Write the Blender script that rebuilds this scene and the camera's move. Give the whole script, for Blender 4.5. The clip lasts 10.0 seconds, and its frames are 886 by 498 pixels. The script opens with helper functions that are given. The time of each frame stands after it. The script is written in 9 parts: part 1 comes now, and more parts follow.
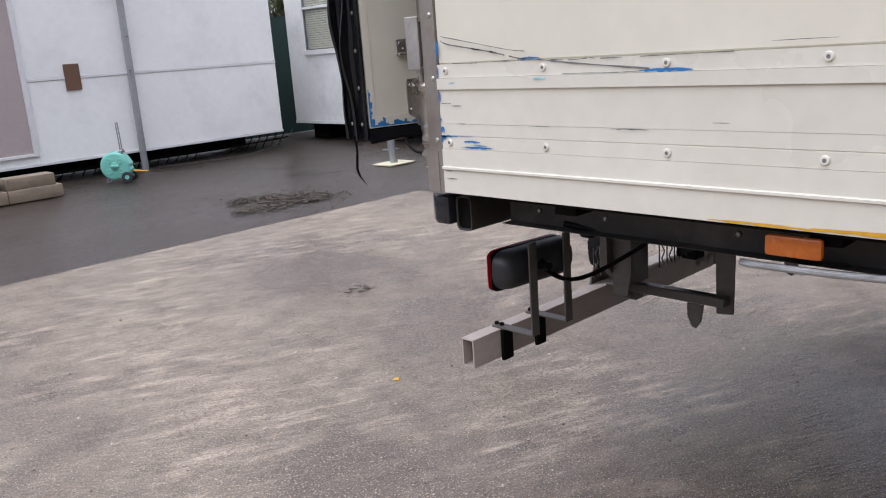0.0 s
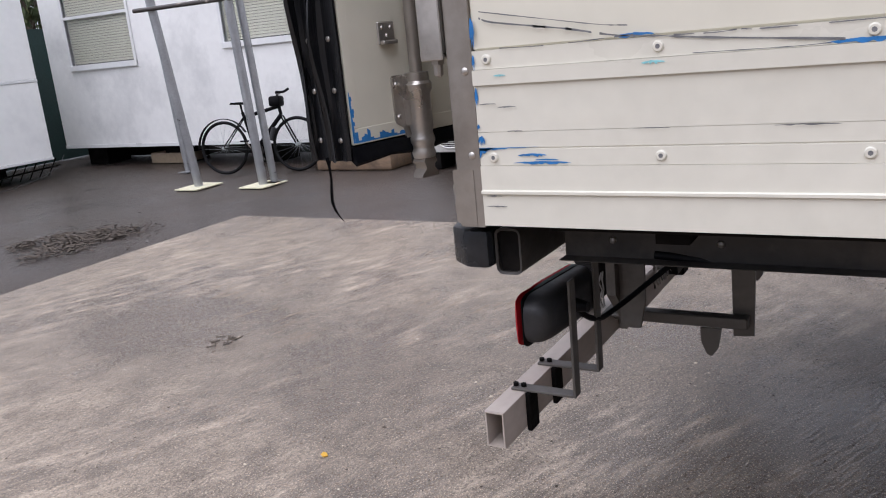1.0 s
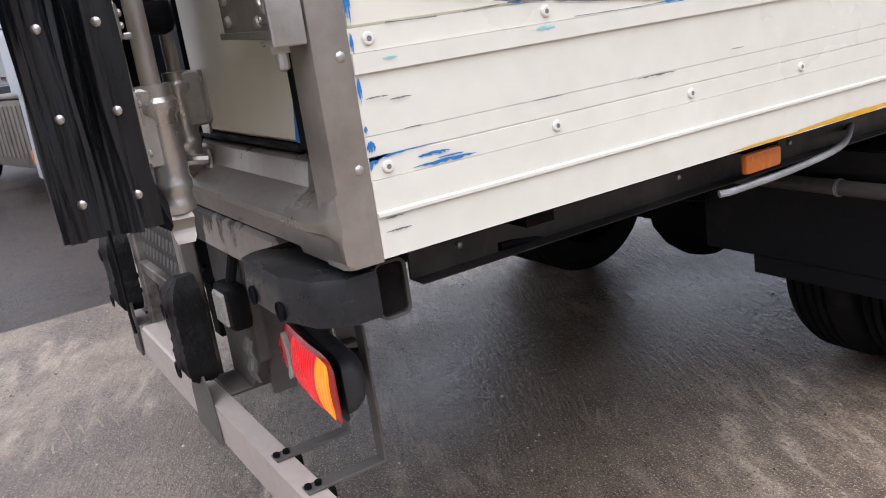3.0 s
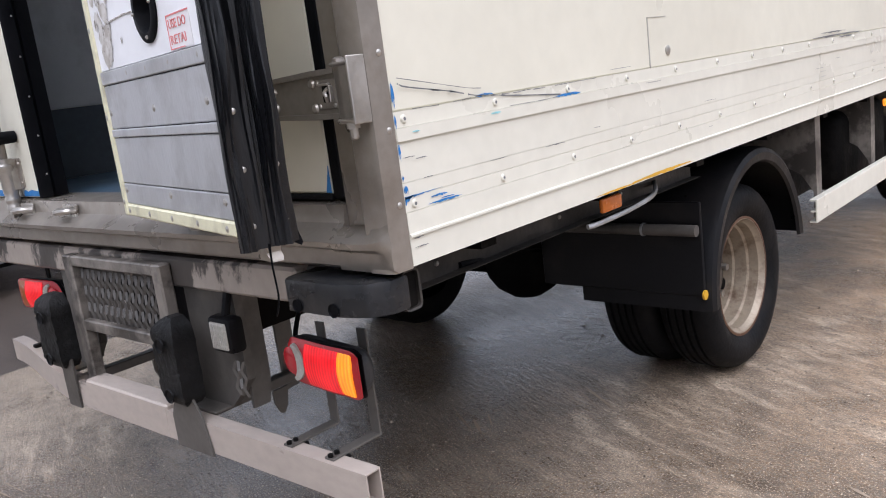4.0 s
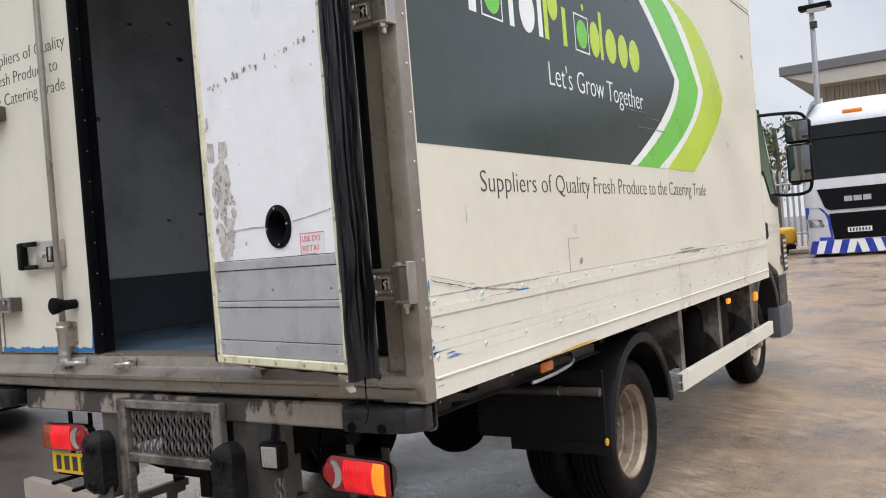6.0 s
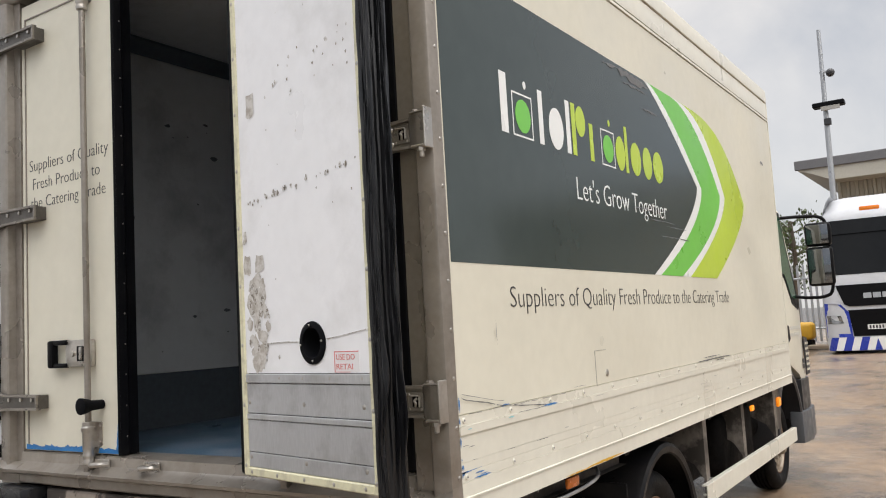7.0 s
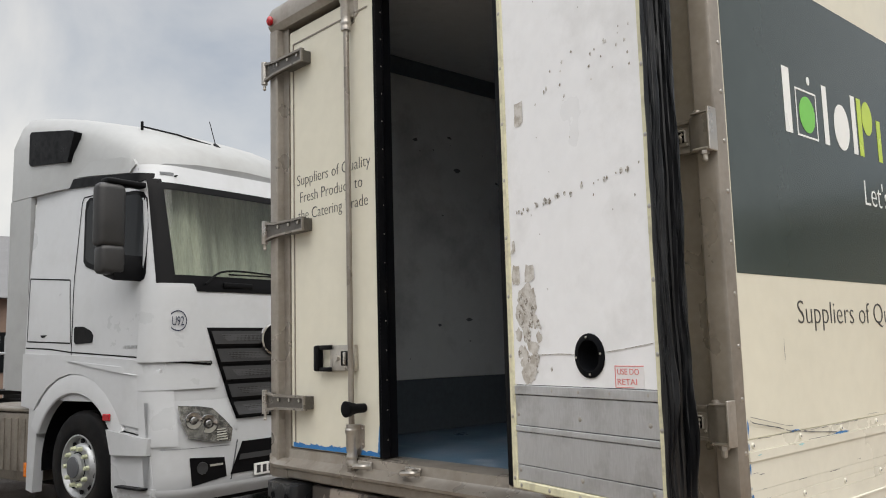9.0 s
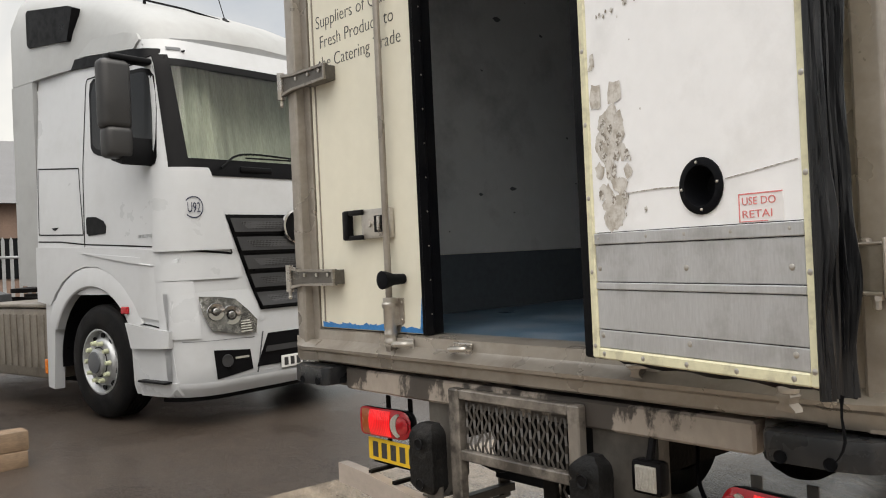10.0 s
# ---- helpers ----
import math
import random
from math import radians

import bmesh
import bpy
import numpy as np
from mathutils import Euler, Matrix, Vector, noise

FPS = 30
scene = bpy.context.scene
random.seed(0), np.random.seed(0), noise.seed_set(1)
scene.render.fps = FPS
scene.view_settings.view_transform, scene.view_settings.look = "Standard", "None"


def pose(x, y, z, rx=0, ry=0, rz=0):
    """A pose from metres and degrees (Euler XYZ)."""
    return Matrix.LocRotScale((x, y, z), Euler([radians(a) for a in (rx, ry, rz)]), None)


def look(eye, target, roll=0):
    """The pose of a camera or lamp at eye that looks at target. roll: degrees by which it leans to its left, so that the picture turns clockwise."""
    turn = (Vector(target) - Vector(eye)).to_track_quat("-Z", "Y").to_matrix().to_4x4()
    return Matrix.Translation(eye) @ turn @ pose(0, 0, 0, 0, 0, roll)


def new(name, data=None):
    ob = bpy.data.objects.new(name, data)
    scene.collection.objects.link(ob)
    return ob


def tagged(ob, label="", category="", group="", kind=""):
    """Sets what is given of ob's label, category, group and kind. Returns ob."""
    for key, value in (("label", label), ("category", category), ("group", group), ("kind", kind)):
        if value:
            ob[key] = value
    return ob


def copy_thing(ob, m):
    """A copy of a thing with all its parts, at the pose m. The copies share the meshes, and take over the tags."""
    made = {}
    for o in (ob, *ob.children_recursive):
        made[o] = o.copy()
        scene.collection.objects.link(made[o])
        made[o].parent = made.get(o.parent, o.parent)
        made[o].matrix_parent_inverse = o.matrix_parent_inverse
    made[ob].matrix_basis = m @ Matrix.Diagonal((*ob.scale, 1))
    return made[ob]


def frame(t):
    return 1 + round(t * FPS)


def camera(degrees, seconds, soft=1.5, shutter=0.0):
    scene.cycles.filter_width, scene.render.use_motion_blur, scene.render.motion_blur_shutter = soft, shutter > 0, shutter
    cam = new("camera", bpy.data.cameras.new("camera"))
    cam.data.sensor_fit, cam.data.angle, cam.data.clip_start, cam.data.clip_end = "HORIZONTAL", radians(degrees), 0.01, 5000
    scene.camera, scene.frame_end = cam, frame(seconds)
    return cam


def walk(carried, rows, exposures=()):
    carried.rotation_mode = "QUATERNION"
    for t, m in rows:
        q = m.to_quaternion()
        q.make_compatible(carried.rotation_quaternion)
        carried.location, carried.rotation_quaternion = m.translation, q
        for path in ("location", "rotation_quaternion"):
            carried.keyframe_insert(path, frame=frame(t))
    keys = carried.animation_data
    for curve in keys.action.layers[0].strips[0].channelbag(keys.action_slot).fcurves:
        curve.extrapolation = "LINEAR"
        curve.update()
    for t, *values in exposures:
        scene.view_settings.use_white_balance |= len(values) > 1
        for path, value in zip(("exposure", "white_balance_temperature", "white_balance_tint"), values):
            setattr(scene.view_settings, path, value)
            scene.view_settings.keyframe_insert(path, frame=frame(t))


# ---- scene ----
import collections

cam = camera(56.0, 10.0, soft=1.05)
METRES, EYE, TILT, LEAN, TURN = 4.8915, 1.35, 0.0, 0.0, -43.2
ROWS = [
    (0.0, 0.0, 0.0, 0.0, -0.99, -13.85, 4.02),
    (0.5, -0.0513, 0.0661, 0.0038, -9.24, -14.02, 5.28),
    (1.0, -0.0984, 0.1358, -0.0033, -17.17, -14.42, 5.43),
    (1.5, -0.1411, 0.2053, -0.0072, -29.57, -15.25, 5.01),
    (2.0, -0.1657, 0.2669, -0.0111, -47.36, -16.29, 6.48),
    (2.5, -0.1741, 0.3293, -0.0143, -65.85, -15.72, 7.96),
    (4.0, -0.3448, 0.4445, 0.0036, -95.64, -12.02, 7.21),
    (4.5, -0.408, 0.4797, 0.0088, -100.53, -8.86, 6.66),
    (5.0, -0.4617, 0.5028, 0.0132, -103.19, -6.53, 6.06),
    (5.5, -0.494, 0.5333, 0.0203, -104.29, -3.79, 5.23),
    (7.0, -0.525, 0.5641, 0.0473, -103.22, 5.4, 3.24),
    (7.5, -0.527, 0.57, 0.0555, -100.69, 8.07, 2.67),
    (8.0, -0.5282, 0.5781, 0.0612, -97.1, 9.71, 2.09),
    (8.5, -0.5232, 0.5907, 0.0587, -92.66, 9.33, 1.64),
    (9.0, -0.5038, 0.6044, 0.0494, -89.11, 6.8, 1.57),
    (9.5, -0.4574, 0.6132, 0.034, -87.74, 3.61, 2.06),
    (10.0, -0.3913, 0.6302, 0.0173, -87.65, 0.18, 2.65),
]
EXPOSURES = [(0.0, 0.76, 5950, 17), (1.5, 0.70, 5950, 18), (2.5, 1.08, 5950, 17), (4.0, 1.12, 5950, 16), (4.5, 1.08, 5950, 15), (5.5, 0.97, 6050, 13), (7.0, 0.84, 6650, 11), (8.5, 0.72, 6650, 9), (10.0, 0.98, 7000, 9)]
path = [(t, pose(0, 0, EYE, TILT, LEAN, TURN) @ pose(METRES * x, METRES * y, METRES * z, 90 + pitch, roll, yaw)) for t, x, y, z, yaw, pitch, roll in ROWS]
path.insert(6, (3.8, look((0.281, 2.584, 1.364), (1.669, 1.224, 0.892), -7.1)))
path.insert(11, (5.7, look((-0.008, 3.638, 1.447), (1.073, 1.957, 1.367), -5.1)))
path.insert(12, (6.8, look((0.019, 3.756, 1.570), (1.096, 2.077, 1.715), -3.4)))
walk(cam, path, EXPOSURES)

# ---- sky and sun: a bright overcast day ----
world = bpy.data.worlds.new("overcast_sky")
scene.world = world
world.use_nodes = True
wn, wl = world.node_tree.nodes, world.node_tree.links
wn.clear()
w_out = wn.new("ShaderNodeOutputWorld")
w_bg = wn.new("ShaderNodeBackground")
w_sky = wn.new("ShaderNodeTexSky")
w_sky.sky_type = "NISHITA"
w_sky.sun_disc = False
w_sky.sun_elevation = radians(49)
w_sky.sun_rotation = radians(300)
w_noise = wn.new("ShaderNodeTexNoise")
w_noise.inputs["Scale"].default_value = 2.4
w_noise.inputs["Detail"].default_value = 7
w_noise.inputs["Roughness"].default_value = 0.55
w_noise.inputs["Distortion"].default_value = 0.4
w_ramp = wn.new("ShaderNodeValToRGB")
w_ramp.color_ramp.elements[0].position = 0.36
w_ramp.color_ramp.elements[1].position = 0.66
w_ramp.color_ramp.elements[0].color = (2.9, 3.2, 3.7, 1)
w_ramp.color_ramp.elements[1].color = (5.9, 5.78, 5.6, 1)
w_mix = wn.new("ShaderNodeMix")
w_mix.data_type = "RGBA"
w_mix.inputs[0].default_value = 0.88
wl.new(w_noise.outputs["Fac"], w_ramp.inputs["Fac"])
wl.new(w_sky.outputs["Color"], w_mix.inputs[6])
wl.new(w_ramp.outputs["Color"], w_mix.inputs[7])
# an overcast dome: brighter overhead than at the horizon
w_coord = wn.new("ShaderNodeTexCoord")
w_axes = wn.new("ShaderNodeSeparateXYZ")
w_rise = wn.new("ShaderNodeMapRange")
w_rise.inputs["From Min"].default_value, w_rise.inputs["From Max"].default_value = 0.45, 1.0
w_rise.inputs["To Min"].default_value, w_rise.inputs["To Max"].default_value = 0.70, 2.12
w_dome = wn.new("ShaderNodeVectorMath")
w_dome.operation = "SCALE"
wl.new(w_coord.outputs["Generated"], w_axes.inputs["Vector"])
wl.new(w_axes.outputs["Z"], w_rise.inputs["Value"])
wl.new(w_mix.outputs[2], w_dome.inputs[0])
wl.new(w_rise.outputs["Result"], w_dome.inputs["Scale"])
wl.new(w_dome.outputs["Vector"], w_bg.inputs["Color"])
w_bg.inputs["Strength"].default_value = 0.122
wl.new(w_bg.outputs["Background"], w_out.inputs["Surface"])

sun_data = bpy.data.lights.new("sun", "SUN")
sun_data.energy = 1.75
sun_data.angle = radians(85)
sun_data.color = (1.0, 0.975, 0.945)
sun = new("sun", sun_data)
sun.matrix_world = look((-4.0, 1.6, 8.2), (0, 0, 0))


# ---- materials ----
def material(name, color, rough=0.6, metal=0.0, var=0.12, scale=6.0, fine=60.0, bump=0.1, dirt=None, dirt_amount=0.0, dirt_scale=2.5,
             rough_var=0.15, stretch=(1, 1, 1), coat=0.0, spec=0.5, per_object=0.0, edge=(0.50, 0.68), drips=False):
    """A painted, worn or dirty surface: large and fine variation of colour, roughness and relief."""
    m = bpy.data.materials.new(name)
    m.use_nodes = True
    n, l = m.node_tree.nodes, m.node_tree.links
    bsdf = n["Principled BSDF"]
    coord = n.new("ShaderNodeTexCoord")
    mapping = n.new("ShaderNodeMapping")
    mapping.inputs["Scale"].default_value = stretch
    l.new(coord.outputs["Object"], mapping.inputs["Vector"])
    big, small = n.new("ShaderNodeTexNoise"), n.new("ShaderNodeTexNoise")
    big.inputs["Scale"].default_value, big.inputs["Detail"].default_value = scale, 6
    small.inputs["Scale"].default_value, small.inputs["Detail"].default_value = fine, 4
    for tex in (big, small):
        l.new(mapping.outputs["Vector"], tex.inputs["Vector"])
    add = n.new("ShaderNodeMath")
    add.operation = "ADD"
    l.new(big.outputs["Fac"], add.inputs[0])
    l.new(small.outputs["Fac"], add.inputs[1])
    span = n.new("ShaderNodeMapRange")
    span.inputs["From Min"].default_value, span.inputs["From Max"].default_value = 0.6, 1.4
    span.inputs["To Min"].default_value, span.inputs["To Max"].default_value = 1 - var, 1 + var
    l.new(add.outputs[0], span.inputs["Value"])
    scaled = n.new("ShaderNodeVectorMath")
    scaled.operation = "SCALE"
    scaled.inputs[0].default_value = color
    l.new(span.outputs["Result"], scaled.inputs["Scale"])
    last = scaled.outputs["Vector"]
    if per_object:
        info = n.new("ShaderNodeObjectInfo")
        pr = n.new("ShaderNodeMapRange")
        pr.inputs["To Min"].default_value, pr.inputs["To Max"].default_value = 1 - per_object, 1 + per_object
        l.new(info.outputs["Random"], pr.inputs["Value"])
        ps = n.new("ShaderNodeVectorMath")
        ps.operation = "SCALE"
        l.new(last, ps.inputs[0])
        l.new(pr.outputs["Result"], ps.inputs["Scale"])
        last = ps.outputs["Vector"]
    if dirt:
        stain = n.new("ShaderNodeTexNoise")
        stain.inputs["Scale"].default_value, stain.inputs["Detail"].default_value, stain.inputs["Roughness"].default_value = dirt_scale, 8, 0.65
        l.new(mapping.outputs["Vector"] if drips else coord.outputs["Object"], stain.inputs["Vector"])
        dr = n.new("ShaderNodeMapRange")
        dr.inputs["From Min"].default_value, dr.inputs["From Max"].default_value = edge
        dr.inputs["To Max"].default_value = dirt_amount
        l.new(stain.outputs["Fac"], dr.inputs["Value"])
        mix = n.new("ShaderNodeMix")
        mix.data_type = "RGBA"
        mix.inputs[7].default_value = (*dirt, 1)
        l.new(dr.outputs["Result"], mix.inputs[0])
        l.new(last, mix.inputs[6])
        last = mix.outputs[2]
    l.new(last, bsdf.inputs["Base Color"])
    rr = n.new("ShaderNodeMapRange")
    rr.inputs["From Min"].default_value, rr.inputs["From Max"].default_value = 0.3, 0.7
    rr.inputs["To Min"].default_value, rr.inputs["To Max"].default_value = max(0.03, rough - rough_var), min(1, rough + rough_var)
    l.new(big.outputs["Fac"], rr.inputs["Value"])
    l.new(rr.outputs["Result"], bsdf.inputs["Roughness"])
    bsdf.inputs["Metallic"].default_value = metal
    bsdf.inputs["Coat Weight"].default_value = coat
    bsdf.inputs["Specular IOR Level"].default_value = spec
    if bump:
        b = n.new("ShaderNodeBump")
        b.inputs["Strength"].default_value, b.inputs["Distance"].default_value = bump, 0.01
        l.new(small.outputs["Fac"], b.inputs["Height"])
        l.new(b.outputs["Normal"], bsdf.inputs["Normal"])
    return m


def wet_ground(name, color, stain, fine=45.0, wet=0.5, streak=(1.0, 5.0), streak_turn=25.0, relief=0.5, streak_amount=0.5, mud=None, film_most=1.0):
    """Damp concrete or asphalt: pale trowel streaks, dark stains, wet patches that shine, grit."""
    m = bpy.data.materials.new(name)
    m.use_nodes = True
    n, l = m.node_tree.nodes, m.node_tree.links
    bsdf = n["Principled BSDF"]
    coord = n.new("ShaderNodeTexCoord")
    turned = n.new("ShaderNodeMapping")
    turned.inputs["Rotation"].default_value = (0, 0, radians(streak_turn))
    turned.vector_type = "TEXTURE"
    turned.inputs["Scale"].default_value = (1 / streak[0], 1 / streak[1], 1)
    l.new(coord.outputs["Object"], turned.inputs["Vector"])

    def noise_of(scale, detail, source, rough=0.55, distort=0.0):
        t = n.new("ShaderNodeTexNoise")
        t.inputs["Scale"].default_value, t.inputs["Detail"].default_value = scale, detail
        t.inputs["Roughness"].default_value, t.inputs["Distortion"].default_value = rough, distort
        l.new(source, t.inputs["Vector"])
        return t.outputs["Fac"]

    def span(value, a, b, c, d):
        r = n.new("ShaderNodeMapRange")
        for key, v in zip(("From Min", "From Max", "To Min", "To Max"), (a, b, c, d)):
            r.inputs[key].default_value = v
        l.new(value, r.inputs["Value"])
        return r.outputs["Result"]

    def mixed(fac, a, b):
        x = n.new("ShaderNodeMix")
        x.data_type = "RGBA"
        l.new(fac, x.inputs[0])
        for socket, v in ((x.inputs[6], a), (x.inputs[7], b)):
            if isinstance(v, tuple):
                socket.default_value = (*v, 1)
            else:
                l.new(v, socket)
        return x.outputs[2]

    obj = coord.outputs["Object"]
    clouds = noise_of(0.8, 10, obj, 0.68, 0.0)
    mottle = noise_of(6.0, 6, obj, 0.70, 0.0)
    streaks = noise_of(3.4, 4, turned.outputs["Vector"], 0.55, 0.0)
    groups = noise_of(0.9, 4, obj, 0.6, 0.0)
    brush = noise_of(12.0, 4, turned.outputs["Vector"], 0.65, 0.0)
    grit = noise_of(fine, 4, obj, 0.8)
    specks = noise_of(fine * 2.4, 2, obj, 0.6)
    pale = tuple(min(1, c * 2.3) for c in color)
    dark = tuple(c * 0.26 for c in color)
    ground_colour, standing = color, None
    if mud:
        # brown mud trodden over the concrete along the lorry's side
        place = n.new("ShaderNodeVectorMath")
        place.operation = "DOT_PRODUCT"
        place.inputs[1].default_value = (0.55, 0.45, 0)
        l.new(obj, place.inputs[0])
        drift = n.new("ShaderNodeMath")
        drift.operation = "MULTIPLY_ADD"
        drift.inputs[1].default_value = 2.2
        l.new(groups, drift.inputs[0])
        l.new(place.outputs["Value"], drift.inputs[2])
        ground_colour = mixed(span(drift.outputs[0], 1.0, 2.8, 0, 1), mud, color)
        # the lorry's shade painted as a long ragged dark patch, with a wetter film
        shade_patch = n.new("ShaderNodeMapping")
        shade_patch.vector_type = "TEXTURE"
        shade_patch.inputs["Location"].default_value = (2.5, 0.05, 0)
        shade_patch.inputs["Rotation"].default_value = (0, 0, radians(-8))
        shade_patch.inputs["Scale"].default_value = (1.05, 3.5, 1)
        l.new(obj, shade_patch.inputs["Vector"])
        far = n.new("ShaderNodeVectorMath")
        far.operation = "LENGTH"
        l.new(shade_patch.outputs["Vector"], far.inputs[0])
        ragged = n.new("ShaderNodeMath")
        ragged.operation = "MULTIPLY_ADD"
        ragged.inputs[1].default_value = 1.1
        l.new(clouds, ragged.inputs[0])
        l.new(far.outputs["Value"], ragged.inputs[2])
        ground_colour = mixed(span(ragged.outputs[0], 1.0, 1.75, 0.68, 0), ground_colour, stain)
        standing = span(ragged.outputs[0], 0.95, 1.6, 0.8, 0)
    base = mixed(span(clouds, 0.40, 0.58, 0.12, 1), stain, ground_colour)
    base = mixed(span(mottle, 0.47, 0.62, 0, 0.6), base, stain)
    near = n.new("ShaderNodeMath")
    near.operation = "MULTIPLY"
    l.new(span(streaks, 0.47, 0.76, 0, streak_amount), near.inputs[0])
    l.new(span(groups, 0.46, 0.58, 0.10, 1), near.inputs[1])
    base = mixed(near.outputs[0], base, pale)
    base = mixed(span(brush, 0.50, 0.68, 0, 0.42), base, dark)
    base = mixed(span(grit, 0.49, 0.58, 0, 0.75), base, dark)
    base = mixed(span(specks, 0.58, 0.65, 0, 0.55), base, tuple(min(1, c * 2.6) for c in color))
    l.new(base, bsdf.inputs["Base Color"])
    film = span(clouds, 0.40, 0.60, 0.56 - wet, 0.36)
    gm = n.new("ShaderNodeMath")
    gm.operation = "ADD"
    l.new(film, gm.inputs[0])
    l.new(span(grit, 0.3, 0.7, -0.10, 0.14), gm.inputs[1])
    gm.use_clamp = True
    l.new(gm.outputs[0], bsdf.inputs["Roughness"])
    bsdf.inputs["Specular IOR Level"].default_value = 0.3
    # a film of rain water, thicker in the low patches, ruffled by the brushed surface
    bsdf.inputs["Coat IOR"].default_value = 1.46
    depth, dull = span(clouds, 0.42, 0.62, film_most, film_most * 0.5), span(grit, 0.35, 0.65, 0.10, 0.32)
    if standing:
        deeper, smoother = n.new("ShaderNodeMath"), n.new("ShaderNodeMath")
        deeper.operation, smoother.operation = "MAXIMUM", "MULTIPLY"
        l.new(depth, deeper.inputs[0])
        l.new(standing, deeper.inputs[1])
        l.new(dull, smoother.inputs[0])
        l.new(span(standing, 0, 1, 1, 0.45), smoother.inputs[1])
        depth, dull = deeper.outputs[0], smoother.outputs[0]
    l.new(depth, bsdf.inputs["Coat Weight"])
    l.new(dull, bsdf.inputs["Coat Roughness"])
    ruffle = n.new("ShaderNodeBump")
    ruffle.inputs["Strength"].default_value, ruffle.inputs["Distance"].default_value = 0.75, 0.006
    l.new(brush, ruffle.inputs["Height"])
    l.new(ruffle.outputs["Normal"], bsdf.inputs["Coat Normal"])
    b = n.new("ShaderNodeBump")
    b.inputs["Distance"].default_value = 0.010
    l.new(span(clouds, 0.40, 0.60, relief * 0.45, relief * 1.2), b.inputs["Strength"])
    h = n.new("ShaderNodeMath")
    h.operation = "ADD"
    l.new(grit, h.inputs[0])
    l.new(specks, h.inputs[1])
    h2 = n.new("ShaderNodeMath")
    h2.operation = "MULTIPLY_ADD"
    h2.inputs[1].default_value = 2.4
    l.new(brush, h2.inputs[0])
    l.new(h.outputs[0], h2.inputs[2])
    l.new(h2.outputs[0], b.inputs["Height"])
    l.new(b.outputs["Normal"], bsdf.inputs["Normal"])
    return m


def lamp_glow(name, color, strength):
    """A lit lens with fine upright ribs."""
    m = bpy.data.materials.new(name)
    m.use_nodes = True
    n, l = m.node_tree.nodes, m.node_tree.links
    bsdf = n["Principled BSDF"]
    coord = n.new("ShaderNodeTexCoord")
    ribs, blotch = n.new("ShaderNodeTexWave"), n.new("ShaderNodeTexNoise")
    ribs.inputs["Scale"].default_value, ribs.inputs["Distortion"].default_value = 28, 0.3
    blotch.inputs["Scale"].default_value, blotch.inputs["Detail"].default_value = 14, 3
    l.new(coord.outputs["Object"], ribs.inputs["Vector"])
    l.new(coord.outputs["Object"], blotch.inputs["Vector"])
    both = n.new("ShaderNodeMath")
    both.operation = "MULTIPLY_ADD"
    both.inputs[1].default_value = 0.35
    l.new(ribs.outputs["Fac"], both.inputs[0])
    l.new(blotch.outputs["Fac"], both.inputs[2])
    glow = n.new("ShaderNodeMapRange")
    glow.inputs["From Min"].default_value, glow.inputs["From Max"].default_value = 0.35, 0.95
    glow.inputs["To Min"].default_value, glow.inputs["To Max"].default_value = strength * 0.25, strength * 1.7
    l.new(both.outputs[0], glow.inputs["Value"])
    bsdf.inputs["Base Color"].default_value = (*color, 1)
    bsdf.inputs["Roughness"].default_value = 0.12
    bsdf.inputs["Emission Color"].default_value = (*color, 1)
    l.new(glow.outputs["Result"], bsdf.inputs["Emission Strength"])
    b = n.new("ShaderNodeBump")
    b.inputs["Strength"].default_value, b.inputs["Distance"].default_value = 0.35, 0.004
    l.new(ribs.outputs["Fac"], b.inputs["Height"])
    l.new(b.outputs["Normal"], bsdf.inputs["Normal"])
    return m


def glass(name, color=(0.9, 0.95, 0.95), rough=0.02):
    m = bpy.data.materials.new(name)
    m.use_nodes = True
    bsdf = m.node_tree.nodes["Principled BSDF"]
    bsdf.inputs["Base Color"].default_value = (*color, 1)
    bsdf.inputs["Transmission Weight"].default_value = 1.0
    bsdf.inputs["Roughness"].default_value = rough
    bsdf.inputs["IOR"].default_value = 1.45
    return m


M_CREAM = material("cream_body_paint", (0.65, 0.62, 0.515), 0.42, var=0.05, scale=1.6, fine=14, bump=0.03, dirt=(0.50, 0.46, 0.36), dirt_amount=0.16, dirt_scale=1.2)
M_PLANK = material("painted_aluminium_plank", (0.65, 0.625, 0.535), 0.36, var=0.06, scale=2.0, fine=20, bump=0.04, dirt=(0.48, 0.44, 0.36), dirt_amount=0.18, dirt_scale=1.7)
M_STEEL = material("taupe_steel_frame", (0.30, 0.27, 0.235), 0.36, 0.55, 0.14, 4, 40, 0.06, (0.17, 0.14, 0.11), 0.6, 3.0)
M_BRIGHT = material("stainless_steel", (0.47, 0.445, 0.41), 0.38, 0.85, 0.12, 8, 70, 0.05, (0.28, 0.22, 0.16), 0.5, 9.0)
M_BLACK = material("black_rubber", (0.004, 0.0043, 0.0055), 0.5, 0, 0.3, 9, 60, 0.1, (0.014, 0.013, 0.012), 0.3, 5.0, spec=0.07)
M_MESHMETAL = material("dusty_expanded_metal", (0.062, 0.056, 0.05), 0.5, 0.0, 0.25, 6, 40, 0.1)
M_SEAL = material("worn_glossy_seal_rubber", (0.0050, 0.0053, 0.0064), 0.33, 0, 0.4, 6, 40, 0.2, (0.022, 0.022, 0.024), 0.5, 7.0, spec=0.45, stretch=(6, 6, 0.5), drips=True)
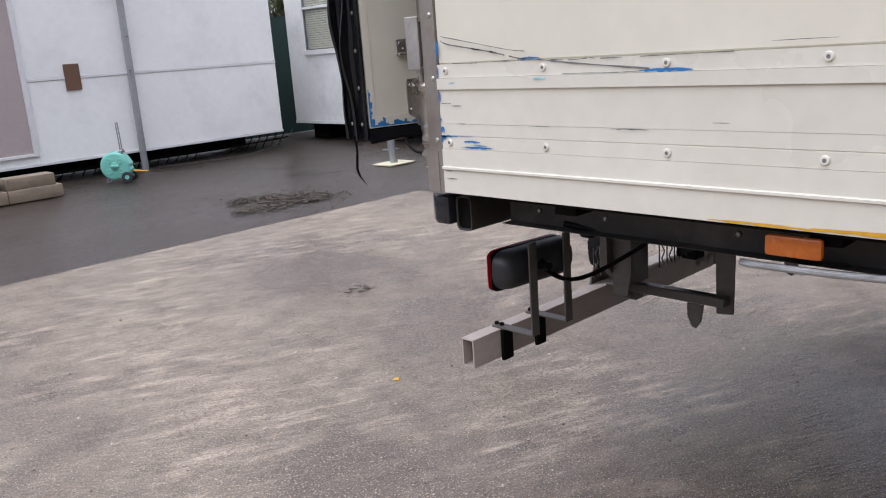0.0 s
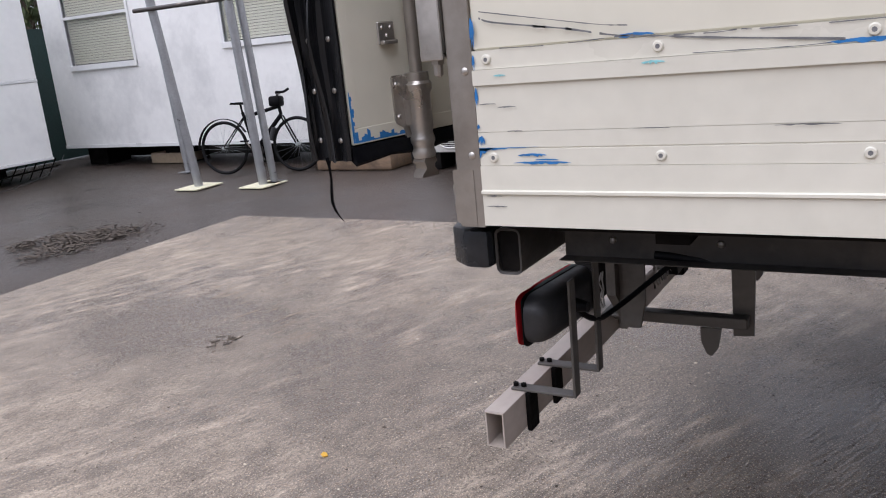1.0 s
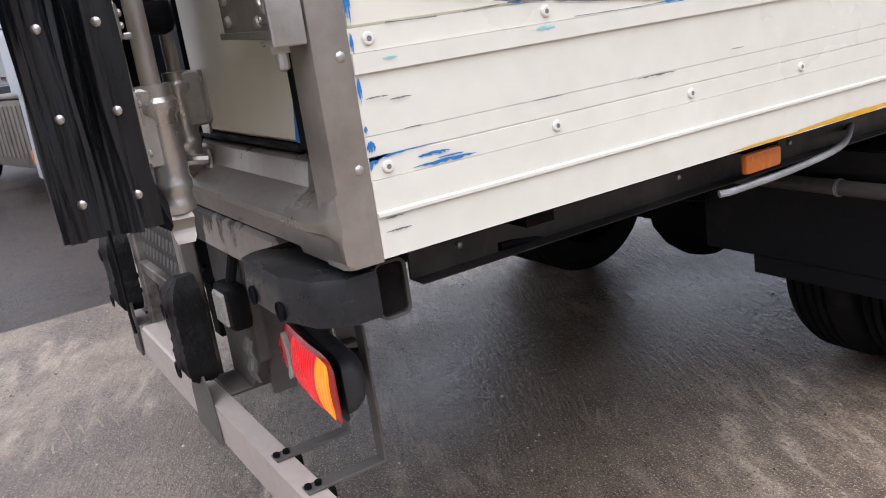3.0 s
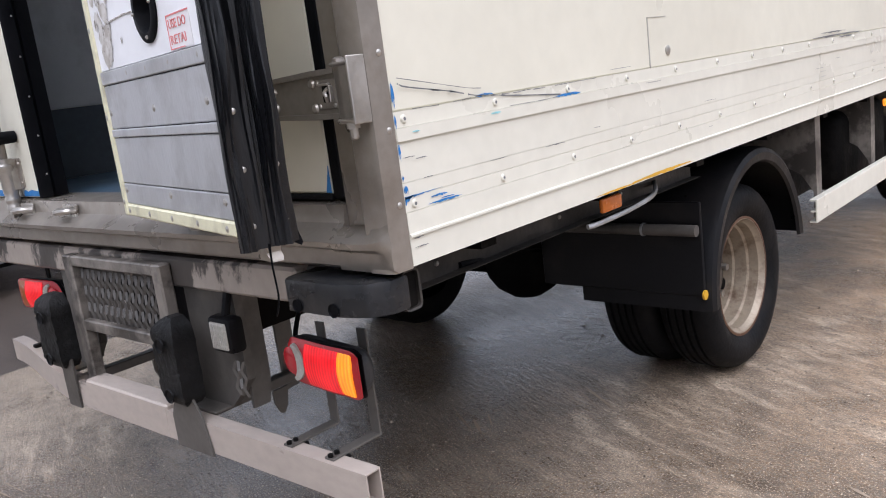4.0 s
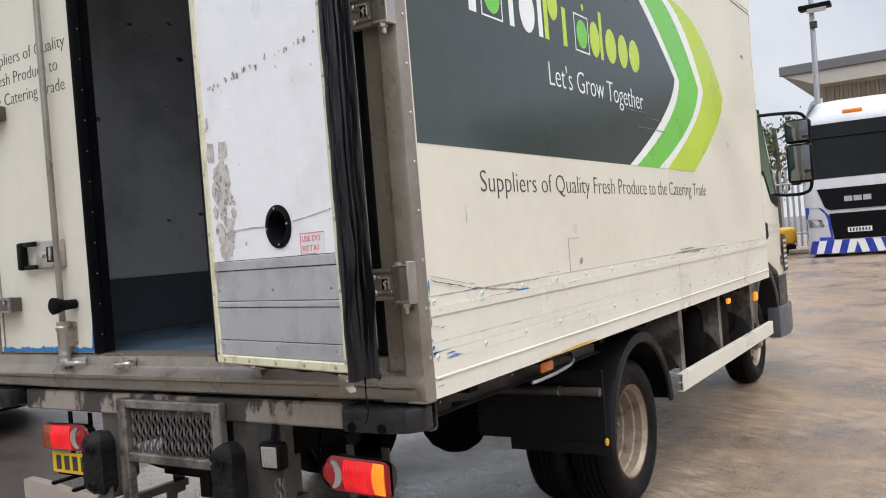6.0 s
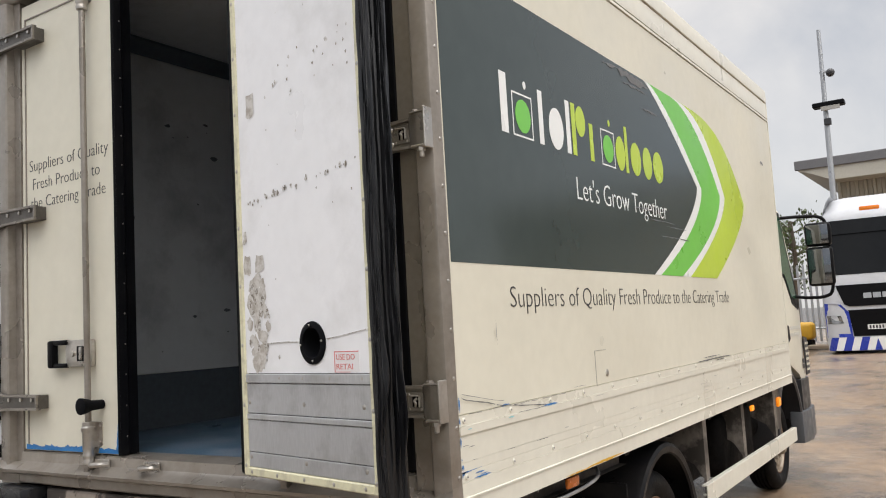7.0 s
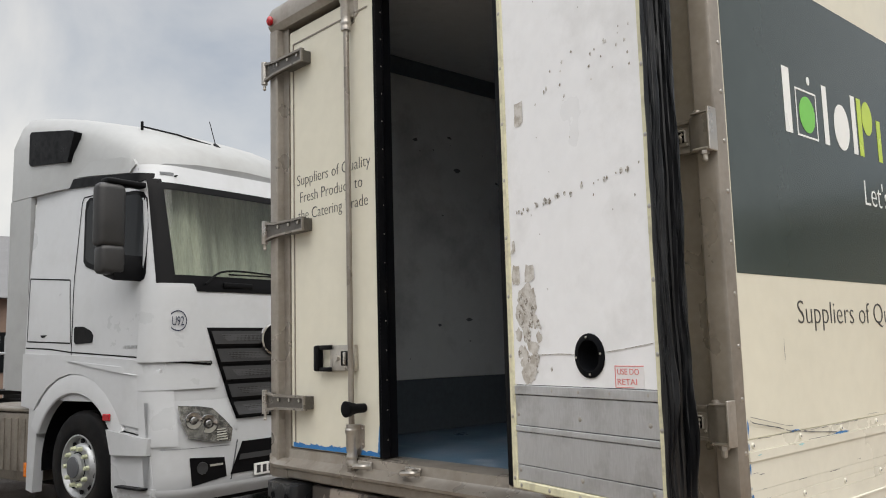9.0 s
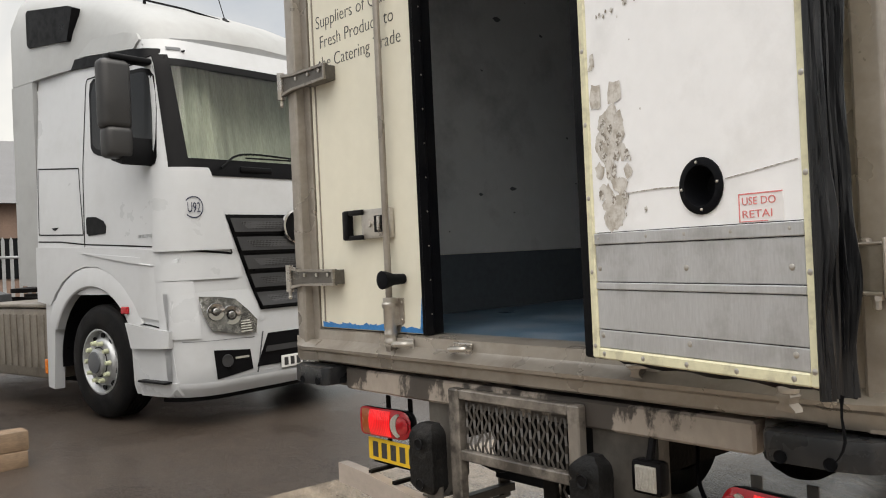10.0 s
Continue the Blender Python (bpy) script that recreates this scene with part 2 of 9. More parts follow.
M_BUMPER = material("moulded_bumper_plastic", (0.015, 0.0165, 0.019), 0.30, 0, 0.3, 8, 50, 0.1, (0.06, 0.055, 0.05), 0.4, 6.0, spec=0.4)
M_RUBBER = material("worn_buffer_rubber", (0.007, 0.007, 0.0072), 0.6, 0, 0.35, 14, 60, 0.5, (0.035, 0.032, 0.03), 0.5, 7.0, spec=0.2)
M_TYRE = material("tyre_rubber", (0.006, 0.006, 0.0066), 0.6, 0, 0.3, 10, 60, 0.2, (0.035, 0.030, 0.026), 0.4, 5.0, spec=0.12)
M_RIM = material("dirty_cream_rim", (0.31, 0.255, 0.19), 0.45, 0.3, 0.15, 9, 60, 0.1, (0.10, 0.055, 0.03), 0.85, 9.0)
M_UNDER = material("dark_grimy_channel_steel", (0.022, 0.020, 0.018), 0.5, 0.1, 0.3, 6, 40, 0.2, (0.085, 0.072, 0.06), 0.6, 4.0)
M_GUARD = material("dusty_black_mudguard", (0.006, 0.006, 0.007), 0.40, 0, 0.25, 6, 50, 0.1, (0.035, 0.030, 0.026), 0.35, 4.0, spec=0.2)
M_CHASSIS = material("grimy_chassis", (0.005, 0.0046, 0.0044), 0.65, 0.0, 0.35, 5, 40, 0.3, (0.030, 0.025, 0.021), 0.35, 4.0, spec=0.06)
M_DIRTY = material("road_dirt_steel", (0.33, 0.285, 0.245), 0.5, 0.1, 0.14, 5, 40, 0.12, (0.050, 0.043, 0.038), 0.97, 3.4, edge=(0.455, 0.490), stretch=(1.0, 1.0, 0.55), drips=True)
M_BARE = material("scuffed_bar_steel", (0.40, 0.345, 0.30), 0.45, 0.1, 0.12, 5, 40, 0.1, (0.075, 0.066, 0.058), 0.95, 3.6, edge=(0.56, 0.61), stretch=(0.6, 1.0, 1.0), drips=True)
M_HOUSING = material("dusty_dark_lamp_housing", (0.022, 0.023, 0.026), 0.5, 0, 0.2, 10, 60, 0.1, (0.06, 0.056, 0.052), 0.4, 9.0)
M_DULLSTEEL = material("dull_grimy_steel", (0.088, 0.080, 0.071), 0.45, 0.1, 0.2, 5, 40, 0.12, (0.026, 0.023, 0.021), 0.8, 3.0)
M_MIDSTEEL = material("worn_grey_frame_steel", (0.20, 0.178, 0.155), 0.42, 0.15, 0.22, 9, 40, 0.15, (0.036, 0.031, 0.027), 0.92, 5.5, stretch=(1.0, 1.0, 0.5), edge=(0.42, 0.56))
M_FLAPGAP = material("faint_flap_gap", (0.36, 0.345, 0.30), 0.6, 0, 0.2, 30, 90, 0.0)
M_DULLWHITE = material("dirty_white_metal", (0.60, 0.59, 0.55), 0.5, 0, 0.1, 4, 30, 0.05, (0.30, 0.28, 0.25), 0.5, 3.0)
M_WHITE = material("white_door_lining", (0.82, 0.82, 0.83), 0.4, 0, 0.04, 2, 18, 0.03, (0.5, 0.49, 0.47), 0.35, 2.2)
M_ALU = material("scuffed_aluminium_plate", (0.50, 0.505, 0.515), 0.42, 0.6, 0.12, 3, 50, 0.08, (0.26, 0.25, 0.24), 0.5, 6.0, stretch=(4, 4, 0.6))
M_TRIM = material("yellowed_cream_trim", (0.66, 0.63, 0.44), 0.45, 0, 0.1, 9, 60, 0.05, (0.30, 0.27, 0.20), 0.6, 14)
M_DECAL = material("charcoal_vinyl", (0.040, 0.054, 0.051), 0.18, 0, 0.12, 0.8, 8, 0.03, rough_var=0.08)
M_GREEN = material("green_vinyl", (0.16, 0.52, 0.07), 0.32, 0, 0.05, 2, 20, 0.0)
M_LIME = material("lime_vinyl", (0.46, 0.60, 0.05), 0.32, 0, 0.05, 2, 20, 0.0)
M_VWHITE = material("white_vinyl", (0.78, 0.79, 0.77), 0.34, 0, 0.03, 3, 20, 0.0)
M_TEXT = material("black_vinyl_lettering", (0.035, 0.035, 0.037), 0.4, 0, 0.1, 20, 60, 0.0)
M_BLUE = material("old_blue_paint", (0.02, 0.16, 0.42), 0.5, 0, 0.25, 15, 70, 0.1)
# dirty disc, with the shade of the deep dish put into its colour
M_RIMDISC = material("shaded_dirty_rim_disc", (0.085, 0.070, 0.056), 0.5, 0.2, 0.2, 12, 60, 0.1, (0.05, 0.03, 0.02), 0.8, 10.0)
M_RUST = material("rusty_rim_edge", (0.11, 0.055, 0.03), 0.7, 0.1, 0.3, 20, 80, 0.2)
M_TEAL = material("faint_teal_mark", (0.25, 0.55, 0.58), 0.5, 0, 0.3, 30, 90, 0.0)
M_SCRATCH = material("grey_scratch", (0.16, 0.16, 0.16), 0.6, 0.2, 0.4, 30, 90, 0.1)
M_INSIDE = material("interior_lining", (0.52, 0.53, 0.53), 0.5, 0, 0.06, 1.2, 14, 0.04, (0.16, 0.16, 0.17), 0.55, 1.9)
M_KICK = material("dark_interior_kickboard", (0.10, 0.115, 0.13), 0.5, 0.2, 0.2, 2, 30, 0.1)
M_BFLOOR = material("blue_floor", (0.055, 0.105, 0.16), 0.4, 0, 0.2, 3, 30, 0.1, (0.2, 0.22, 0.25), 0.6, 3)
M_RED = lamp_glow("lit_red_lens", (0.70, 0.010, 0.014), 0.28)
M_REDOFF = material("red_lens", (0.36, 0.012, 0.018), 0.15, 0, 0.1, 20, 90, 0.05)
M_AMBER = lamp_glow("amber_lens", (0.85, 0.24, 0.012), 0.42)
M_AMBERDIM = material("dim_amber_lens", (0.30, 0.075, 0.02), 0.2, 0, 0.15, 30, 90, 0.1)
M_AMBEROFF = material("orange_marker_lens", (0.72, 0.19, 0.015), 0.2, 0, 0.15, 30, 90, 0.1)
M_MARKER = material("dull_orange_marker_lens", (0.48, 0.125, 0.015), 0.2, 0, 0.15, 30, 90, 0.1)
M_CLEAR = material("clear_ribbed_lens", (0.36, 0.345, 0.31), 0.15, 0, 0.15, 40, 160, 0.2)
M_LGREY = material("grey_lamp_housing", (0.085, 0.09, 0.098), 0.45, 0, 0.15, 10, 60, 0.1)
M_YPLATE = material("yellow_plate", (0.72, 0.46, 0.02), 0.35, 0, 0.08, 6, 40, 0.0)
M_WPLATE = material("white_plate", (0.74, 0.74, 0.72), 0.35, 0, 0.05, 6, 40, 0.0)
M_GALV = material("galvanised_steel", (0.42, 0.43, 0.44), 0.42, 0.75, 0.18, 12, 60, 0.05)
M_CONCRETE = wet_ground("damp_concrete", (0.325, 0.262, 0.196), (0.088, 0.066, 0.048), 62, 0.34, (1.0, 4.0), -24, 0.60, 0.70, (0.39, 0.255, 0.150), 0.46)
M_ASPHALT = wet_ground("damp_asphalt", (0.068, 0.051, 0.039), (0.029, 0.021, 0.016), 75, 0.30, (1.0, 1.3), 10, 0.8, 0.15, None, 0.28)
# one white in two tones: the walls' differing light is put into the colour
M_CABIN = material("white_cabin_panel", (0.94, 0.935, 0.90), 0.45, 0, 0.04, 1.0, 12, 0.05, (0.66, 0.67, 0.66), 0.30, 1.1)
M_CABINB = material("shade_toned_cabin_panel", (0.84, 0.835, 0.81), 0.45, 0, 0.05, 1.0, 12, 0.05, (0.46, 0.47, 0.46), 0.4, 1.1)
# strap steel darkened to paint the dim reflection between its rims
M_CHANNEL = material("shade_dark_hinge_channel", (0.105, 0.096, 0.085), 0.40, 0.5, 0.2, 8, 70, 0.05, (0.05, 0.042, 0.034), 0.6, 9.0)
M_HINGE = material("dull_steel_hinge", (0.235, 0.215, 0.190), 0.36, 0.5, 0.14, 8, 70, 0.05, (0.16, 0.13, 0.10), 0.5, 9.0)
M_MUD = material("dried_mud_mark", (0.25, 0.194, 0.140), 0.6, 0, 0.25, 9, 60, 0.1)
M_CABTRIM = material("white_cabin_trim", (0.76, 0.76, 0.745), 0.4, 0, 0.05, 3, 20, 0.04)
M_DOORPINK = material("dusty_pink_door", (0.46, 0.385, 0.37), 0.5, 0, 0.05, 2, 20, 0.04)
M_BLIND = material("cream_blind_slat", (0.62, 0.59, 0.50), 0.5, 0, 0.06, 4, 30, 0.0)
M_WOOD = material("weathered_timber", (0.30, 0.235, 0.165), 0.7, 0, 0.3, 3, 30, 0.35, (0.14, 0.12, 0.09), 0.6, 3, stretch=(1, 9, 9), per_object=0.15)
M_DARKWOOD = material("damp_brown_timber", (0.20, 0.135, 0.085), 0.6, 0, 0.35, 3, 30, 0.35, (0.06, 0.045, 0.03), 0.8, 3, stretch=(9, 1, 9), per_object=0.15)
M_BOARD = material("brown_board", (0.16, 0.085, 0.05), 0.6, 0, 0.2, 8, 50, 0.15)
M_REEL = material("mint_green_plastic", (0.20, 0.56, 0.46), 0.4, 0, 0.1, 6, 50, 0.05)
M_TRUCK = material("white_lorry_paint", (0.49, 0.50, 0.515), 0.36, 0, 0.03, 1.5, 14, 0.01, (0.36, 0.36, 0.355), 0.3, 1.5, coat=0.15)
M_FAIRING = material("darker_white_fairing", (0.33, 0.335, 0.335), 0.45, 0, 0.05, 1.5, 14, 0.01, (0.26, 0.26, 0.25), 0.4, 1.5)
M_PLASTIC = material("black_plastic", (0.0045, 0.0045, 0.0052), 0.42, 0, 0.2, 12, 70, 0.08, spec=0.10)
M_GREYPL = material("dark_grey_grille_plastic", (0.032, 0.032, 0.034), 0.45, 0, 0.15, 12, 70, 0.08)
M_GLASSD = material("dark_tinted_glass", (0.008, 0.009, 0.010), 0.06, 0, 0.2, 1.5, 8, 0.0, spec=0.22, rough_var=0.02)
M_GLASS = glass("cab_glass", (0.90, 0.93, 0.91))
M_DIMMIRROR = material("grimy_mirror_glass", (0.20, 0.21, 0.22), 0.08, 1.0, 0.1, 4, 20, 0.0, rough_var=0.02)
M_TANK = material("dirty_ribbed_tank", (0.20, 0.175, 0.145), 0.5, 0.2, 0.2, 6, 40, 0.1, (0.09, 0.075, 0.06), 0.6, 3.0)
M_CHROME = material("chrome", (0.75, 0.75, 0.76), 0.12, 1.0, 0.05, 10, 50, 0.0, rough_var=0.05)
M_ROYAL = material("blue_lorry_paint", (0.02, 0.045, 0.36), 0.3, 0, 0.06, 3, 20, 0.0)
M_LEAF = material("leaf_green", (0.060, 0.085, 0.030), 0.6, 0, 0.4, 3, 30, 0.0, (0.13, 0.11, 0.03), 0.7, 1.5)
M_BARK = material("bark", (0.09, 0.07, 0.05), 0.8, 0, 0.3, 6, 50, 0.5)
M_CLAD = material("ribbed_cladding", (0.40, 0.37, 0.30), 0.55, 0.1, 0.1, 1, 10, 0.05)
M_FASCIA = material("pale_canopy_fascia", (0.44, 0.42, 0.36), 0.5, 0, 0.08, 1, 10, 0.05)
M_BRICK = material("red_brick", (0.22, 0.15, 0.115), 0.8, 0, 0.25, 2, 20, 0.3)
M_SLATE = material("grey_roof_tiles", (0.14, 0.14, 0.145), 0.6, 0, 0.15, 2, 20, 0.2)
M_DARKGREEN = material("dark_green_cladding", (0.012, 0.035, 0.03), 0.6, 0, 0.3, 3, 30, 0.2)
M_YELLOW = material("yellow_machine_paint", (0.60, 0.33, 0.02), 0.45, 0, 0.15, 5, 40, 0.1)
M_LITTER = material("leaf_litter", (0.060, 0.045, 0.032), 0.8, 0, 0.5, 20, 90, 0.2, (0.16, 0.13, 0.09), 0.6, 40)
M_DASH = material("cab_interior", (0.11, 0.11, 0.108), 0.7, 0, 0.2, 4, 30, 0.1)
M_CURTAIN = material("beige_cab_curtain", (0.45, 0.455, 0.375), 0.8, 0, 0.25, 5, 30, 0.1, stretch=(3, 3, 0.4))


# ---- mesh helpers ----
def box(bm, x0, x1, y0, y1, z0, z1, bevel=0.0, segments=1):
    made = bmesh.ops.create_cube(bm, size=1)["verts"]
    bmesh.ops.transform(bm, matrix=Matrix.Translation(((x0 + x1) / 2, (y0 + y1) / 2, (z0 + z1) / 2)) @ Matrix.Diagonal((abs(x1 - x0), abs(y1 - y0), abs(z1 - z0), 1)), verts=made)
    if bevel:
        edges = list({e for v in made for e in v.link_edges})
        bmesh.ops.bevel(bm, geom=edges, offset=min(bevel, 0.45 * min(abs(x1 - x0), abs(y1 - y0), abs(z1 - z0))), segments=segments, affect="EDGES", profile=0.5)
    return bm


def rod(bm, a, b, r, seg=12, r2=None, caps=True):
    a, b = Vector(a), Vector(b)
    d = b - a
    m = Matrix.Translation((a + b) / 2) @ d.to_track_quat("Z", "Y").to_matrix().to_4x4()
    bmesh.ops.create_cone(bm, cap_ends=caps, segments=seg, radius1=r, radius2=r if r2 is None else r2, depth=d.length, matrix=m)
    return bm


def ball(bm, c, r, seg=10, squash=(1, 1, 1)):
    bmesh.ops.create_uvsphere(bm, u_segments=seg, v_segments=max(4, seg // 2), radius=r, matrix=Matrix.Translation(c) @ Matrix.Diagonal((*squash, 1)))
    return bm


def tube(bm, points, r, seg=8):
    """A bent tube or cable along points."""
    points = [Vector(p) for p in points]
    rings = []
    for i, p in enumerate(points):
        d = (points[min(i + 1, len(points) - 1)] - points[max(i - 1, 0)]).normalized()
        side = d.orthogonal().normalized() if i == 0 else (side - d * side.dot(d)).normalized()
        up = d.cross(side)
        rings.append([bm.verts.new(p + (side * math.cos(a) + up * math.sin(a)) * r) for a in (2 * math.pi * k / seg for k in range(seg))])
    for one, two in zip(rings, rings[1:]):
        for k in range(seg):
            bm.faces.new((one[k], one[(k + 1) % seg], two[(k + 1) % seg], two[k]))
    bm.faces.new(rings[0][::-1])
    bm.faces.new(rings[-1])
    return bm


def smooth_path(points, steps=6):
    """Points along a Catmull-Rom curve through the given ones."""
    p = [Vector(q) for q in points]
    p = [p[0] * 2 - p[1], *p, p[-1] * 2 - p[-2]]
    out = []
    for i in range(1, len(p) - 2):
        for k in range(steps):
            t = k / steps
            out.append(0.5 * (2 * p[i] + (p[i + 1] - p[i - 1]) * t + (2 * p[i - 1] - 5 * p[i] + 4 * p[i + 1] - p[i + 2]) * t * t + (3 * p[i] - p[i - 1] - 3 * p[i + 1] + p[i + 2]) * t ** 3))
    return out + [p[-2]]


def prism(bm, outline, axis, a, b):
    """A flat outline pushed along an axis from a to b. The outline's pairs are the two other axes in order."""
    def at(p, v):
        return {"x": (v, p[0], p[1]), "y": (p[0], v, p[1]), "z": (p[0], p[1], v)}[axis]
    low = [bm.verts.new(at(p, a)) for p in outline]
    high = [bm.verts.new(at(p, b)) for p in outline]
    n = len(outline)
    bm.faces.new(low)
    bm.faces.new(high[::-1])
    for i in range(n):
        bm.faces.new((low[i], high[i], high[(i + 1) % n], low[(i + 1) % n]))
    return bm


def loft(bm, rings, closed=True, caps=True):
    """A skin over rings of points with equal counts."""
    rows = [[bm.verts.new(p) for p in ring] for ring in rings]
    n = len(rows[0])
    for one, two in zip(rows, rows[1:]):
        for k in range(n if closed else n - 1):
            bm.faces.new((one[k], one[(k + 1) % n], two[(k + 1) % n], two[k]))
    if caps is True:
        bm.faces.new(rows[0][::-1])
    if caps:
        bm.faces.new(rows[-1])
    return bm


def lathe(bm, profile, centre, axis, seg=40, caps=True):
    """A turned shape: profile pairs (distance along the axis, radius)."""
    c, ax = Vector(centre), Vector(axis).normalized()
    s = ax.orthogonal().normalized()
    u = ax.cross(s)
    rings = [[c + ax * d + (s * math.cos(a) + u * math.sin(a)) * r for a in (2 * math.pi * k / seg for k in range(seg))] for d, r in profile]
    return loft(bm, rings, caps=caps)


def finish(bm, material_, name, angle=35.0):
    bmesh.ops.recalc_face_normals(bm, faces=bm.faces)
    mesh = bpy.data.meshes.new(name)
    bm.to_mesh(mesh)
    bm.free()
    mesh.materials.append(material_)
    mesh.shade_smooth()
    mesh.set_sharp_from_angle(angle=radians(angle))
    return mesh


def part(name, bm, material_, parent, label=""):
    ob = new(name, finish(bm, material_, name))
    ob.parent = parent
    if label:
        ob["label"] = label
    return ob


def thing(name, at, label, category, group="", kind=""):
    ob = new(name)
    ob.empty_display_size = 0.2
    ob.matrix_world = at if isinstance(at, Matrix) else Matrix.Translation(at)
    return tagged(ob, label, category, group, kind)


def solid(name, bm, material_, label, category, group="", kind="", at=None):
    ob = new(name, finish(bm, material_, name))
    if at is not None:
        ob.matrix_world = at if isinstance(at, Matrix) else Matrix.Translation(at)
    return tagged(ob, label, category, group, kind)


def fresh():
    return bmesh.new()


def ease(v):
    v = max(0.0, min(1.0, v))
    return v * v * (3 - 2 * v)


def ground_z(x, y):
    """The yard's height: level round the van, rising gently beyond."""
    return 0.07 * ease((x - 5.5) / 1.6) * ease((3.4 - y) / 1.4) + 0.36 * ease((-8.5 - y) / 11.0) + 0.10 * ease((-19.5 - y) / 6.0)


def letters(mesh, parent, at):
    """Splits a line of type into one object for each letter."""
    home = list(range(len(mesh.vertices)))

    def root(k):
        while home[k] != k:
            home[k] = home[home[k]]
            k = home[k]
        return k

    for e in mesh.edges:
        home[root(e.vertices[0])] = root(e.vertices[1])
    islands = collections.defaultdict(list)
    for k in range(len(mesh.vertices)):
        islands[root(k)].append(k)
    spans = sorted((min(mesh.vertices[k].co.x for k in ks), max(mesh.vertices[k].co.x for k in ks), ks) for ks in islands.values())
    groups_ = []
    for lo, hi, ks in spans:
        if groups_ and lo < groups_[-1][1] - 0.35 * (hi - lo):
            groups_[-1] = (groups_[-1][0], max(hi, groups_[-1][1]), groups_[-1][2] + ks)
        else:
            groups_.append((lo, hi, ks))
    owner = {k: g for g, (lo, hi, ks) in enumerate(groups_) for k in ks}
    faces = collections.defaultdict(list)
    for poly in mesh.polygons:
        faces[owner[poly.vertices[0]]].append(tuple(poly.vertices))
    for g, (lo, hi, ks) in enumerate(groups_):
        place = {k: n for n, k in enumerate(ks)}
        one = bpy.data.meshes.new("letter")
        one.from_pydata([mesh.vertices[k].co for k in ks], [], [tuple(place[k] for k in f) for f in faces[g]])
        one.materials.append(mesh.materials[0])
        ob = new("letter", one)
        ob.parent = parent
        ob.matrix_local = at


def lettering(body, width, cap, material_, parent, at, name="lettering", depth=0.0012, bold=0.0):
    """Words as a mesh from the built-in font, with the given width and height of capitals."""
    data = bpy.data.curves.new(name, "FONT")
    data.body = body
    data.size = cap / 0.72
    data.extrude = depth
    data.offset = bold
    data.resolution_u = 3
    shape = bpy.data.objects.new(name + "_curve", data)
    scene.collection.objects.link(shape)
    mesh = bpy.data.meshes.new_from_object(shape.evaluated_get(bpy.context.evaluated_depsgraph_get()))
    bpy.data.objects.remove(shape)
    mesh.materials.clear()
    mesh.materials.append(material_)
    xs = [v.co.x for v in mesh.vertices]
    mesh.transform(Matrix.Diagonal((width / (max(xs) - min(xs)), 1, 1, 1)) @ Matrix.Translation((-min(xs), 0, 0)))
    return letters(mesh, parent, at)


def frame_of(origin, across, up):
    """A pose whose X and Y run along across and up."""
    x, y = Vector(across).normalized(), Vector(up).normalized()
    m = Matrix((x, y, x.cross(y))).transposed().to_4x4()
    m.translation = origin
    return m


# ---- ground ----
def sheet(xs, ys, lift=0.0):
    bm = fresh()
    rows = [[bm.verts.new((x, y, ground_z(x, y) + lift)) for y in ys] for x in xs]
    for i in range(len(xs) - 1):
        for j in range(len(ys) - 1):
            bm.faces.new((rows[i][j], rows[i + 1][j], rows[i + 1][j + 1], rows[i][j + 1]))
    return bm


far_steps = [-900, -300, -120, -60, -40, -30]
axis = far_steps + [-26 + 0.5 * k for k in range(81)] + [18, 22, 30, 60, 120, 300, 900]
ground = solid("ground", sheet(axis, axis, -0.010), M_ASPHALT, "dark damp asphalt yard with puddles and grit", "ground", kind="structure")

pavement = thing("pavement", (0, 0, 0), "wet brown-grey concrete slabs with trowel marks and stains", "pavement", kind="structure")


def steps(a, b, d=0.6):
    n = max(1, round((b - a) / d))
    return [a + (b - a) * k / n for k in range(n + 1)]


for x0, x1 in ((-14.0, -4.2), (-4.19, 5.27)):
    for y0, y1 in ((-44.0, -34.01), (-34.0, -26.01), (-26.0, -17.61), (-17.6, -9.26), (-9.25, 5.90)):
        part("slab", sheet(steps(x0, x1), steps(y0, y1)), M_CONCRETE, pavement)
for y0, y1 in ((-44.0, -26.01), (-26.0, -9.26)):
    part("slab", sheet(steps(5.28, 16.0), steps(y0, y1)), M_CONCRETE, pavement)

# leaf litter washed together on the asphalt by the slab's corner
rng = random.Random(4)
bm = fresh()
drifts = [(4.28 + rng.gauss(0, 0.24), 6.82 + rng.gauss(0, 0.24), rng.uniform(0.05, 0.13)) for k in range(22)]
for k in range(3200):
    cx, cy, wide = drifts[k % 22] if k % 9 else (4.28, 6.82, 0.33)
    x, y = cx + rng.gauss(0, wide), cy + rng.gauss(0, wide)
    s = rng.uniform(0.006, 0.022)
    turn = Matrix.Translation((x, y, ground_z(x, y) + rng.uniform(0.0, 0.008))) @ Euler((rng.uniform(-0.3, 0.3), rng.uniform(-0.3, 0.3), rng.uniform(0, 6.28))).to_matrix().to_4x4()
    quad = [bm.verts.new(turn @ Vector(c)) for c in ((-s, -s * 0.4, 0), (s, -s * 0.3, 0.004), (s * 0.8, s * 0.4, 0), (-s * 0.7, s * 0.35, 0.005))]
    bm.faces.new(quad)
solid("leaf_litter", bm, M_LITTER, "dark wet leaf litter heaped on the asphalt", "leaf litter", kind="stuff")


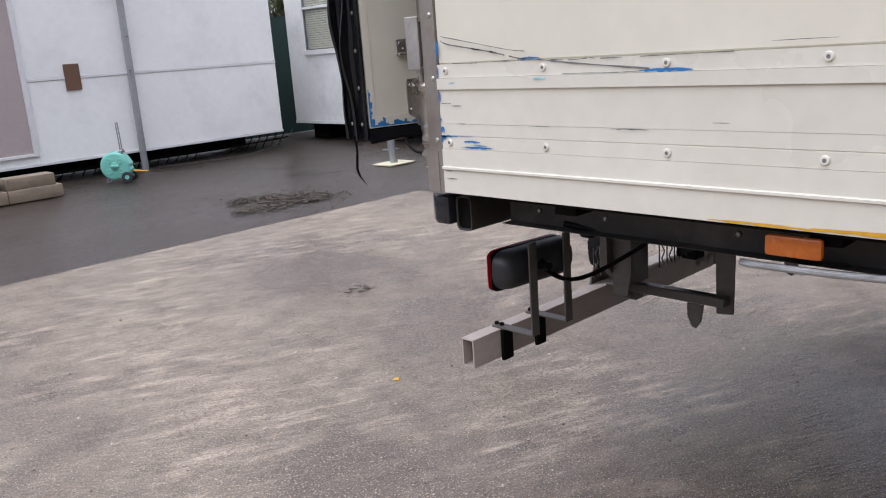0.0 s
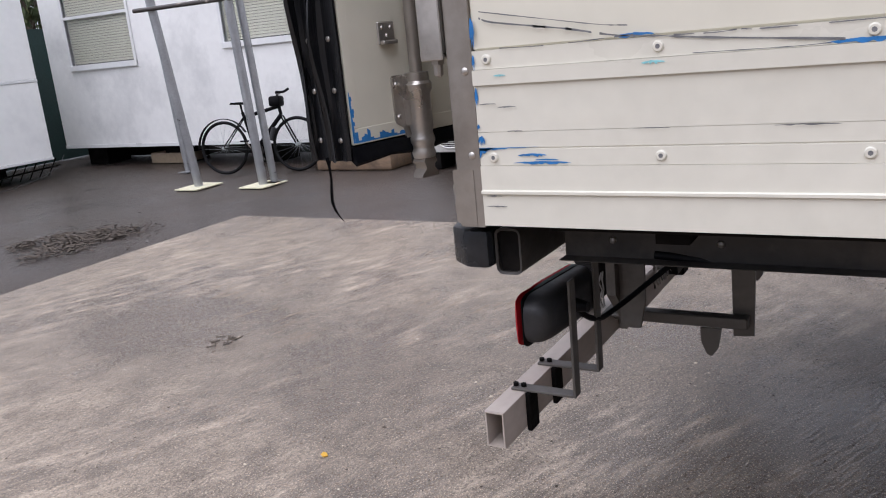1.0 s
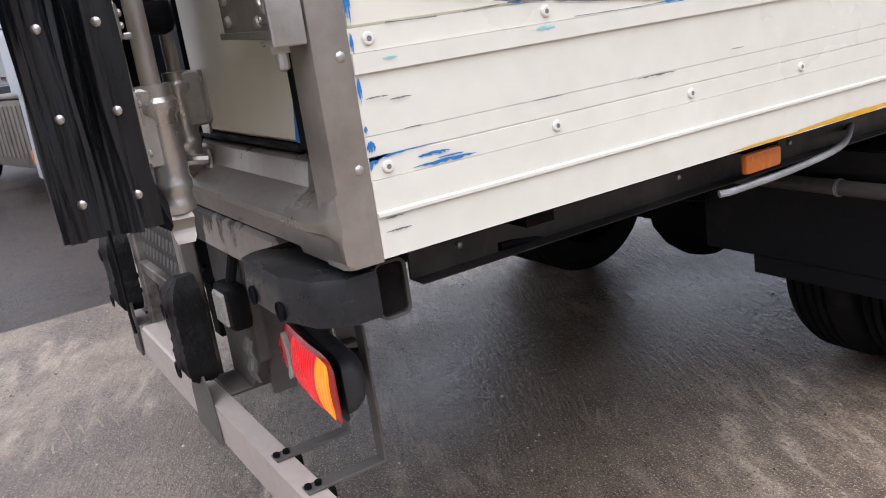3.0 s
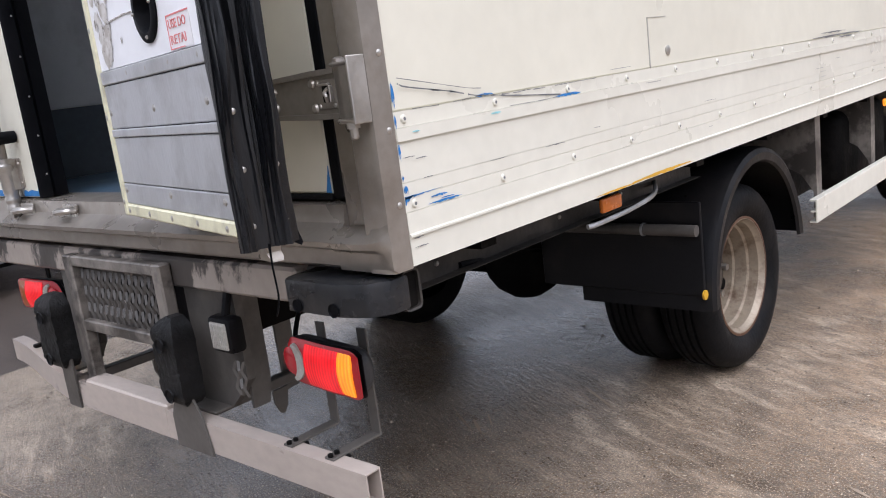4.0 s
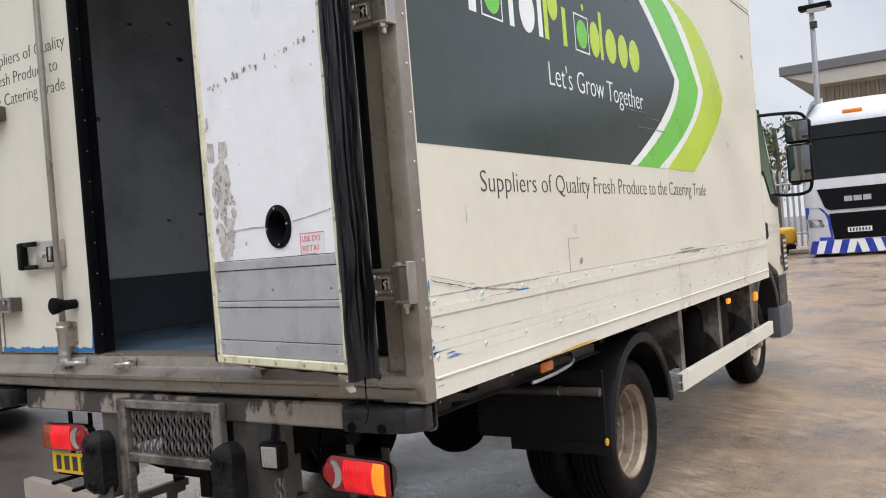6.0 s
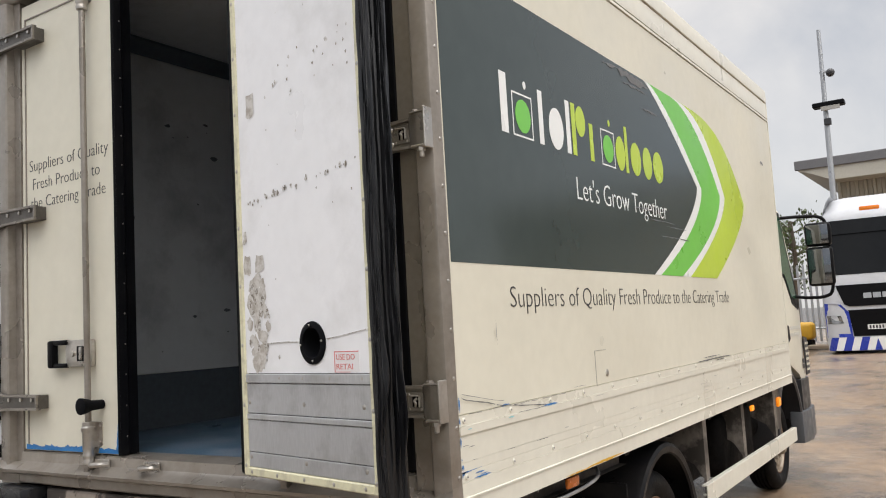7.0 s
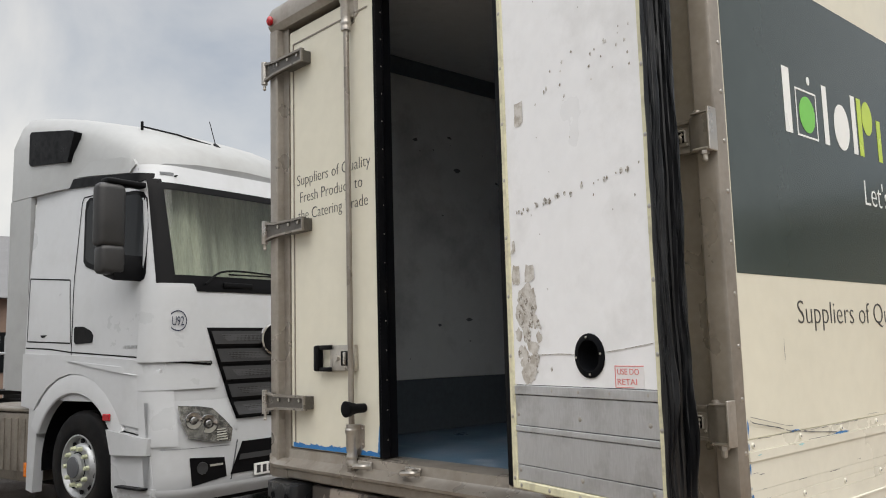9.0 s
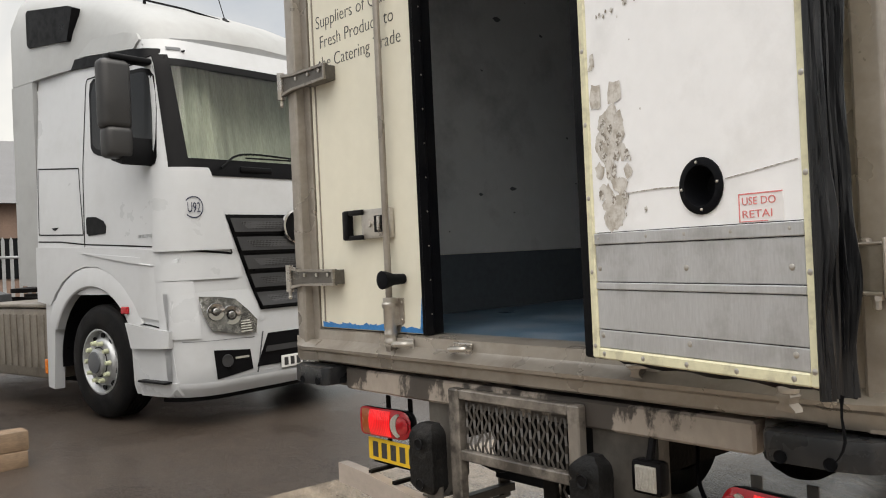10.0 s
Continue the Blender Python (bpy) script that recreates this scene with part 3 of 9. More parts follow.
def pebble(bm, x, y, s):
    ring = [bm.verts.new((x + s * math.cos(a) * rng.uniform(0.7, 1.2), y + s * math.sin(a) * rng.uniform(0.7, 1.2), ground_z(x, y) + 0.0005)) for a in (0, 1.26, 2.51, 3.77, 5.03)]
    top = bm.verts.new((x + s * rng.uniform(-0.3, 0.3), y + s * rng.uniform(-0.3, 0.3), ground_z(x, y) + s * 0.8))
    for a, b in zip(ring, ring[1:] + ring[:1]):
        bm.faces.new((a, b, top))


M_STONES = material("pale_chippings", (0.42, 0.36, 0.28), 0.6, 0, 0.4, 30, 90, 0.1)
bm, pale = fresh(), fresh()
for k in range(14000):
    x, y = rng.uniform(-3.5, 5.2), rng.uniform(-4.5, 5.8)
    pebble(bm if k % 2 else pale, x, y, rng.uniform(0.0014, 0.0052) * (1.7 if k % 19 == 0 else 1))
solid("grit", bm, M_LITTER, "scattered dark grit and small stones on the concrete", "grit", kind="stuff")
solid("chippings", pale, M_STONES, "scattered pale stone chippings on wet concrete", "chippings", kind="stuff")
for x, y in ((2.8, 3.72),):
    bm = fresh()
    for k in range(14):
        a = rng.uniform(0, 6.28)
        p = Vector((rng.gauss(0, 0.05), rng.gauss(0, 0.03), 0.006))
        rod(bm, p, p + Vector((math.cos(a) * 0.05, math.sin(a) * 0.04, rng.uniform(0, 0.012))), 0.003, 5)
    solid("twigs", bm, M_LITTER, "small dark clump of twigs on the concrete", "twigs", at=(x, y, 0))
bm = fresh()
prism(bm, [(0.0, 0.0), (0.018, 0.008), (0.026, 0.024), (0.008, 0.028), (-0.008, 0.014)], "z", 0.0, 0.003)
solid("yellow_leaf", bm, M_YELLOW, "single small yellow leaf on wet concrete", "leaf", at=pose(2.06, 2.52, 0.002, 0, 0, 20))


# rows of short pale tread marks left by turning tyres
def tread_marks(bm, line, across, length, spacing=0.055):
    pts = [Vector((x, y, 0)) for x, y in line]
    side = Vector((across[0], across[1], 0)).normalized()
    for a, b in zip(pts, pts[1:]):
        along = (b - a).normalized()
        for k in range(int((b - a).length / spacing)):
            if rng.random() < 0.30:
                continue
            c = a + along * (spacing * k + rng.uniform(-0.012, 0.012)) + side * rng.gauss(0, 0.05)
            half, w = length * rng.uniform(0.18, 0.50), rng.uniform(0.003, 0.008)
            d = (side + along * rng.uniform(-0.12, 0.12)).normalized()
            o = Vector((-d.y, d.x, 0))
            rows = []
            for j in range(7):
                f = j / 6
                p = c + d * half * (2 * f - 1)
                wide = w * math.sin(math.pi * (0.06 + 0.88 * f)) * rng.uniform(0.5, 1.2)
                z = ground_z(p.x, p.y) + 0.0015
                rows.append([bm.verts.new((p.x + o.x * q * wide, p.y + o.y * q * wide, z)) for q in (-1, 1)])
            for r0, r1 in zip(rows, rows[1:]):
                bm.faces.new((r0[0], r1[0], r1[1], r0[1]))


bm = fresh()
tread_marks(bm, ((4.42, 3.6), (4.40, 1.5)), (1, 0.04), 0.30)
tread_marks(bm, ((3.62, 3.2), (3.60, 1.3)), (1, -0.05), 0.26)
tread_marks(bm, ((2.50, 0.65), (2.05, 0.12), (1.75, -0.42), (1.40, -0.78), (1.05, -1.08), (0.60, -1.35)), (-0.78, 0.58), 0.32)
tread_marks(bm, ((1.20, 0.75), (0.75, 0.25), (0.20, -0.15)), (-0.8, 0.55), 0.28)
tread_marks(bm, ((3.5, 4.6), (3.3, 3.9), (2.9, 3.3)), (1, -0.2), 0.24)
solid("tread_marks", bm, M_MUD, "pale dried tyre tread marks on wet concrete", "tyre marks", kind="stuff")


# ---- the delivery lorry (x across from its right side, y back from its rear face, z up) ----
VX, VY = 1.467, 1.548
LEN, WID, BOT, TOP = 5.03, 2.555, 0.975, 3.41
lorry = thing("delivery_lorry", (VX, VY, 0), "cream refrigerated box lorry with dark green logo panel, rear doors open", "lorry")


def lp(name, bm, material_, label=""):
    return part(name, bm, material_, lorry, label)


def side_frame(v, z, u=0.0):
    return frame_of((u, -v, z), (0, -1, 0), (0, 0, 1))


def rear_frame(u, z, y=0.0):
    return frame_of((u, y, z), (-1, 0, 0), (0, 0, 1))


# box: walls, roof and floor
for u0, u1 in ((0.0, 0.065), (WID - 0.065, WID)):
    bm = box(fresh(), u0, u1, -LEN, -0.016, 1.30, 3.14, 0.004)
    side = lp("side_wall", bm, M_CREAM, "cream painted side panel with scratches and dents" if u0 == 0 else "")
    if u0 == 0:
        near_side = side
lp("front_wall", box(fresh(), 0.066, WID - 0.066, -LEN, -LEN + 0.07, BOT + 0.02, 3.33), M_CREAM)
lp("roof", box(fresh(), 0.03, WID - 0.03, -LEN + 0.01, -0.03, 3.325, TOP - 0.02, 0.02, 2), M_CREAM)
lp("floor", box(fresh(), 0.066, WID - 0.066, -LEN + 0.075, -0.03, BOT + 0.04, 1.115), M_BFLOOR, "scuffed blue load floor")

# planked kick rail along the side, with beads and a rub rail
def plank_profile(z0, z1, beads, out=0.004):
    pts = [(-0.0022, z0), (-out, z0)]
    for z, h, d in beads:
        pts += [(-out, z - h), (-out - d, z - h * 0.55), (-out - d, z + h * 0.55), (-out, z + h)]
    return pts + [(-out, z1), (-0.0022, z1)]


for sgn, base in ((1, 0.0), (-1, WID)):
    for z0, z1, beads in ((BOT + 0.004, 1.0920, [(1.043, 0.0045, 0.005)]), (1.0930, 1.1540, [(1.1240, 0.0015, -0.0015)]), (1.1548, 1.2388, []), (1.2394, 1.2664, []), (1.2671, 1.3000, [])):
        bm = prism(fresh(), [(base + sgn * x, z) for x, z in plank_profile(z0, z1, beads, 0.006 if z0 < 1.09 else 0.009 if 1.239 < z0 < 1.24 else 0.004)], "y", -LEN, -0.016)
        lp("kick_plank", bm, M_PLANK)
    lp("plank_backing", box(fresh(), *sorted((base - sgn * 0.0024, base + sgn * 0.049)), -LEN + 0.004, -0.017, BOT + 0.006, 1.2995), M_PLANK)
    for z0, z1, out in ((3.142, 3.165, 0.006), (3.168, 3.30, 0.002), (3.302, TOP, 0.008)):
        bm = prism(fresh(), [(base + sgn * x, z) for x, z in ((0.06, z0), (-out, z0), (-out, z1 - 0.012), (-out + 0.008, z1), (0.06, z1))], "y", -LEN - 0.004, -0.016)
        lp("top_rail", bm, M_PLANK)
    bm = box(fresh(), base + sgn * -0.006, base + sgn * 0.02, -LEN - 0.012, -LEN - 0.001, BOT, TOP - 0.02, 0.003)
    lp("corner_trim", bm, M_PLANK)


def rivet_mesh():
    bm = fresh()
    lathe(bm, [(-0.002, 0.010), (0.0015, 0.010), (0.004, 0.0065), (0.0042, 0.0)][:3] + [(0.0045, 0.0015)], (0, 0, 0), (-1, 0, 0), 8)
    return finish(bm, M_BRIGHT, "rivet")


RIVET = rivet_mesh()
CREAM_RIVET = finish(lathe(fresh(), [(0.0, 0.0095), (0.0015, 0.0095), (0.004, 0.0075), (0.0042, 0.0045)], (0, 0, 0), (-1, 0, 0), 10), M_PLANK, "rivet")
SOCKET = finish(lathe(fresh(), [(0.0040, 0.0042), (0.0046, 0.0036), (0.0046, 0.001)], (0, 0, 0), (-1, 0, 0), 8), M_SCRATCH, "rivet_socket")


def rivet(parent, at, turn=0.0, s=1.0):
    ob = new("rivet", RIVET)
    ob.parent = parent
    ob.matrix_local = pose(*at, 0, 0, turn) @ Matrix.Scale(s, 4)
    return ob


for k in range(16):
    for z in (1.284, 1.108):
        ob = new("rivet", CREAM_RIVET)
        ob.parent = near_side
        ob.matrix_local = pose(-0.0042, -(0.045 + 0.308 * k), z)
        ob = new("rivet_socket", SOCKET)
        ob.parent = near_side
        ob.matrix_local = pose(-0.0042, -(0.045 + 0.308 * k), z)

# inner linings
for u0, u1 in ((0.067, 0.085), (WID - 0.085, WID - 0.067)):
    lp("wall_lining", box(fresh(), u0, u1, -LEN + 0.08, -0.09, 1.420, 3.30), M_INSIDE, "dull white scuffed wall lining")
    lp("kickboard", box(fresh(), u0 - (0.006 if u0 > 1 else 0), u1 + (0.006 if u0 < 1 else 0), -LEN + 0.08, -0.09, 1.118, 1.418), M_KICK)
lp("front_lining", box(fresh(), 0.092, WID - 0.092, -LEN + 0.075, -LEN + 0.09, 1.118, 3.30), M_INSIDE)
lp("ceiling_lining", box(fresh(), 0.09, WID - 0.09, -LEN + 0.095, -0.09, 3.30, 3.32), M_INSIDE)
lp("ceiling_cove", prism(fresh(), [(WID - 0.088, 3.298), (WID - 0.088, 3.22), (WID - 0.10, 3.22), (WID - 0.16, 3.285), (WID - 0.16, 3.298)], "y", -LEN + 0.1, -0.1), M_KICK)

# rear frame: pillars, header, sill
for k, (u0, u1) in enumerate(((0.0, 0.158), (2.432, WID))):
    s = 1 if k == 0 else -1
    e0, e1 = (u0, u1) if k == 0 else (u1, u0)
    outline = [(e0 - s * 0.005, -0.0155), (e0 - s * 0.005, 0.028), (e0 - s * 0.001, 0.037), (e0 + s * 0.010, 0.042), (e0 + s * 0.062, 0.042), (e0 + s * 0.070, 0.036), (e0 + s * 0.078, 0.004), (e1, 0.000), (e1, -0.10), (e0 + s * 0.07, -0.10), (e0 + s * 0.07, -0.0155)]
    bm = prism(fresh(), outline, "z", BOT, 3.30)
    pillar = lp("pillar", bm, M_STEEL, "brown-grey steel rear corner pillar")
    if k == 0:
        right_pillar = pillar
        for z in [1.112 + 0.154 * j for j in range(14)]:
            rivet(pillar, (-0.005, 0.000, z), 0, 0.72)
header = lp("header", prism(fresh(), [(-0.10, 3.30), (0.02, 3.30), (0.045, 3.33), (0.045, 3.40), (0.02, 3.442), (-0.10, 3.442)], "x", -0.006, WID + 0.006), M_STEEL)
sill = lp("sill", prism(fresh(), [(-0.12, 0.978), (0.030, 0.978), (0.040, 0.986), (0.042, 1.020), (0.062, 1.030), (0.064, 1.042), (0.050, 1.050), (0.020, 1.066), (0.012, 1.074), (0.006, 1.112), (-0.012, 1.118), (-0.12, 1.118)], "x", 0.160, 2.430), M_STEEL, "rolled steel rear sill with scuffs")
for s_, base in ((1, 0.0), (-1, WID)):
    rings = []
    for du, reach in ((-0.0065, 0.0), (0.004, 0.45), (0.020, 0.72), (0.045, 0.90), (0.085, 1.0), (0.1595, 1.0)):
        lip = 0.043 + 0.021 * reach
        rise = 0.018 * (1 - reach)
        rings.append([(base + s_ * du, y, z) for y, z in ((0.0, 0.9765), (0.030 + 0.010 * reach, 0.9765), (0.043, 0.986), (0.0445, 1.018), (lip - 0.002, 1.028 + rise * 0.4), (lip, 1.041 + rise), (0.0445 + 0.006 * reach, 1.052 + rise), (0.020 if du > 0.07 else 0.043, 1.068 + rise), (0.0, 1.068 + rise))])
    lp("corner_foot", loft(fresh(), rings), M_STEEL)
for u in (1.80, 1.47, 0.69):
    bm = fresh()
    box(bm, u - 0.05, u + 0.05, 0.012, 0.020, 1.062, 1.105, 0.003)
    tube(bm, smooth_path([(u - 0.045, 0.02, 1.085), (u - 0.03, 0.052, 1.088), (u + 0.025, 0.054, 1.084), (u + 0.04, 0.02, 1.083)]), 0.011, 8)
    lp("rod_keeper", bm, M_BRIGHT)
for u in (2.53,):
    lp("top_marker_lamp", ball(fresh(), (u, 0.055, 3.36), 0.022, 12, (1, 0.8, 1.2)), M_REDOFF, "small round red marker lamp")


# left door leaf, shut
def hinge(parent, z, u_pin, u_end, y=0.03):
    """A strap hinge: plate, rounded pin barrel and bolts."""
    s = 1 if u_end > u_pin else -1
    bm = fresh()
    h = 0.052
    outline = [(u_pin, z - h), (u_pin, z + h), (u_pin + s * 0.10, z + h * 0.72), (u_end, z + h * 0.66), (u_end, z - h * 0.66), (u_pin + s * 0.10, z - h * 0.72)]
    prism(bm, outline, "y", y, y + 0.010)
    box(bm, min(u_end + s * -0.012, u_pin + s * 0.18), max(u_end + s * -0.012, u_pin + s * 0.18), -0.004, y + 0.001, z - h * 0.6, z + h * 0.6, 0.002)
    strap = part("hinge_strap", bm, M_CHANNEL, parent, "steel hinge strap with raised rims")
    for e in (1, -1):
        rows = [[(u_pin, yy_, z + e * h), (u_pin + s * 0.10, yy_, z + e * h * 0.72), (u_end, yy_, z + e * h * 0.66), (u_end, yy_, z + e * (h * 0.66 - 0.011)), (u_pin + s * 0.10, yy_, z + e * (h * 0.72 - 0.011)), (u_pin, yy_, z + e * (h - 0.014))] for yy_ in (y + 0.0102, y + 0.022)]
        part("strap_rim", loft(fresh(), rows), M_HINGE, strap)
    part("strap_end", box(fresh(), min(u_end, u_end - s * 0.012), max(u_end, u_end - s * 0.012), y + 0.0102, y + 0.022, z - h * 0.66 + 0.0112, z + h * 0.66 - 0.0112, 0.002), M_HINGE, strap)
    bm = rod(fresh(), (u_pin, y + 0.012, z - h - 0.012), (u_pin, y + 0.012, z + h + 0.006), 0.017, 14)
    rod(bm, (u_pin, y + 0.012, z - h - 0.035), (u_pin, y + 0.012, z - h - 0.012), 0.008, 8)
    ball(bm, (u_pin, y + 0.012, z - h - 0.036), 0.010, 8)
    part("hinge_pin", bm, M_BRIGHT, strap)
    for f in (0.35, 0.62, 0.86):
        bolt = rod(fresh(), (u_pin + (u_end - u_pin) * f, y + 0.010, z + 0.012), (u_pin + (u_end - u_pin) * f, y + 0.016, z + 0.012), 0.009, 8)
        part("bolt", bolt, M_BRIGHT, strap)
    return strap


left_door = lp("left_door", box(fresh(), 1.702, 2.428, -0.085, -0.004, 1.122, 3.275, 0.006), M_CREAM, "closed cream door leaf with chipped blue lower edge")
part("door_edge_trim", box(fresh(), 2.386, 2.392, -0.006, 0.001, 1.15, 3.20), M_STEEL, left_door)
part("door_edge_trim", box(fresh(), 1.75, 2.39, -0.006, 0.001, 3.196, 3.202), M_STEEL, left_door)
bm = fresh()
prism(bm, [(1.7005, -0.088), (1.7005, 0.006), (1.694, 0.010), (1.688, 0.003), (1.682, 0.007), (1.678, -0.004), (1.676, -0.030), (1.690, -0.045), (1.690, -0.088)], "z", 1.122, 3.285)
part("door_seal", bm, M_BLACK, left_door, "thick black rubber door seal")
for z in [1.2 + 0.13 * k for k in range(16)]:
    rivet(left_door, (1.677, -0.022, z), 0, 0.35)
for z in (3.085, 2.222, 1.347):
    hinge(left_door, z, 2.585, 2.215, 0.043)


def lock_rod(parent, u, y, z0, z1, out=1, skin=0.026):
    """A door's lock rod: bar, pressed sleeve guides on flanged plates, and a forked cam at its foot."""
    bar = part("lock_rod", rod(fresh(), (u, y, z0), (u, y, z1), 0.0138, 14), M_STEEL, parent)
    for z in (z0 + 0.070, z1 - 0.100):
        bm = lathe(fresh(), [(-0.104, 0.016), (-0.102, 0.0235), (-0.092, 0.026), (-0.084, 0.0235), (-0.076, 0.0225), (-0.068, 0.0265), (-0.060, 0.0265), (-0.050, 0.0225), (-0.036, 0.0255), (0.034, 0.0255), (0.042, 0.031), (0.054, 0.031), (0.061, 0.0255), (0.078, 0.0255), (0.079, 0.016)], (u, y, z), (0, 0, 1), 20)
        outline = [(u - 0.024, z - 0.058), (u - 0.030, z - 0.034), (u - 0.052, z - 0.022), (u - 0.053, z + 0.070), (u - 0.048, z + 0.076), (u + 0.048, z + 0.076), (u + 0.053, z + 0.070), (u + 0.052, z - 0.022), (u + 0.030, z - 0.034), (u + 0.024, z - 0.058)]
        prism(bm, outline, "y", y - out * skin, y - out * (skin - 0.005))
        box(bm, u - 0.0245, u + 0.0245, min(y, y - out * skin), max(y, y - out * skin), z - 0.034, z + 0.076, 0.004)
        guide = part("rod_guide", bm, M_BRIGHT, bar)
        for dz in (-0.010, 0.058):
            for du in (-0.041, 0.041):
                part("bolt", ball(fresh(), (u + du, y - out * (skin - 0.006), z + dz), 0.0062, 8, (1, 0.7, 1)), M_BRIGHT, bar)
    rings = []
    for dz, w, d in ((-0.030, 0.015, 0.015), (-0.040, 0.020, 0.018), (-0.048, 0.014, 0.016), (-0.056, 0.013, 0.016), (-0.066, 0.024, 0.015), (-0.074, 0.027, 0.012)):
        rings.append([(u - w, y - d, z0 + dz), (u + w, y - d, z0 + dz), (u + w, y + d, z0 + dz), (u - w, y + d, z0 + dz)])
    bm = loft(fresh(), rings)
    rod(bm, (u, y, z0 + 0.004), (u, y, z0 - 0.032), 0.013, 12)
    part("cam_end", bm, M_STEEL, bar, "forged forked cam end")
    return bar


lock_rod(left_door, 1.874, 0.030, 1.115, 3.31, 1, 0.034)
bm = fresh()
box(bm, 1.856, 2.035, 0.000, 0.026, 1.500, 1.620, 0.006, 2)
box(bm, 2.036, 2.060, 0.000, 0.016, 1.515, 1.605, 0.003)
lock_case = part("lock_case", bm, M_BRIGHT, left_door, "stainless lock case with black pull handle")
part("lock_slot", box(fresh(), 1.890, 1.955, 0.024, 0.029, 1.525, 1.592, 0.003), M_PLASTIC, lock_case)
bm = box(fresh(), 1.905, 1.925, 0.029, 0.040, 1.530, 1.588, 0.004, 2)
part("lock_lever", bm, M_BRIGHT, lock_case)
part("lock_cylinder", rod(fresh(), (1.985, 0.024, 1.56), (1.985, 0.034, 1.56), 0.013, 14), M_BRIGHT, lock_case)
bm = box(fresh(), 2.125, 2.165, 0.006, 0.042, 1.498, 1.622, 0.010, 2)
box(bm, 2.030, 2.126, 0.010, 0.036, 1.600, 1.622, 0.006, 2)
box(bm, 2.030, 2.126, 0.010, 0.036, 1.498, 1.518, 0.006, 2)
part("pull_handle", bm, M_PLASTIC, lock_case, "black plastic pull handle")
bm = lathe(fresh(), [(0.0, 0.020), (0.05, 0.022), (0.09, 0.034), (0.105, 0.036), (0.108, 0.028)], (1.815, 0.0, 1.336), (0, 1, 0), 18)
part("door_buffer", bm, M_BLACK, left_door, "black rubber door stop")

lines = ("Suppliers of Quality", "Fresh Produce to", "the Catering Trade")
for k, (words, u, w) in enumerate(zip(lines, (2.362, 2.335, 2.355), (0.615, 0.525, 0.585))):
    lettering(words, w, 0.058, M_TEXT, left_door, rear_frame(u, 2.437 - 0.0905 * k, -0.0035), "lettering", 0.0008, -0.0013)

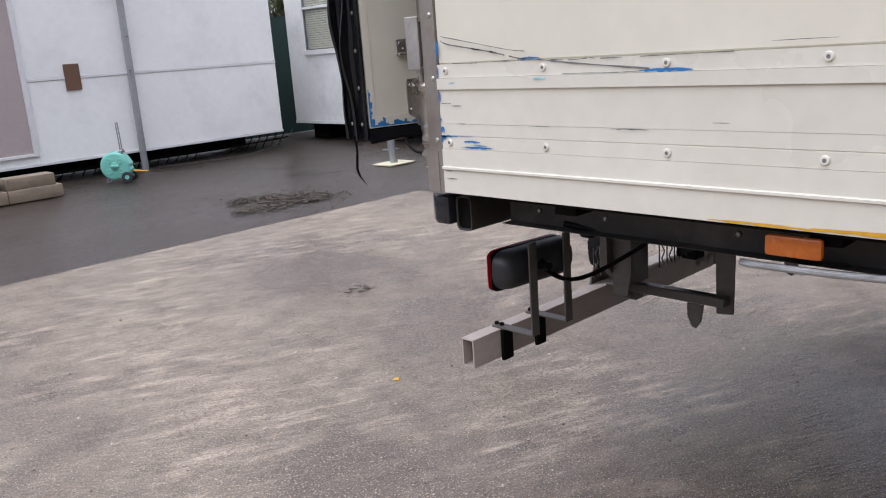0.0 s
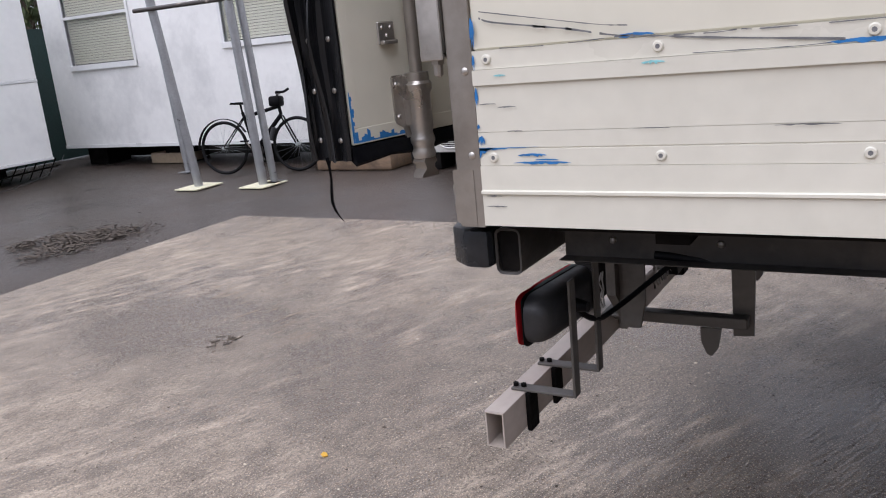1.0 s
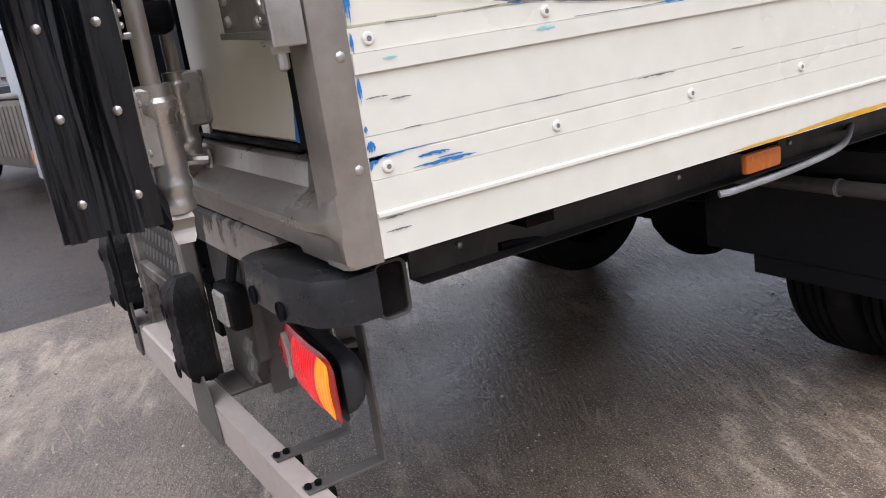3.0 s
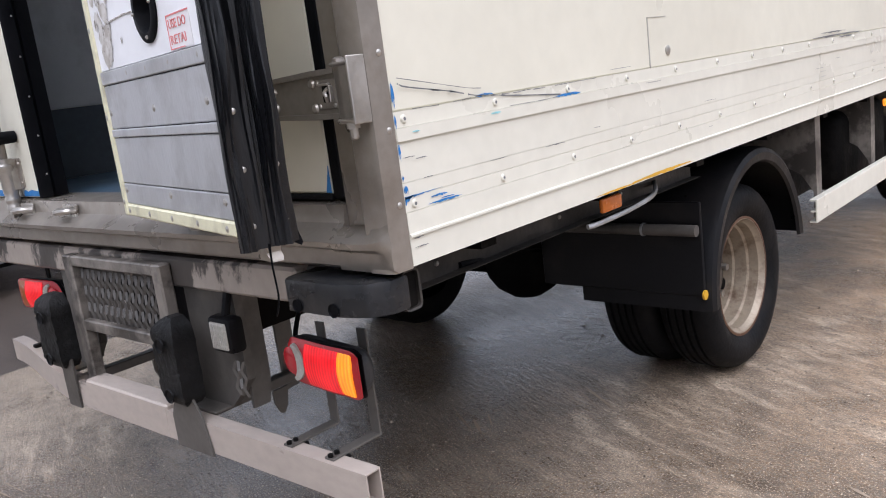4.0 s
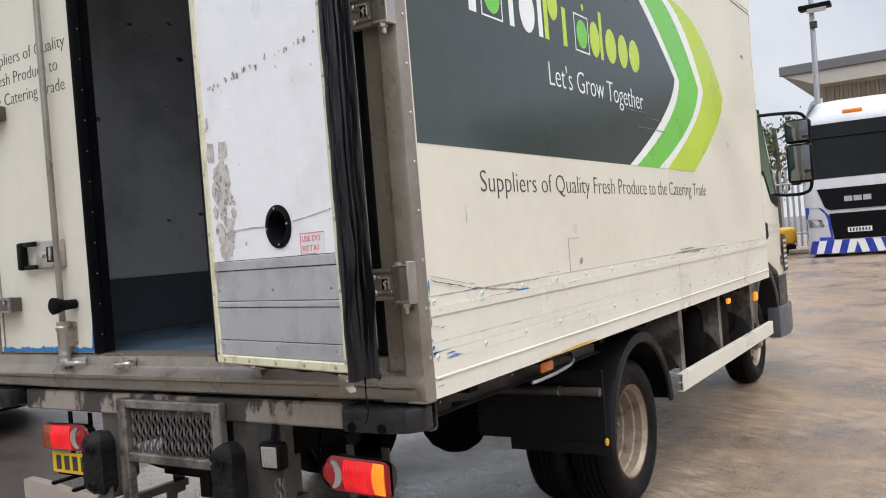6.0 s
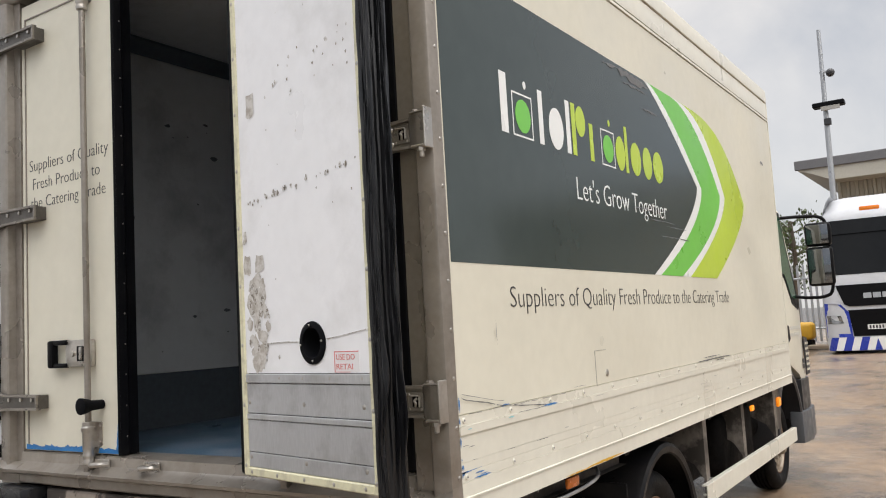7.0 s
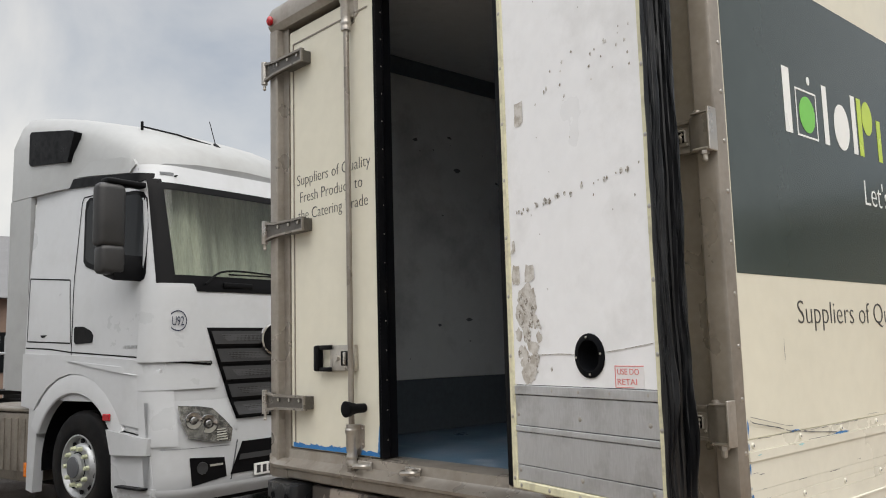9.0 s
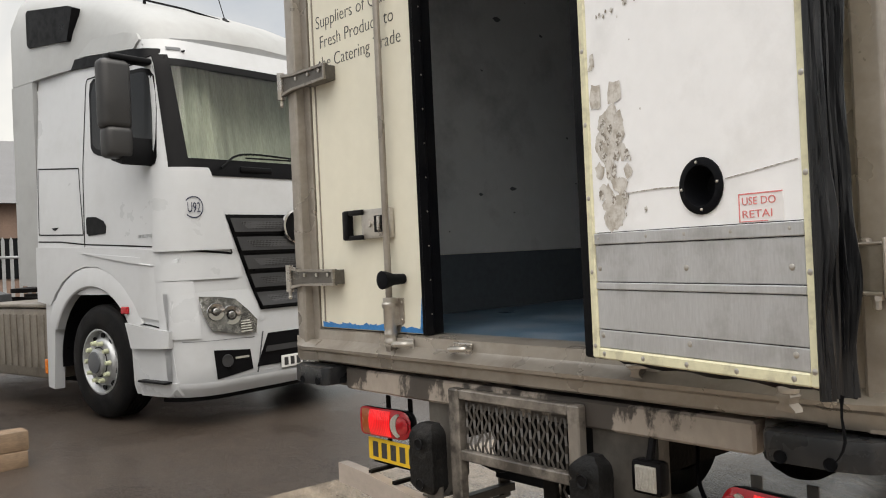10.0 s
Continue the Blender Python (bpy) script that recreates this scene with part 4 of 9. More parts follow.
# right door, two leaves: one shut on the pillar, the other folded back over it
inner_leaf = lp("inner_leaf", box(fresh(), 0.205, 0.745, -0.085, -0.008, 1.135, 3.275, 0.006), M_CREAM, "cream door leaf standing shut behind the folded one")
for u0, u1 in ((0.160, 0.204), (0.746, 0.80)):
    part("leaf_seal", box(fresh(), u0, u1, -0.088, -0.002, 1.122, 3.285, 0.008), M_BLACK, inner_leaf)
part("leaf_seal", box(fresh(), 0.205, 0.745, -0.086, -0.002, 1.121, 1.134, 0.004), M_BLACK, inner_leaf)
for z in (2.215, 1.352, 3.075):
    bm = prism(fresh(), [(0.070, z - 0.051), (0.070, z + 0.052), (0.16, z + 0.051), (0.32, z + 0.044), (0.32, z - 0.043), (0.16, z - 0.051)], "y", 0.030, 0.042)
    for a, b in ((0.0515, 0.044), (-0.051, -0.043)):
        lip = 0.010 if a < 0 else -0.010
        rows = [[(0.082, y, z + a), (0.082, y, z + a + lip)] + [(0.32, y, z + b + lip), (0.32, y, z + b)] for y in (0.040, 0.050)]
        loft(bm, rows)
    strap = part("hinge_strap", bm, M_HINGE, inner_leaf, "broad flanged steel hinge strap")
    bm = prism(fresh(), [(0.080, 0.0425), (0.078, 0.052), (0.070, 0.058), (0.038, 0.076), (0.030, 0.078), (0.003, 0.078), (0.0005, 0.074), (0.0005, 0.0425)], "z", z - 0.050, z + 0.052)
    block = part("hinge_block", bm, M_HINGE, strap, "folded steel hinge block")
    part("side_flange", box(fresh(), -0.0075, 0.0, 0.043, 0.090, z - 0.063, z + 0.069, 0.002), M_BRIGHT, block)
    bm = box(fresh(), 0.004, 0.056, 0.046, 0.084, z - 0.060, z - 0.0505, 0.003)
    rod(bm, (0.022, 0.070, z - 0.059), (0.022, 0.070, z - 0.071), 0.014, 6)
    rod(bm, (0.022, 0.070, z - 0.070), (0.022, 0.070, z - 0.088), 0.009, 10)
    lathe(bm, [(0.0, 0.009), (-0.004, 0.008), (-0.007, 0.003)], (0.022, 0.070, z - 0.087), (0, 0, 1), 10)
    part("hinge_pin", bm, M_BRIGHT, block)
    bm = box(fresh(), 0.004, 0.060, 0.046, 0.080, z + 0.0525, z + 0.060, 0.003)
    lathe(bm, [(0.0, 0.014), (0.006, 0.013), (0.010, 0.006)], (0.044, 0.064, z + 0.060), (0, 0, 1), 10)
    part("pin_head", bm, M_HINGE, block)
    for u, dz in ((0.160, 0.024), (0.158, -0.026), (0.290, 0.016), (0.288, -0.018)):
        part("bolt", lathe(fresh(), [(0.0, 0.010), (0.002, 0.010), (0.006, 0.007), (0.007, 0.002)], (u, 0.042, z + dz), (0, 1, 0), 10), M_BRIGHT, strap)
    plate = part("latch_plate", box(fresh(), 0.084, 0.146, 0.042, 0.0465, z - 0.030, z + 0.031, 0.0015), M_HINGE, strap, "square latch plate with a dark slot")
    part("latch_slot", box(fresh(), 0.098, 0.126, 0.0455, 0.0475, z - 0.016, z + 0.018, 0.001), M_PLASTIC, plate)
    bm = fresh()
    for a, b, c, d in ((0.093, 0.098, -0.016, 0.018), (0.098, 0.128, 0.018, 0.023)):
        box(bm, a, b, 0.0455, 0.056, z + c, z + d, 0.0015)
    tube(bm, smooth_path([(0.114, 0.047, z - 0.014), (0.108, 0.054, z - 0.004), (0.114, 0.052, z + 0.004), (0.106, 0.048, z + 0.012)], 4), 0.0042, 8)
    part("latch_hook", bm, M_BRIGHT, plate)
    for u, dz in ((0.138, 0.024), (0.138, -0.023), (0.092, -0.023)):
        part("bolt", ball(fresh(), (u, 0.047, z + dz), 0.0045, 8, (1, 0.6, 1)), M_BRIGHT, plate)
lock_rod(inner_leaf, 0.70, 0.036, 1.115, 3.30, 1, 0.044)

# folded outer leaf: its lining faces the rear
A0, A1 = Vector((0.711, 0.216, 0)), Vector((0.0198, 0.3663, 0))
leaf_dir = (A1 - A0).normalized()
leaf_out = Vector((-leaf_dir.y, leaf_dir.x, 0))
if leaf_out.y < 0:
    leaf_out = -leaf_out
leaf_matrix = Matrix((leaf_dir, leaf_out, Vector((0, 0, 1)))).transposed().to_4x4()
leaf_matrix.translation = A0
folded = new("folded_leaf")
folded.parent = lorry
folded.matrix_local = leaf_matrix
LW, LZ0, LZ1, LT = 0.712, 1.127, 3.29, 0.095      # width, foot, head and thickness of the leaf


def fp(name, bm, material_, label=""):
    return part(name, bm, material_, folded, label)


def holed_plate(u0, u1, z0, z1, y0, y1, c, r, n=36):
    """A plate with a round hole through it."""
    bm = fresh()
    layers = []
    for y in (y0, y1):
        inner = [bm.verts.new((c[0] + r * math.cos(2 * math.pi * k / n), y, c[1] + r * math.sin(2 * math.pi * k / n))) for k in range(n)]
        outer = []
        for k in range(n):
            dx, dz = math.cos(2 * math.pi * k / n), math.sin(2 * math.pi * k / n)
            t = min(((u1 if dx > 0 else u0) - c[0]) / dx if abs(dx) > 1e-6 else 1e9, ((z1 if dz > 0 else z0) - c[1]) / dz if abs(dz) > 1e-6 else 1e9)
            outer.append((c[0] + dx * t, c[1] + dz * t))
        for corner in ((u0, z0), (u1, z0), (u1, z1), (u0, z1)):
            near = min(range(n), key=lambda k: (outer[k][0] - corner[0]) ** 2 + (outer[k][1] - corner[1]) ** 2)
            outer[near] = corner
        outer = [bm.verts.new((p[0], y, p[1])) for p in outer]
        layers.append((inner, outer))
    (i0, o0), (i1, o1) = layers
    for k in range(n):
        j = (k + 1) % n
        bm.faces.new((i0[k], i0[j], o0[j], o0[k]))
        bm.faces.new((i1[k], o1[k], o1[j], i1[j]))
        bm.faces.new((i0[k], i1[k], i1[j], i0[j]))
        bm.faces.new((o0[k], o0[j], o1[j], o1[k]))
    return bm


HOLE = (0.418, 1.558)
fp("leaf_core", box(fresh(), 0.012, LW - 0.004, -LT, -0.062, LZ0 + 0.008, LZ1, 0.004), M_CREAM, "cream outer skin of the folded leaf")
fp("leaf_core", holed_plate(0.012, LW - 0.004, LZ0 + 0.008, LZ1, -0.0615, -0.009, HOLE, 0.047), M_PLASTIC)
lining = fp("leaf_lining", holed_plate(0.028, LW - 0.024, 1.466, LZ1 - 0.02, -0.0085, -0.001, HOLE, 0.047), M_WHITE, "white inner lining with grey dirt stains")
for z0, z1 in ((LZ0 + 0.030, 1.205), (1.207, 1.312), (1.314, 1.332), (1.334, 1.432), (1.434, 1.464)):
    fp("kick_plate", box(fresh(), 0.028, LW - 0.024, -0.008, 0.001 if z1 - z0 > 0.04 else 0.004, z0, z1, 0.002), M_ALU)
for u0, u1, z0, z1 in ((0.0, 0.028, LZ0, LZ1), (LW - 0.024, LW, LZ0, LZ1), (0.028, LW - 0.024, LZ0, LZ0 + 0.029), (0.028, LW - 0.024, LZ1 - 0.02, LZ1)):
    fp("edge_trim", box(fresh(), u0, u1, -0.03, 0.005, z0, z1, 0.004), M_TRIM, "yellowed cream edge strip")
for s in (0.045, 0.23, 0.36, 0.50, 0.655):
    for z in (1.45, 1.37, 1.19):
        if z == 1.45 or s in (0.045, 0.36, 0.655):
            rivet(folded, (s, 0.001, z), -90, 0.75)
for s in (0.014, LW - 0.012):
    for k in range(11):
        rivet(folded, (s, 0.004, 1.16 + 0.2 * k), -90, 0.7)
for k in range(5):
    rivet(folded, (0.05 + 0.15 * k, 0.004, LZ0 + 0.014), -90, 0.7)
# round recessed hand hole with a flange
bm = lathe(fresh(), [(-0.0005, 0.066), (0.004, 0.066), (0.007, 0.060), (0.007, 0.048), (0.000, 0.0455), (-0.030, 0.043), (-0.050, 0.030), (-0.056, 0.004)], (0.418, 0, 1.558), (0, 1, 0), 32, caps="end")
flange = fp("hand_hole", bm, M_BLACK, "round black recessed hand grip")
for a in range(4):
    part("screw", ball(fresh(), (0.418 + 0.055 * math.cos(a * 1.571 + 0.1), 0.008, 1.558 + 0.055 * math.sin(a * 1.571 + 0.1)), 0.004, 6), M_BRIGHT, flange)
# small red-lettered notice, half worn away
M_NOTICE = material("notice_paper", (0.76, 0.74, 0.74), 0.5, 0, 0.03, 9, 40, 0.0)
M_REDINK = material("red_ink", (0.66, 0.20, 0.19), 0.5, 0, 0.2, 40, 90, 0.0)
notice = fp("notice", box(fresh(), 0.524, 0.640, -0.001, 0.0005, 1.468, 1.530), M_NOTICE, "small worn notice with red letters")
for words, z, w in (("USE DO", 1.505, 0.088), ("RETAI", 1.477, 0.078)):
    lettering(words, w, 0.017, M_REDINK, notice, frame_of((0.534, 0.0012, z), (1, 0, 0), (0, 0, 1)) @ pose(0, 0, 0), "lettering", 0.0004)
bm = fresh()
for a, b, c, d in ((0.524, 0.640, 1.527, 1.530), (0.524, 0.527, 1.468, 1.530), (0.524, 0.600, 1.468, 1.470)):
    box(bm, a, b, 0.0005, 0.0012, c, d)
part("notice_border", bm, M_REDINK, notice)
# ribbed black seal riveted over the leaf's end
bm = fresh()
lips = [(0.0005, 0.011), (0.005, 0.016), (0.012, 0.017), (0.019, 0.015), (0.016, 0.011), (0.018, 0.009), (0.027, 0.008), (0.024, 0.003), (0.025, 0.001), (0.033, -0.003), (0.031, -0.009), (0.025, -0.006),
        (0.016, 0.000), (0.010, -0.005), (0.009, -0.014), (0.010, -0.023), (0.013, -0.029), (0.020, -0.032), (0.021, -0.038), (0.012, -0.042), (0.013, -0.047), (0.024, -0.051), (0.020, -0.055),
        (0.021, -0.057), (0.031, -0.060), (0.027, -0.064), (0.034, -0.068), (0.032, -0.072), (0.026, -0.067), (0.016, -0.061), (0.010, -0.066), (0.009, -0.075), (0.010, -0.087), (0.006, -0.098), (0.0005, -0.098)]
rings = []
for k in range(64):
    z = LZ0 - 0.022 + (LZ1 - LZ0 + 0.022) * k / 63
    ring = []
    for j, (x, y) in enumerate(lips):
        out = max(0.0, x - 0.010)
        slack = 1.0 - 0.72 * ease((z - 1.35) / 0.5)
        swell = 1.05 + slack * (0.50 * math.sin(z * 9.5 + 1.2 * (y < -0.045)) + 0.26 * math.sin(z * 23.0 + 60 * y))
        sway = 0.16 * slack * out * math.sin(z * 14.0 + 2.0) + (0.0012 * math.sin(z * 31.0 + j) if 0 < j < len(lips) - 1 else 0)
        ring.append((LW + x - out + out * swell, y + sway, z))
    rings.append(ring)
loft(bm, rings)
seal = fp("folded_seal", bm, M_SEAL, "folded black rubber seal, worn and wavy")
for k in range(21):
    for y in (-0.0145, -0.077):
        rivet(seal, (LW + 0.0105, y, 1.147 + 0.1 * k), 180, 0.58)
# outer face of the folded leaf: rod, keeper, blue edge
lock_rod(folded, 0.53, -LT - 0.027, 1.115, 3.31, -1, 0.027)
bm = box(fresh(), 0.560, 0.608, -LT - 0.006, -LT - 0.0005, 1.326, 1.372, 0.003)
box(bm, 0.563, 0.605, -LT - 0.018, -LT - 0.006, 1.326, 1.334, 0.002)
keeper = fp("keeper_plate", bm, M_BRIGHT, "small square stainless keeper")
for s_, z in ((0.572, 1.360), (0.596, 1.360), (0.584, 1.344)):
    part("bolt", ball(fresh(), (s_, -LT - 0.007, z), 0.005, 8, (1, 0.8, 1)), M_BRIGHT, keeper)
fp("skin_trim", box(fresh(), LW - 0.026, LW - 0.004, -LT - 0.0025, -LT - 0.0005, LZ0 + 0.042, LZ1, 0.001), M_CREAM)
fp("skin_trim", box(fresh(), 0.012, LW - 0.004, -LT - 0.0025, -LT - 0.0005, LZ0 + 0.008, LZ0 + 0.040, 0.001), M_CREAM)
bm = box(fresh(), 0.05, 0.12, -LT - 0.10, -LT, 1.335, 1.40, 0.02, 2)
fp("rubber_stop", bm, M_BLACK)
fp("hinge_seal", box(fresh(), -0.085, 0.010, -LT - 0.030, -0.032, LZ0 - 0.01, LZ1, 0.008), M_BLACK)
bm = fresh()
rings = []
for k in range(15):
    a = LW * k / 14
    sag = 0.004 * math.sin(k * 1.7)
    rings.append([(a, y, z) for y, z in ((-0.032, LZ0 - 0.006), (-LT + 0.020, LZ0 - 0.012), (-LT - 0.010, LZ0 - 0.030 + sag), (-LT - 0.014, LZ0 - 0.024 + sag), (-LT - 0.004, LZ0 + 0.004), (-0.032, LZ0 + 0.010))])
fp("foot_seal", loft(bm, rings), M_BLACK, "black rubber foot seal bulging from the leaf")
bm = fresh()
rings = []
for dx, dz, w in ((0.010, 0.0, 0.008), (0.010, -0.020, 0.0035), (0.009, -0.045, 0.0032), (0.012, -0.070, 0.0042), (0.014, -0.092, 0.0040), (0.008, -0.112, 0.0034), (-0.002, -0.128, 0.0022), (-0.010, -0.138, 0.0008)):
    x, z = LW + 0.004 + dx, LZ0 - 0.015 + dz
    rings.append([(x - w, -0.036, z), (x, -0.034, z + 0.001), (x + w, -0.036, z), (x, -0.038, z)])
loft(bm, rings)
fp("torn_strap", bm, M_BLACK, "torn black rubber strap hanging down")


# decal on the side: charcoal field, green and lime bands
def curve_end(v_top, v_tip, v_bot, upper, lower, z_top, z_tip, z_bot, n=14):
    """From the top along the pointed, rounded end to the foot; upper and lower: how the two halves bulge."""
    pts = []
    for k in range(n + 1):
        f = (k / n) ** 2
        pts.append((v_top + (v_tip - v_top) * (f ** upper), z_top + (z_tip - z_top) * f))
    for k in range(1, n + 1):
        f = k / n
        pts.append((v_tip + (v_bot - v_tip) * (f ** lower), z_tip + (z_bot - z_tip) * f))
    return pts


def vinyl(name, outline, material_, lift, label=""):
    bm = prism(fresh(), [(-v, z) for v, z in outline], "x", -lift - 0.0006, -lift)
    ob = part(name, bm, material_, near_side, label)
    return ob


DZ0, DZ1, DZT = 1.792, 2.832, 2.342
ends = [(2.02, 2.84, 1.96, 0.82, 1.50), (2.09, 2.93, 2.06, 0.72, 1.65), (2.45, 3.34, 2.42, 0.50, 1.65), (2.57, 3.46, 2.57, 0.42, 1.50), (2.66, 3.97, 3.11, 0.33, 1.45)]
vinyl("logo_panel", [(0.03, DZ1)] + curve_end(*ends[0], DZ1, DZT, DZ0) + [(0.03, DZ0)], M_DECAL, 0.0004, "charcoal grey vinyl field with a pointed end")


def band_mesh(name, a, b, material_, label=""):
    one, two = curve_end(*ends[a], DZ1, DZT, DZ0), curve_end(*ends[b], DZ1, DZT, DZ0)
    bm = fresh()
    rows = [(bm.verts.new((-0.0016, -p[0], p[1])), bm.verts.new((-0.0016, -q[0], q[1]))) for p, q in zip(one, two)]
    for r, s in zip(rows, rows[1:]):
        bm.faces.new((r[0], r[1], s[1], s[0]))
    return part(name, bm, material_, near_side, label)


band_mesh("white_band", 0, 1, M_VWHITE)
band_mesh("green_band", 1, 2, M_GREEN, "bright green vinyl band")
band_mesh("white_band", 2, 3, M_VWHITE)
band_mesh("lime_band", 3, 4, M_LIME, "yellow-green vinyl band")

# the trade mark as plain shapes: upright bars in white and lime, two framed green rounds
rng = random.Random(11)


def mark_bar(v0, v1, z0, z1, material_):
    vinyl("logo_bar", [(v0, z0), (v1, z0), (v1, z1), (v0, z1)], material_, 0.0016)


def mark_disc(cv, cz, rv, rz, material_):
    vinyl("logo_disc", [(cv + rv * math.cos(q * 0.2618), cz + rz * math.sin(q * 0.2618)) for q in range(24)], material_, 0.0016)


def mark_oval(v0, v1, z0, z1, material_):
    mark_disc((v0 + v1) / 2, (z0 + z1) / 2, (v1 - v0) / 2, (z1 - z0) / 2, material_)


Z0, ZX, ZC = 2.289, 2.460, 2.520      # foot, height of the low shapes, height of the tall ones
mark_bar(0.425, 0.478, Z0, ZC, M_VWHITE)
mark_bar(0.735, 0.774, Z0, 2.510, M_VWHITE)
mark_oval(0.825, 0.962, Z0 - 0.002, ZX + 0.004, M_VWHITE)
mark_bar(0.992, 1.032, Z0, ZC, M_VWHITE)
mark_bar(1.050, 1.090, Z0, ZC, M_LIME)
mark_oval(1.094, 1.196, 2.382, ZC, M_LIME)
mark_bar(1.236, 1.276, Z0, ZX, M_LIME)
mark_oval(1.545, 1.664, Z0, ZX, M_LIME)
mark_bar(1.668, 1.704, Z0, ZC, M_LIME)
mark_oval(1.740, 1.884, Z0, ZX, M_LIME)
mark_oval(1.912, 2.046, Z0, ZX, M_LIME)
mark_oval(2.066, 2.226, Z0, ZX, M_LIME)
for v0, v1 in ((0.515, 0.680), (1.367, 1.530)):
    for a, b, c, d in ((v0, v1, Z0, Z0 + 0.007), (v0, v1, ZX - 0.005, ZX + 0.002), (v0, v0 + 0.007, Z0 + 0.007, ZX - 0.005), (v1 - 0.007, v1, Z0 + 0.007, ZX - 0.005)):
        mark_bar(a, b, c, d, M_VWHITE)
    mark_disc((v0 + v1) / 2 + 0.003, 2.374, 0.062, 0.066, M_GREEN)
    mark_disc((v0 + v1) / 2 + 0.028, 2.502, 0.013, 0.016, M_VWHITE if v0 < 1 else M_LIME)
lettering("Let's Grow Together", 1.17, 0.105, M_VWHITE, near_side, side_frame(1.06, 2.096, -0.0016), "lettering", 0.0006, -0.0020)
lettering("Suppliers of Quality Fresh Produce to the Catering Trade", 2.93, 0.082, M_TEXT, near_side, side_frame(0.41, 1.640, -0.0012), "lettering", 0.0006, -0.0021)

# locker flap
bm = fresh()
for pts in (((1.12, 1.446), (1.124, 1.30)), ((1.121, 1.446), (1.24, 1.447))):
    (v0, z0), (v1, z1) = pts
    box(bm, -0.0016, 0.0, -max(v0, v1) - 0.0006, -min(v0, v1) + 0.0006, min(z0, z1) - 0.0006, max(z0, z1) + 0.0006)
flap = part("flap_edge", bm, M_FLAPGAP, near_side, "thin dark gap round a small flap")
bm = lathe(fresh(), [(0, 0.015), (0.003, 0.015), (0.005, 0.010)], (0, -1.24, 1.345), (-1, 0, 0), 16)
part("flap_lock", bm, M_BRIGHT, near_side)


# chips, scratches and scrapes in the paint
def blot(bm, v0, v1, z0, z1, seed, u=-0.0052, ragged=0.35, wedge=False):
    """A ragged sliver; wedge: full height at v0, running out to its upper edge."""
    r = random.Random(seed)
    n = 16
    top, low = [], []
    for k in range(n + 1):
        f = k / n
        full = (1 - f) ** 1.6 if wedge else math.sin(math.pi * min(1, max(0.02, f))) ** 0.6
        mid, h = (z1, (z1 - z0) * full) if wedge else ((z0 + z1) / 2, (z1 - z0) * full)
        top.append((v0 + (v1 - v0) * f, (mid if wedge else mid + h / 2) - h * 0.25 * ragged * r.random()))
        low.append((v0 + (v1 - v0) * f, (mid - h if wedge else mid - h / 2) + h * ragged * r.random() - 0.0004))
    rows = [(bm.verts.new((u, -p[0], p[1])), bm.verts.new((u, -q[0], q[1]))) for p, q in zip(top, low)]
    for a, b in zip(rows, rows[1:]):
        bm.faces.new((a[0], b[0], b[1], a[1]))


def scratch_line(points, w, seed, gaps=0.0, u=-0.0052):
    """A ragged line through the paint; gaps: share of it left out."""
    r = random.Random(seed)
    bm = fresh()
    pts = smooth_path([(u, -v, z) for v, z in points], 6)
    last = None
    for p in pts:
        h = w * r.uniform(0.35, 1.0)
        row = [bm.verts.new((u, p[1], p[2] + q * h)) for q in (-0.5, 0.5)]
        if last and r.random() >= gaps:
            bm.faces.new((last[0], row[0], row[1], last[1]))
        last = row
    return bm


for k, (v0, v1, z0, z1, wedge) in enumerate(((0.017, 0.135, 1.118, 1.1265, True), (0.017, 0.052, 1.106, 1.126, True), (0.085, 0.195, 1.0945, 1.101, False), (0.128, 0.172, 1.1015, 1.105, False), (0.0165, 0.026, 1.300, 1.362, False), (0.0165, 0.022, 1.157, 1.170, False),
                                              (0.0165, 0.023, 1.196, 1.238, False), (0.0165, 0.030, 1.128, 1.150, False), (0.0165, 0.022, 1.262, 1.296, False), (0.095, 0.150, 1.108, 1.115, False),
                                              (0.283, 0.348, 1.300, 1.309, False), (0.600, 0.72, 1.265, 1.275, False), (0.017, 0.024, 1.245, 1.262, True))):
    bm = fresh()
    blot(bm, v0, v1, z0, z1, k + 3, u=-0.0062, wedge=wedge, ragged=0.6)
    part("paint_chip", bm, M_BLUE, near_side, "old blue paint showing through a chip")
for k, (v0, v1, z0, z1) in enumerate(((0.327, 0.365, 1.256, 1.2635), (0.060, 0.083, 1.253, 1.257))):
    bm = fresh()
    blot(bm, v0, v1, z0, z1, k + 30, u=-0.0105, ragged=0.6)
    part("teal_mark", bm, M_TEAL, near_side)
scr = [(0.026, 0.060, 1.204, 1.207), (0.062, 0.098, 1.197, 1.201), (0.026, 0.057, 1.0355, 1.038), (0.025, 0.067, 1.0155, 1.0185), (0.078, 0.108, 1.1545, 1.157), (0.308, 0.370, 1.1535, 1.1555), (0.529, 0.622, 1.1515, 1.1545), (2.55, 3.25, 1.300, 1.312), (2.65, 3.0, 1.318, 1.326), (2.9, 3.1, 1.29, 1.30), (0.28, 0.2835, 1.48, 1.60)]
for k, (v0, v1, z0, z1) in enumerate(scr):
    bm = fresh()
    blot(bm, v0, v1, z0, z1, k + 50, u=-0.0082, ragged=0.7)
    part("scratch", bm, M_SCRATCH, near_side, "grey scrape in the paint")
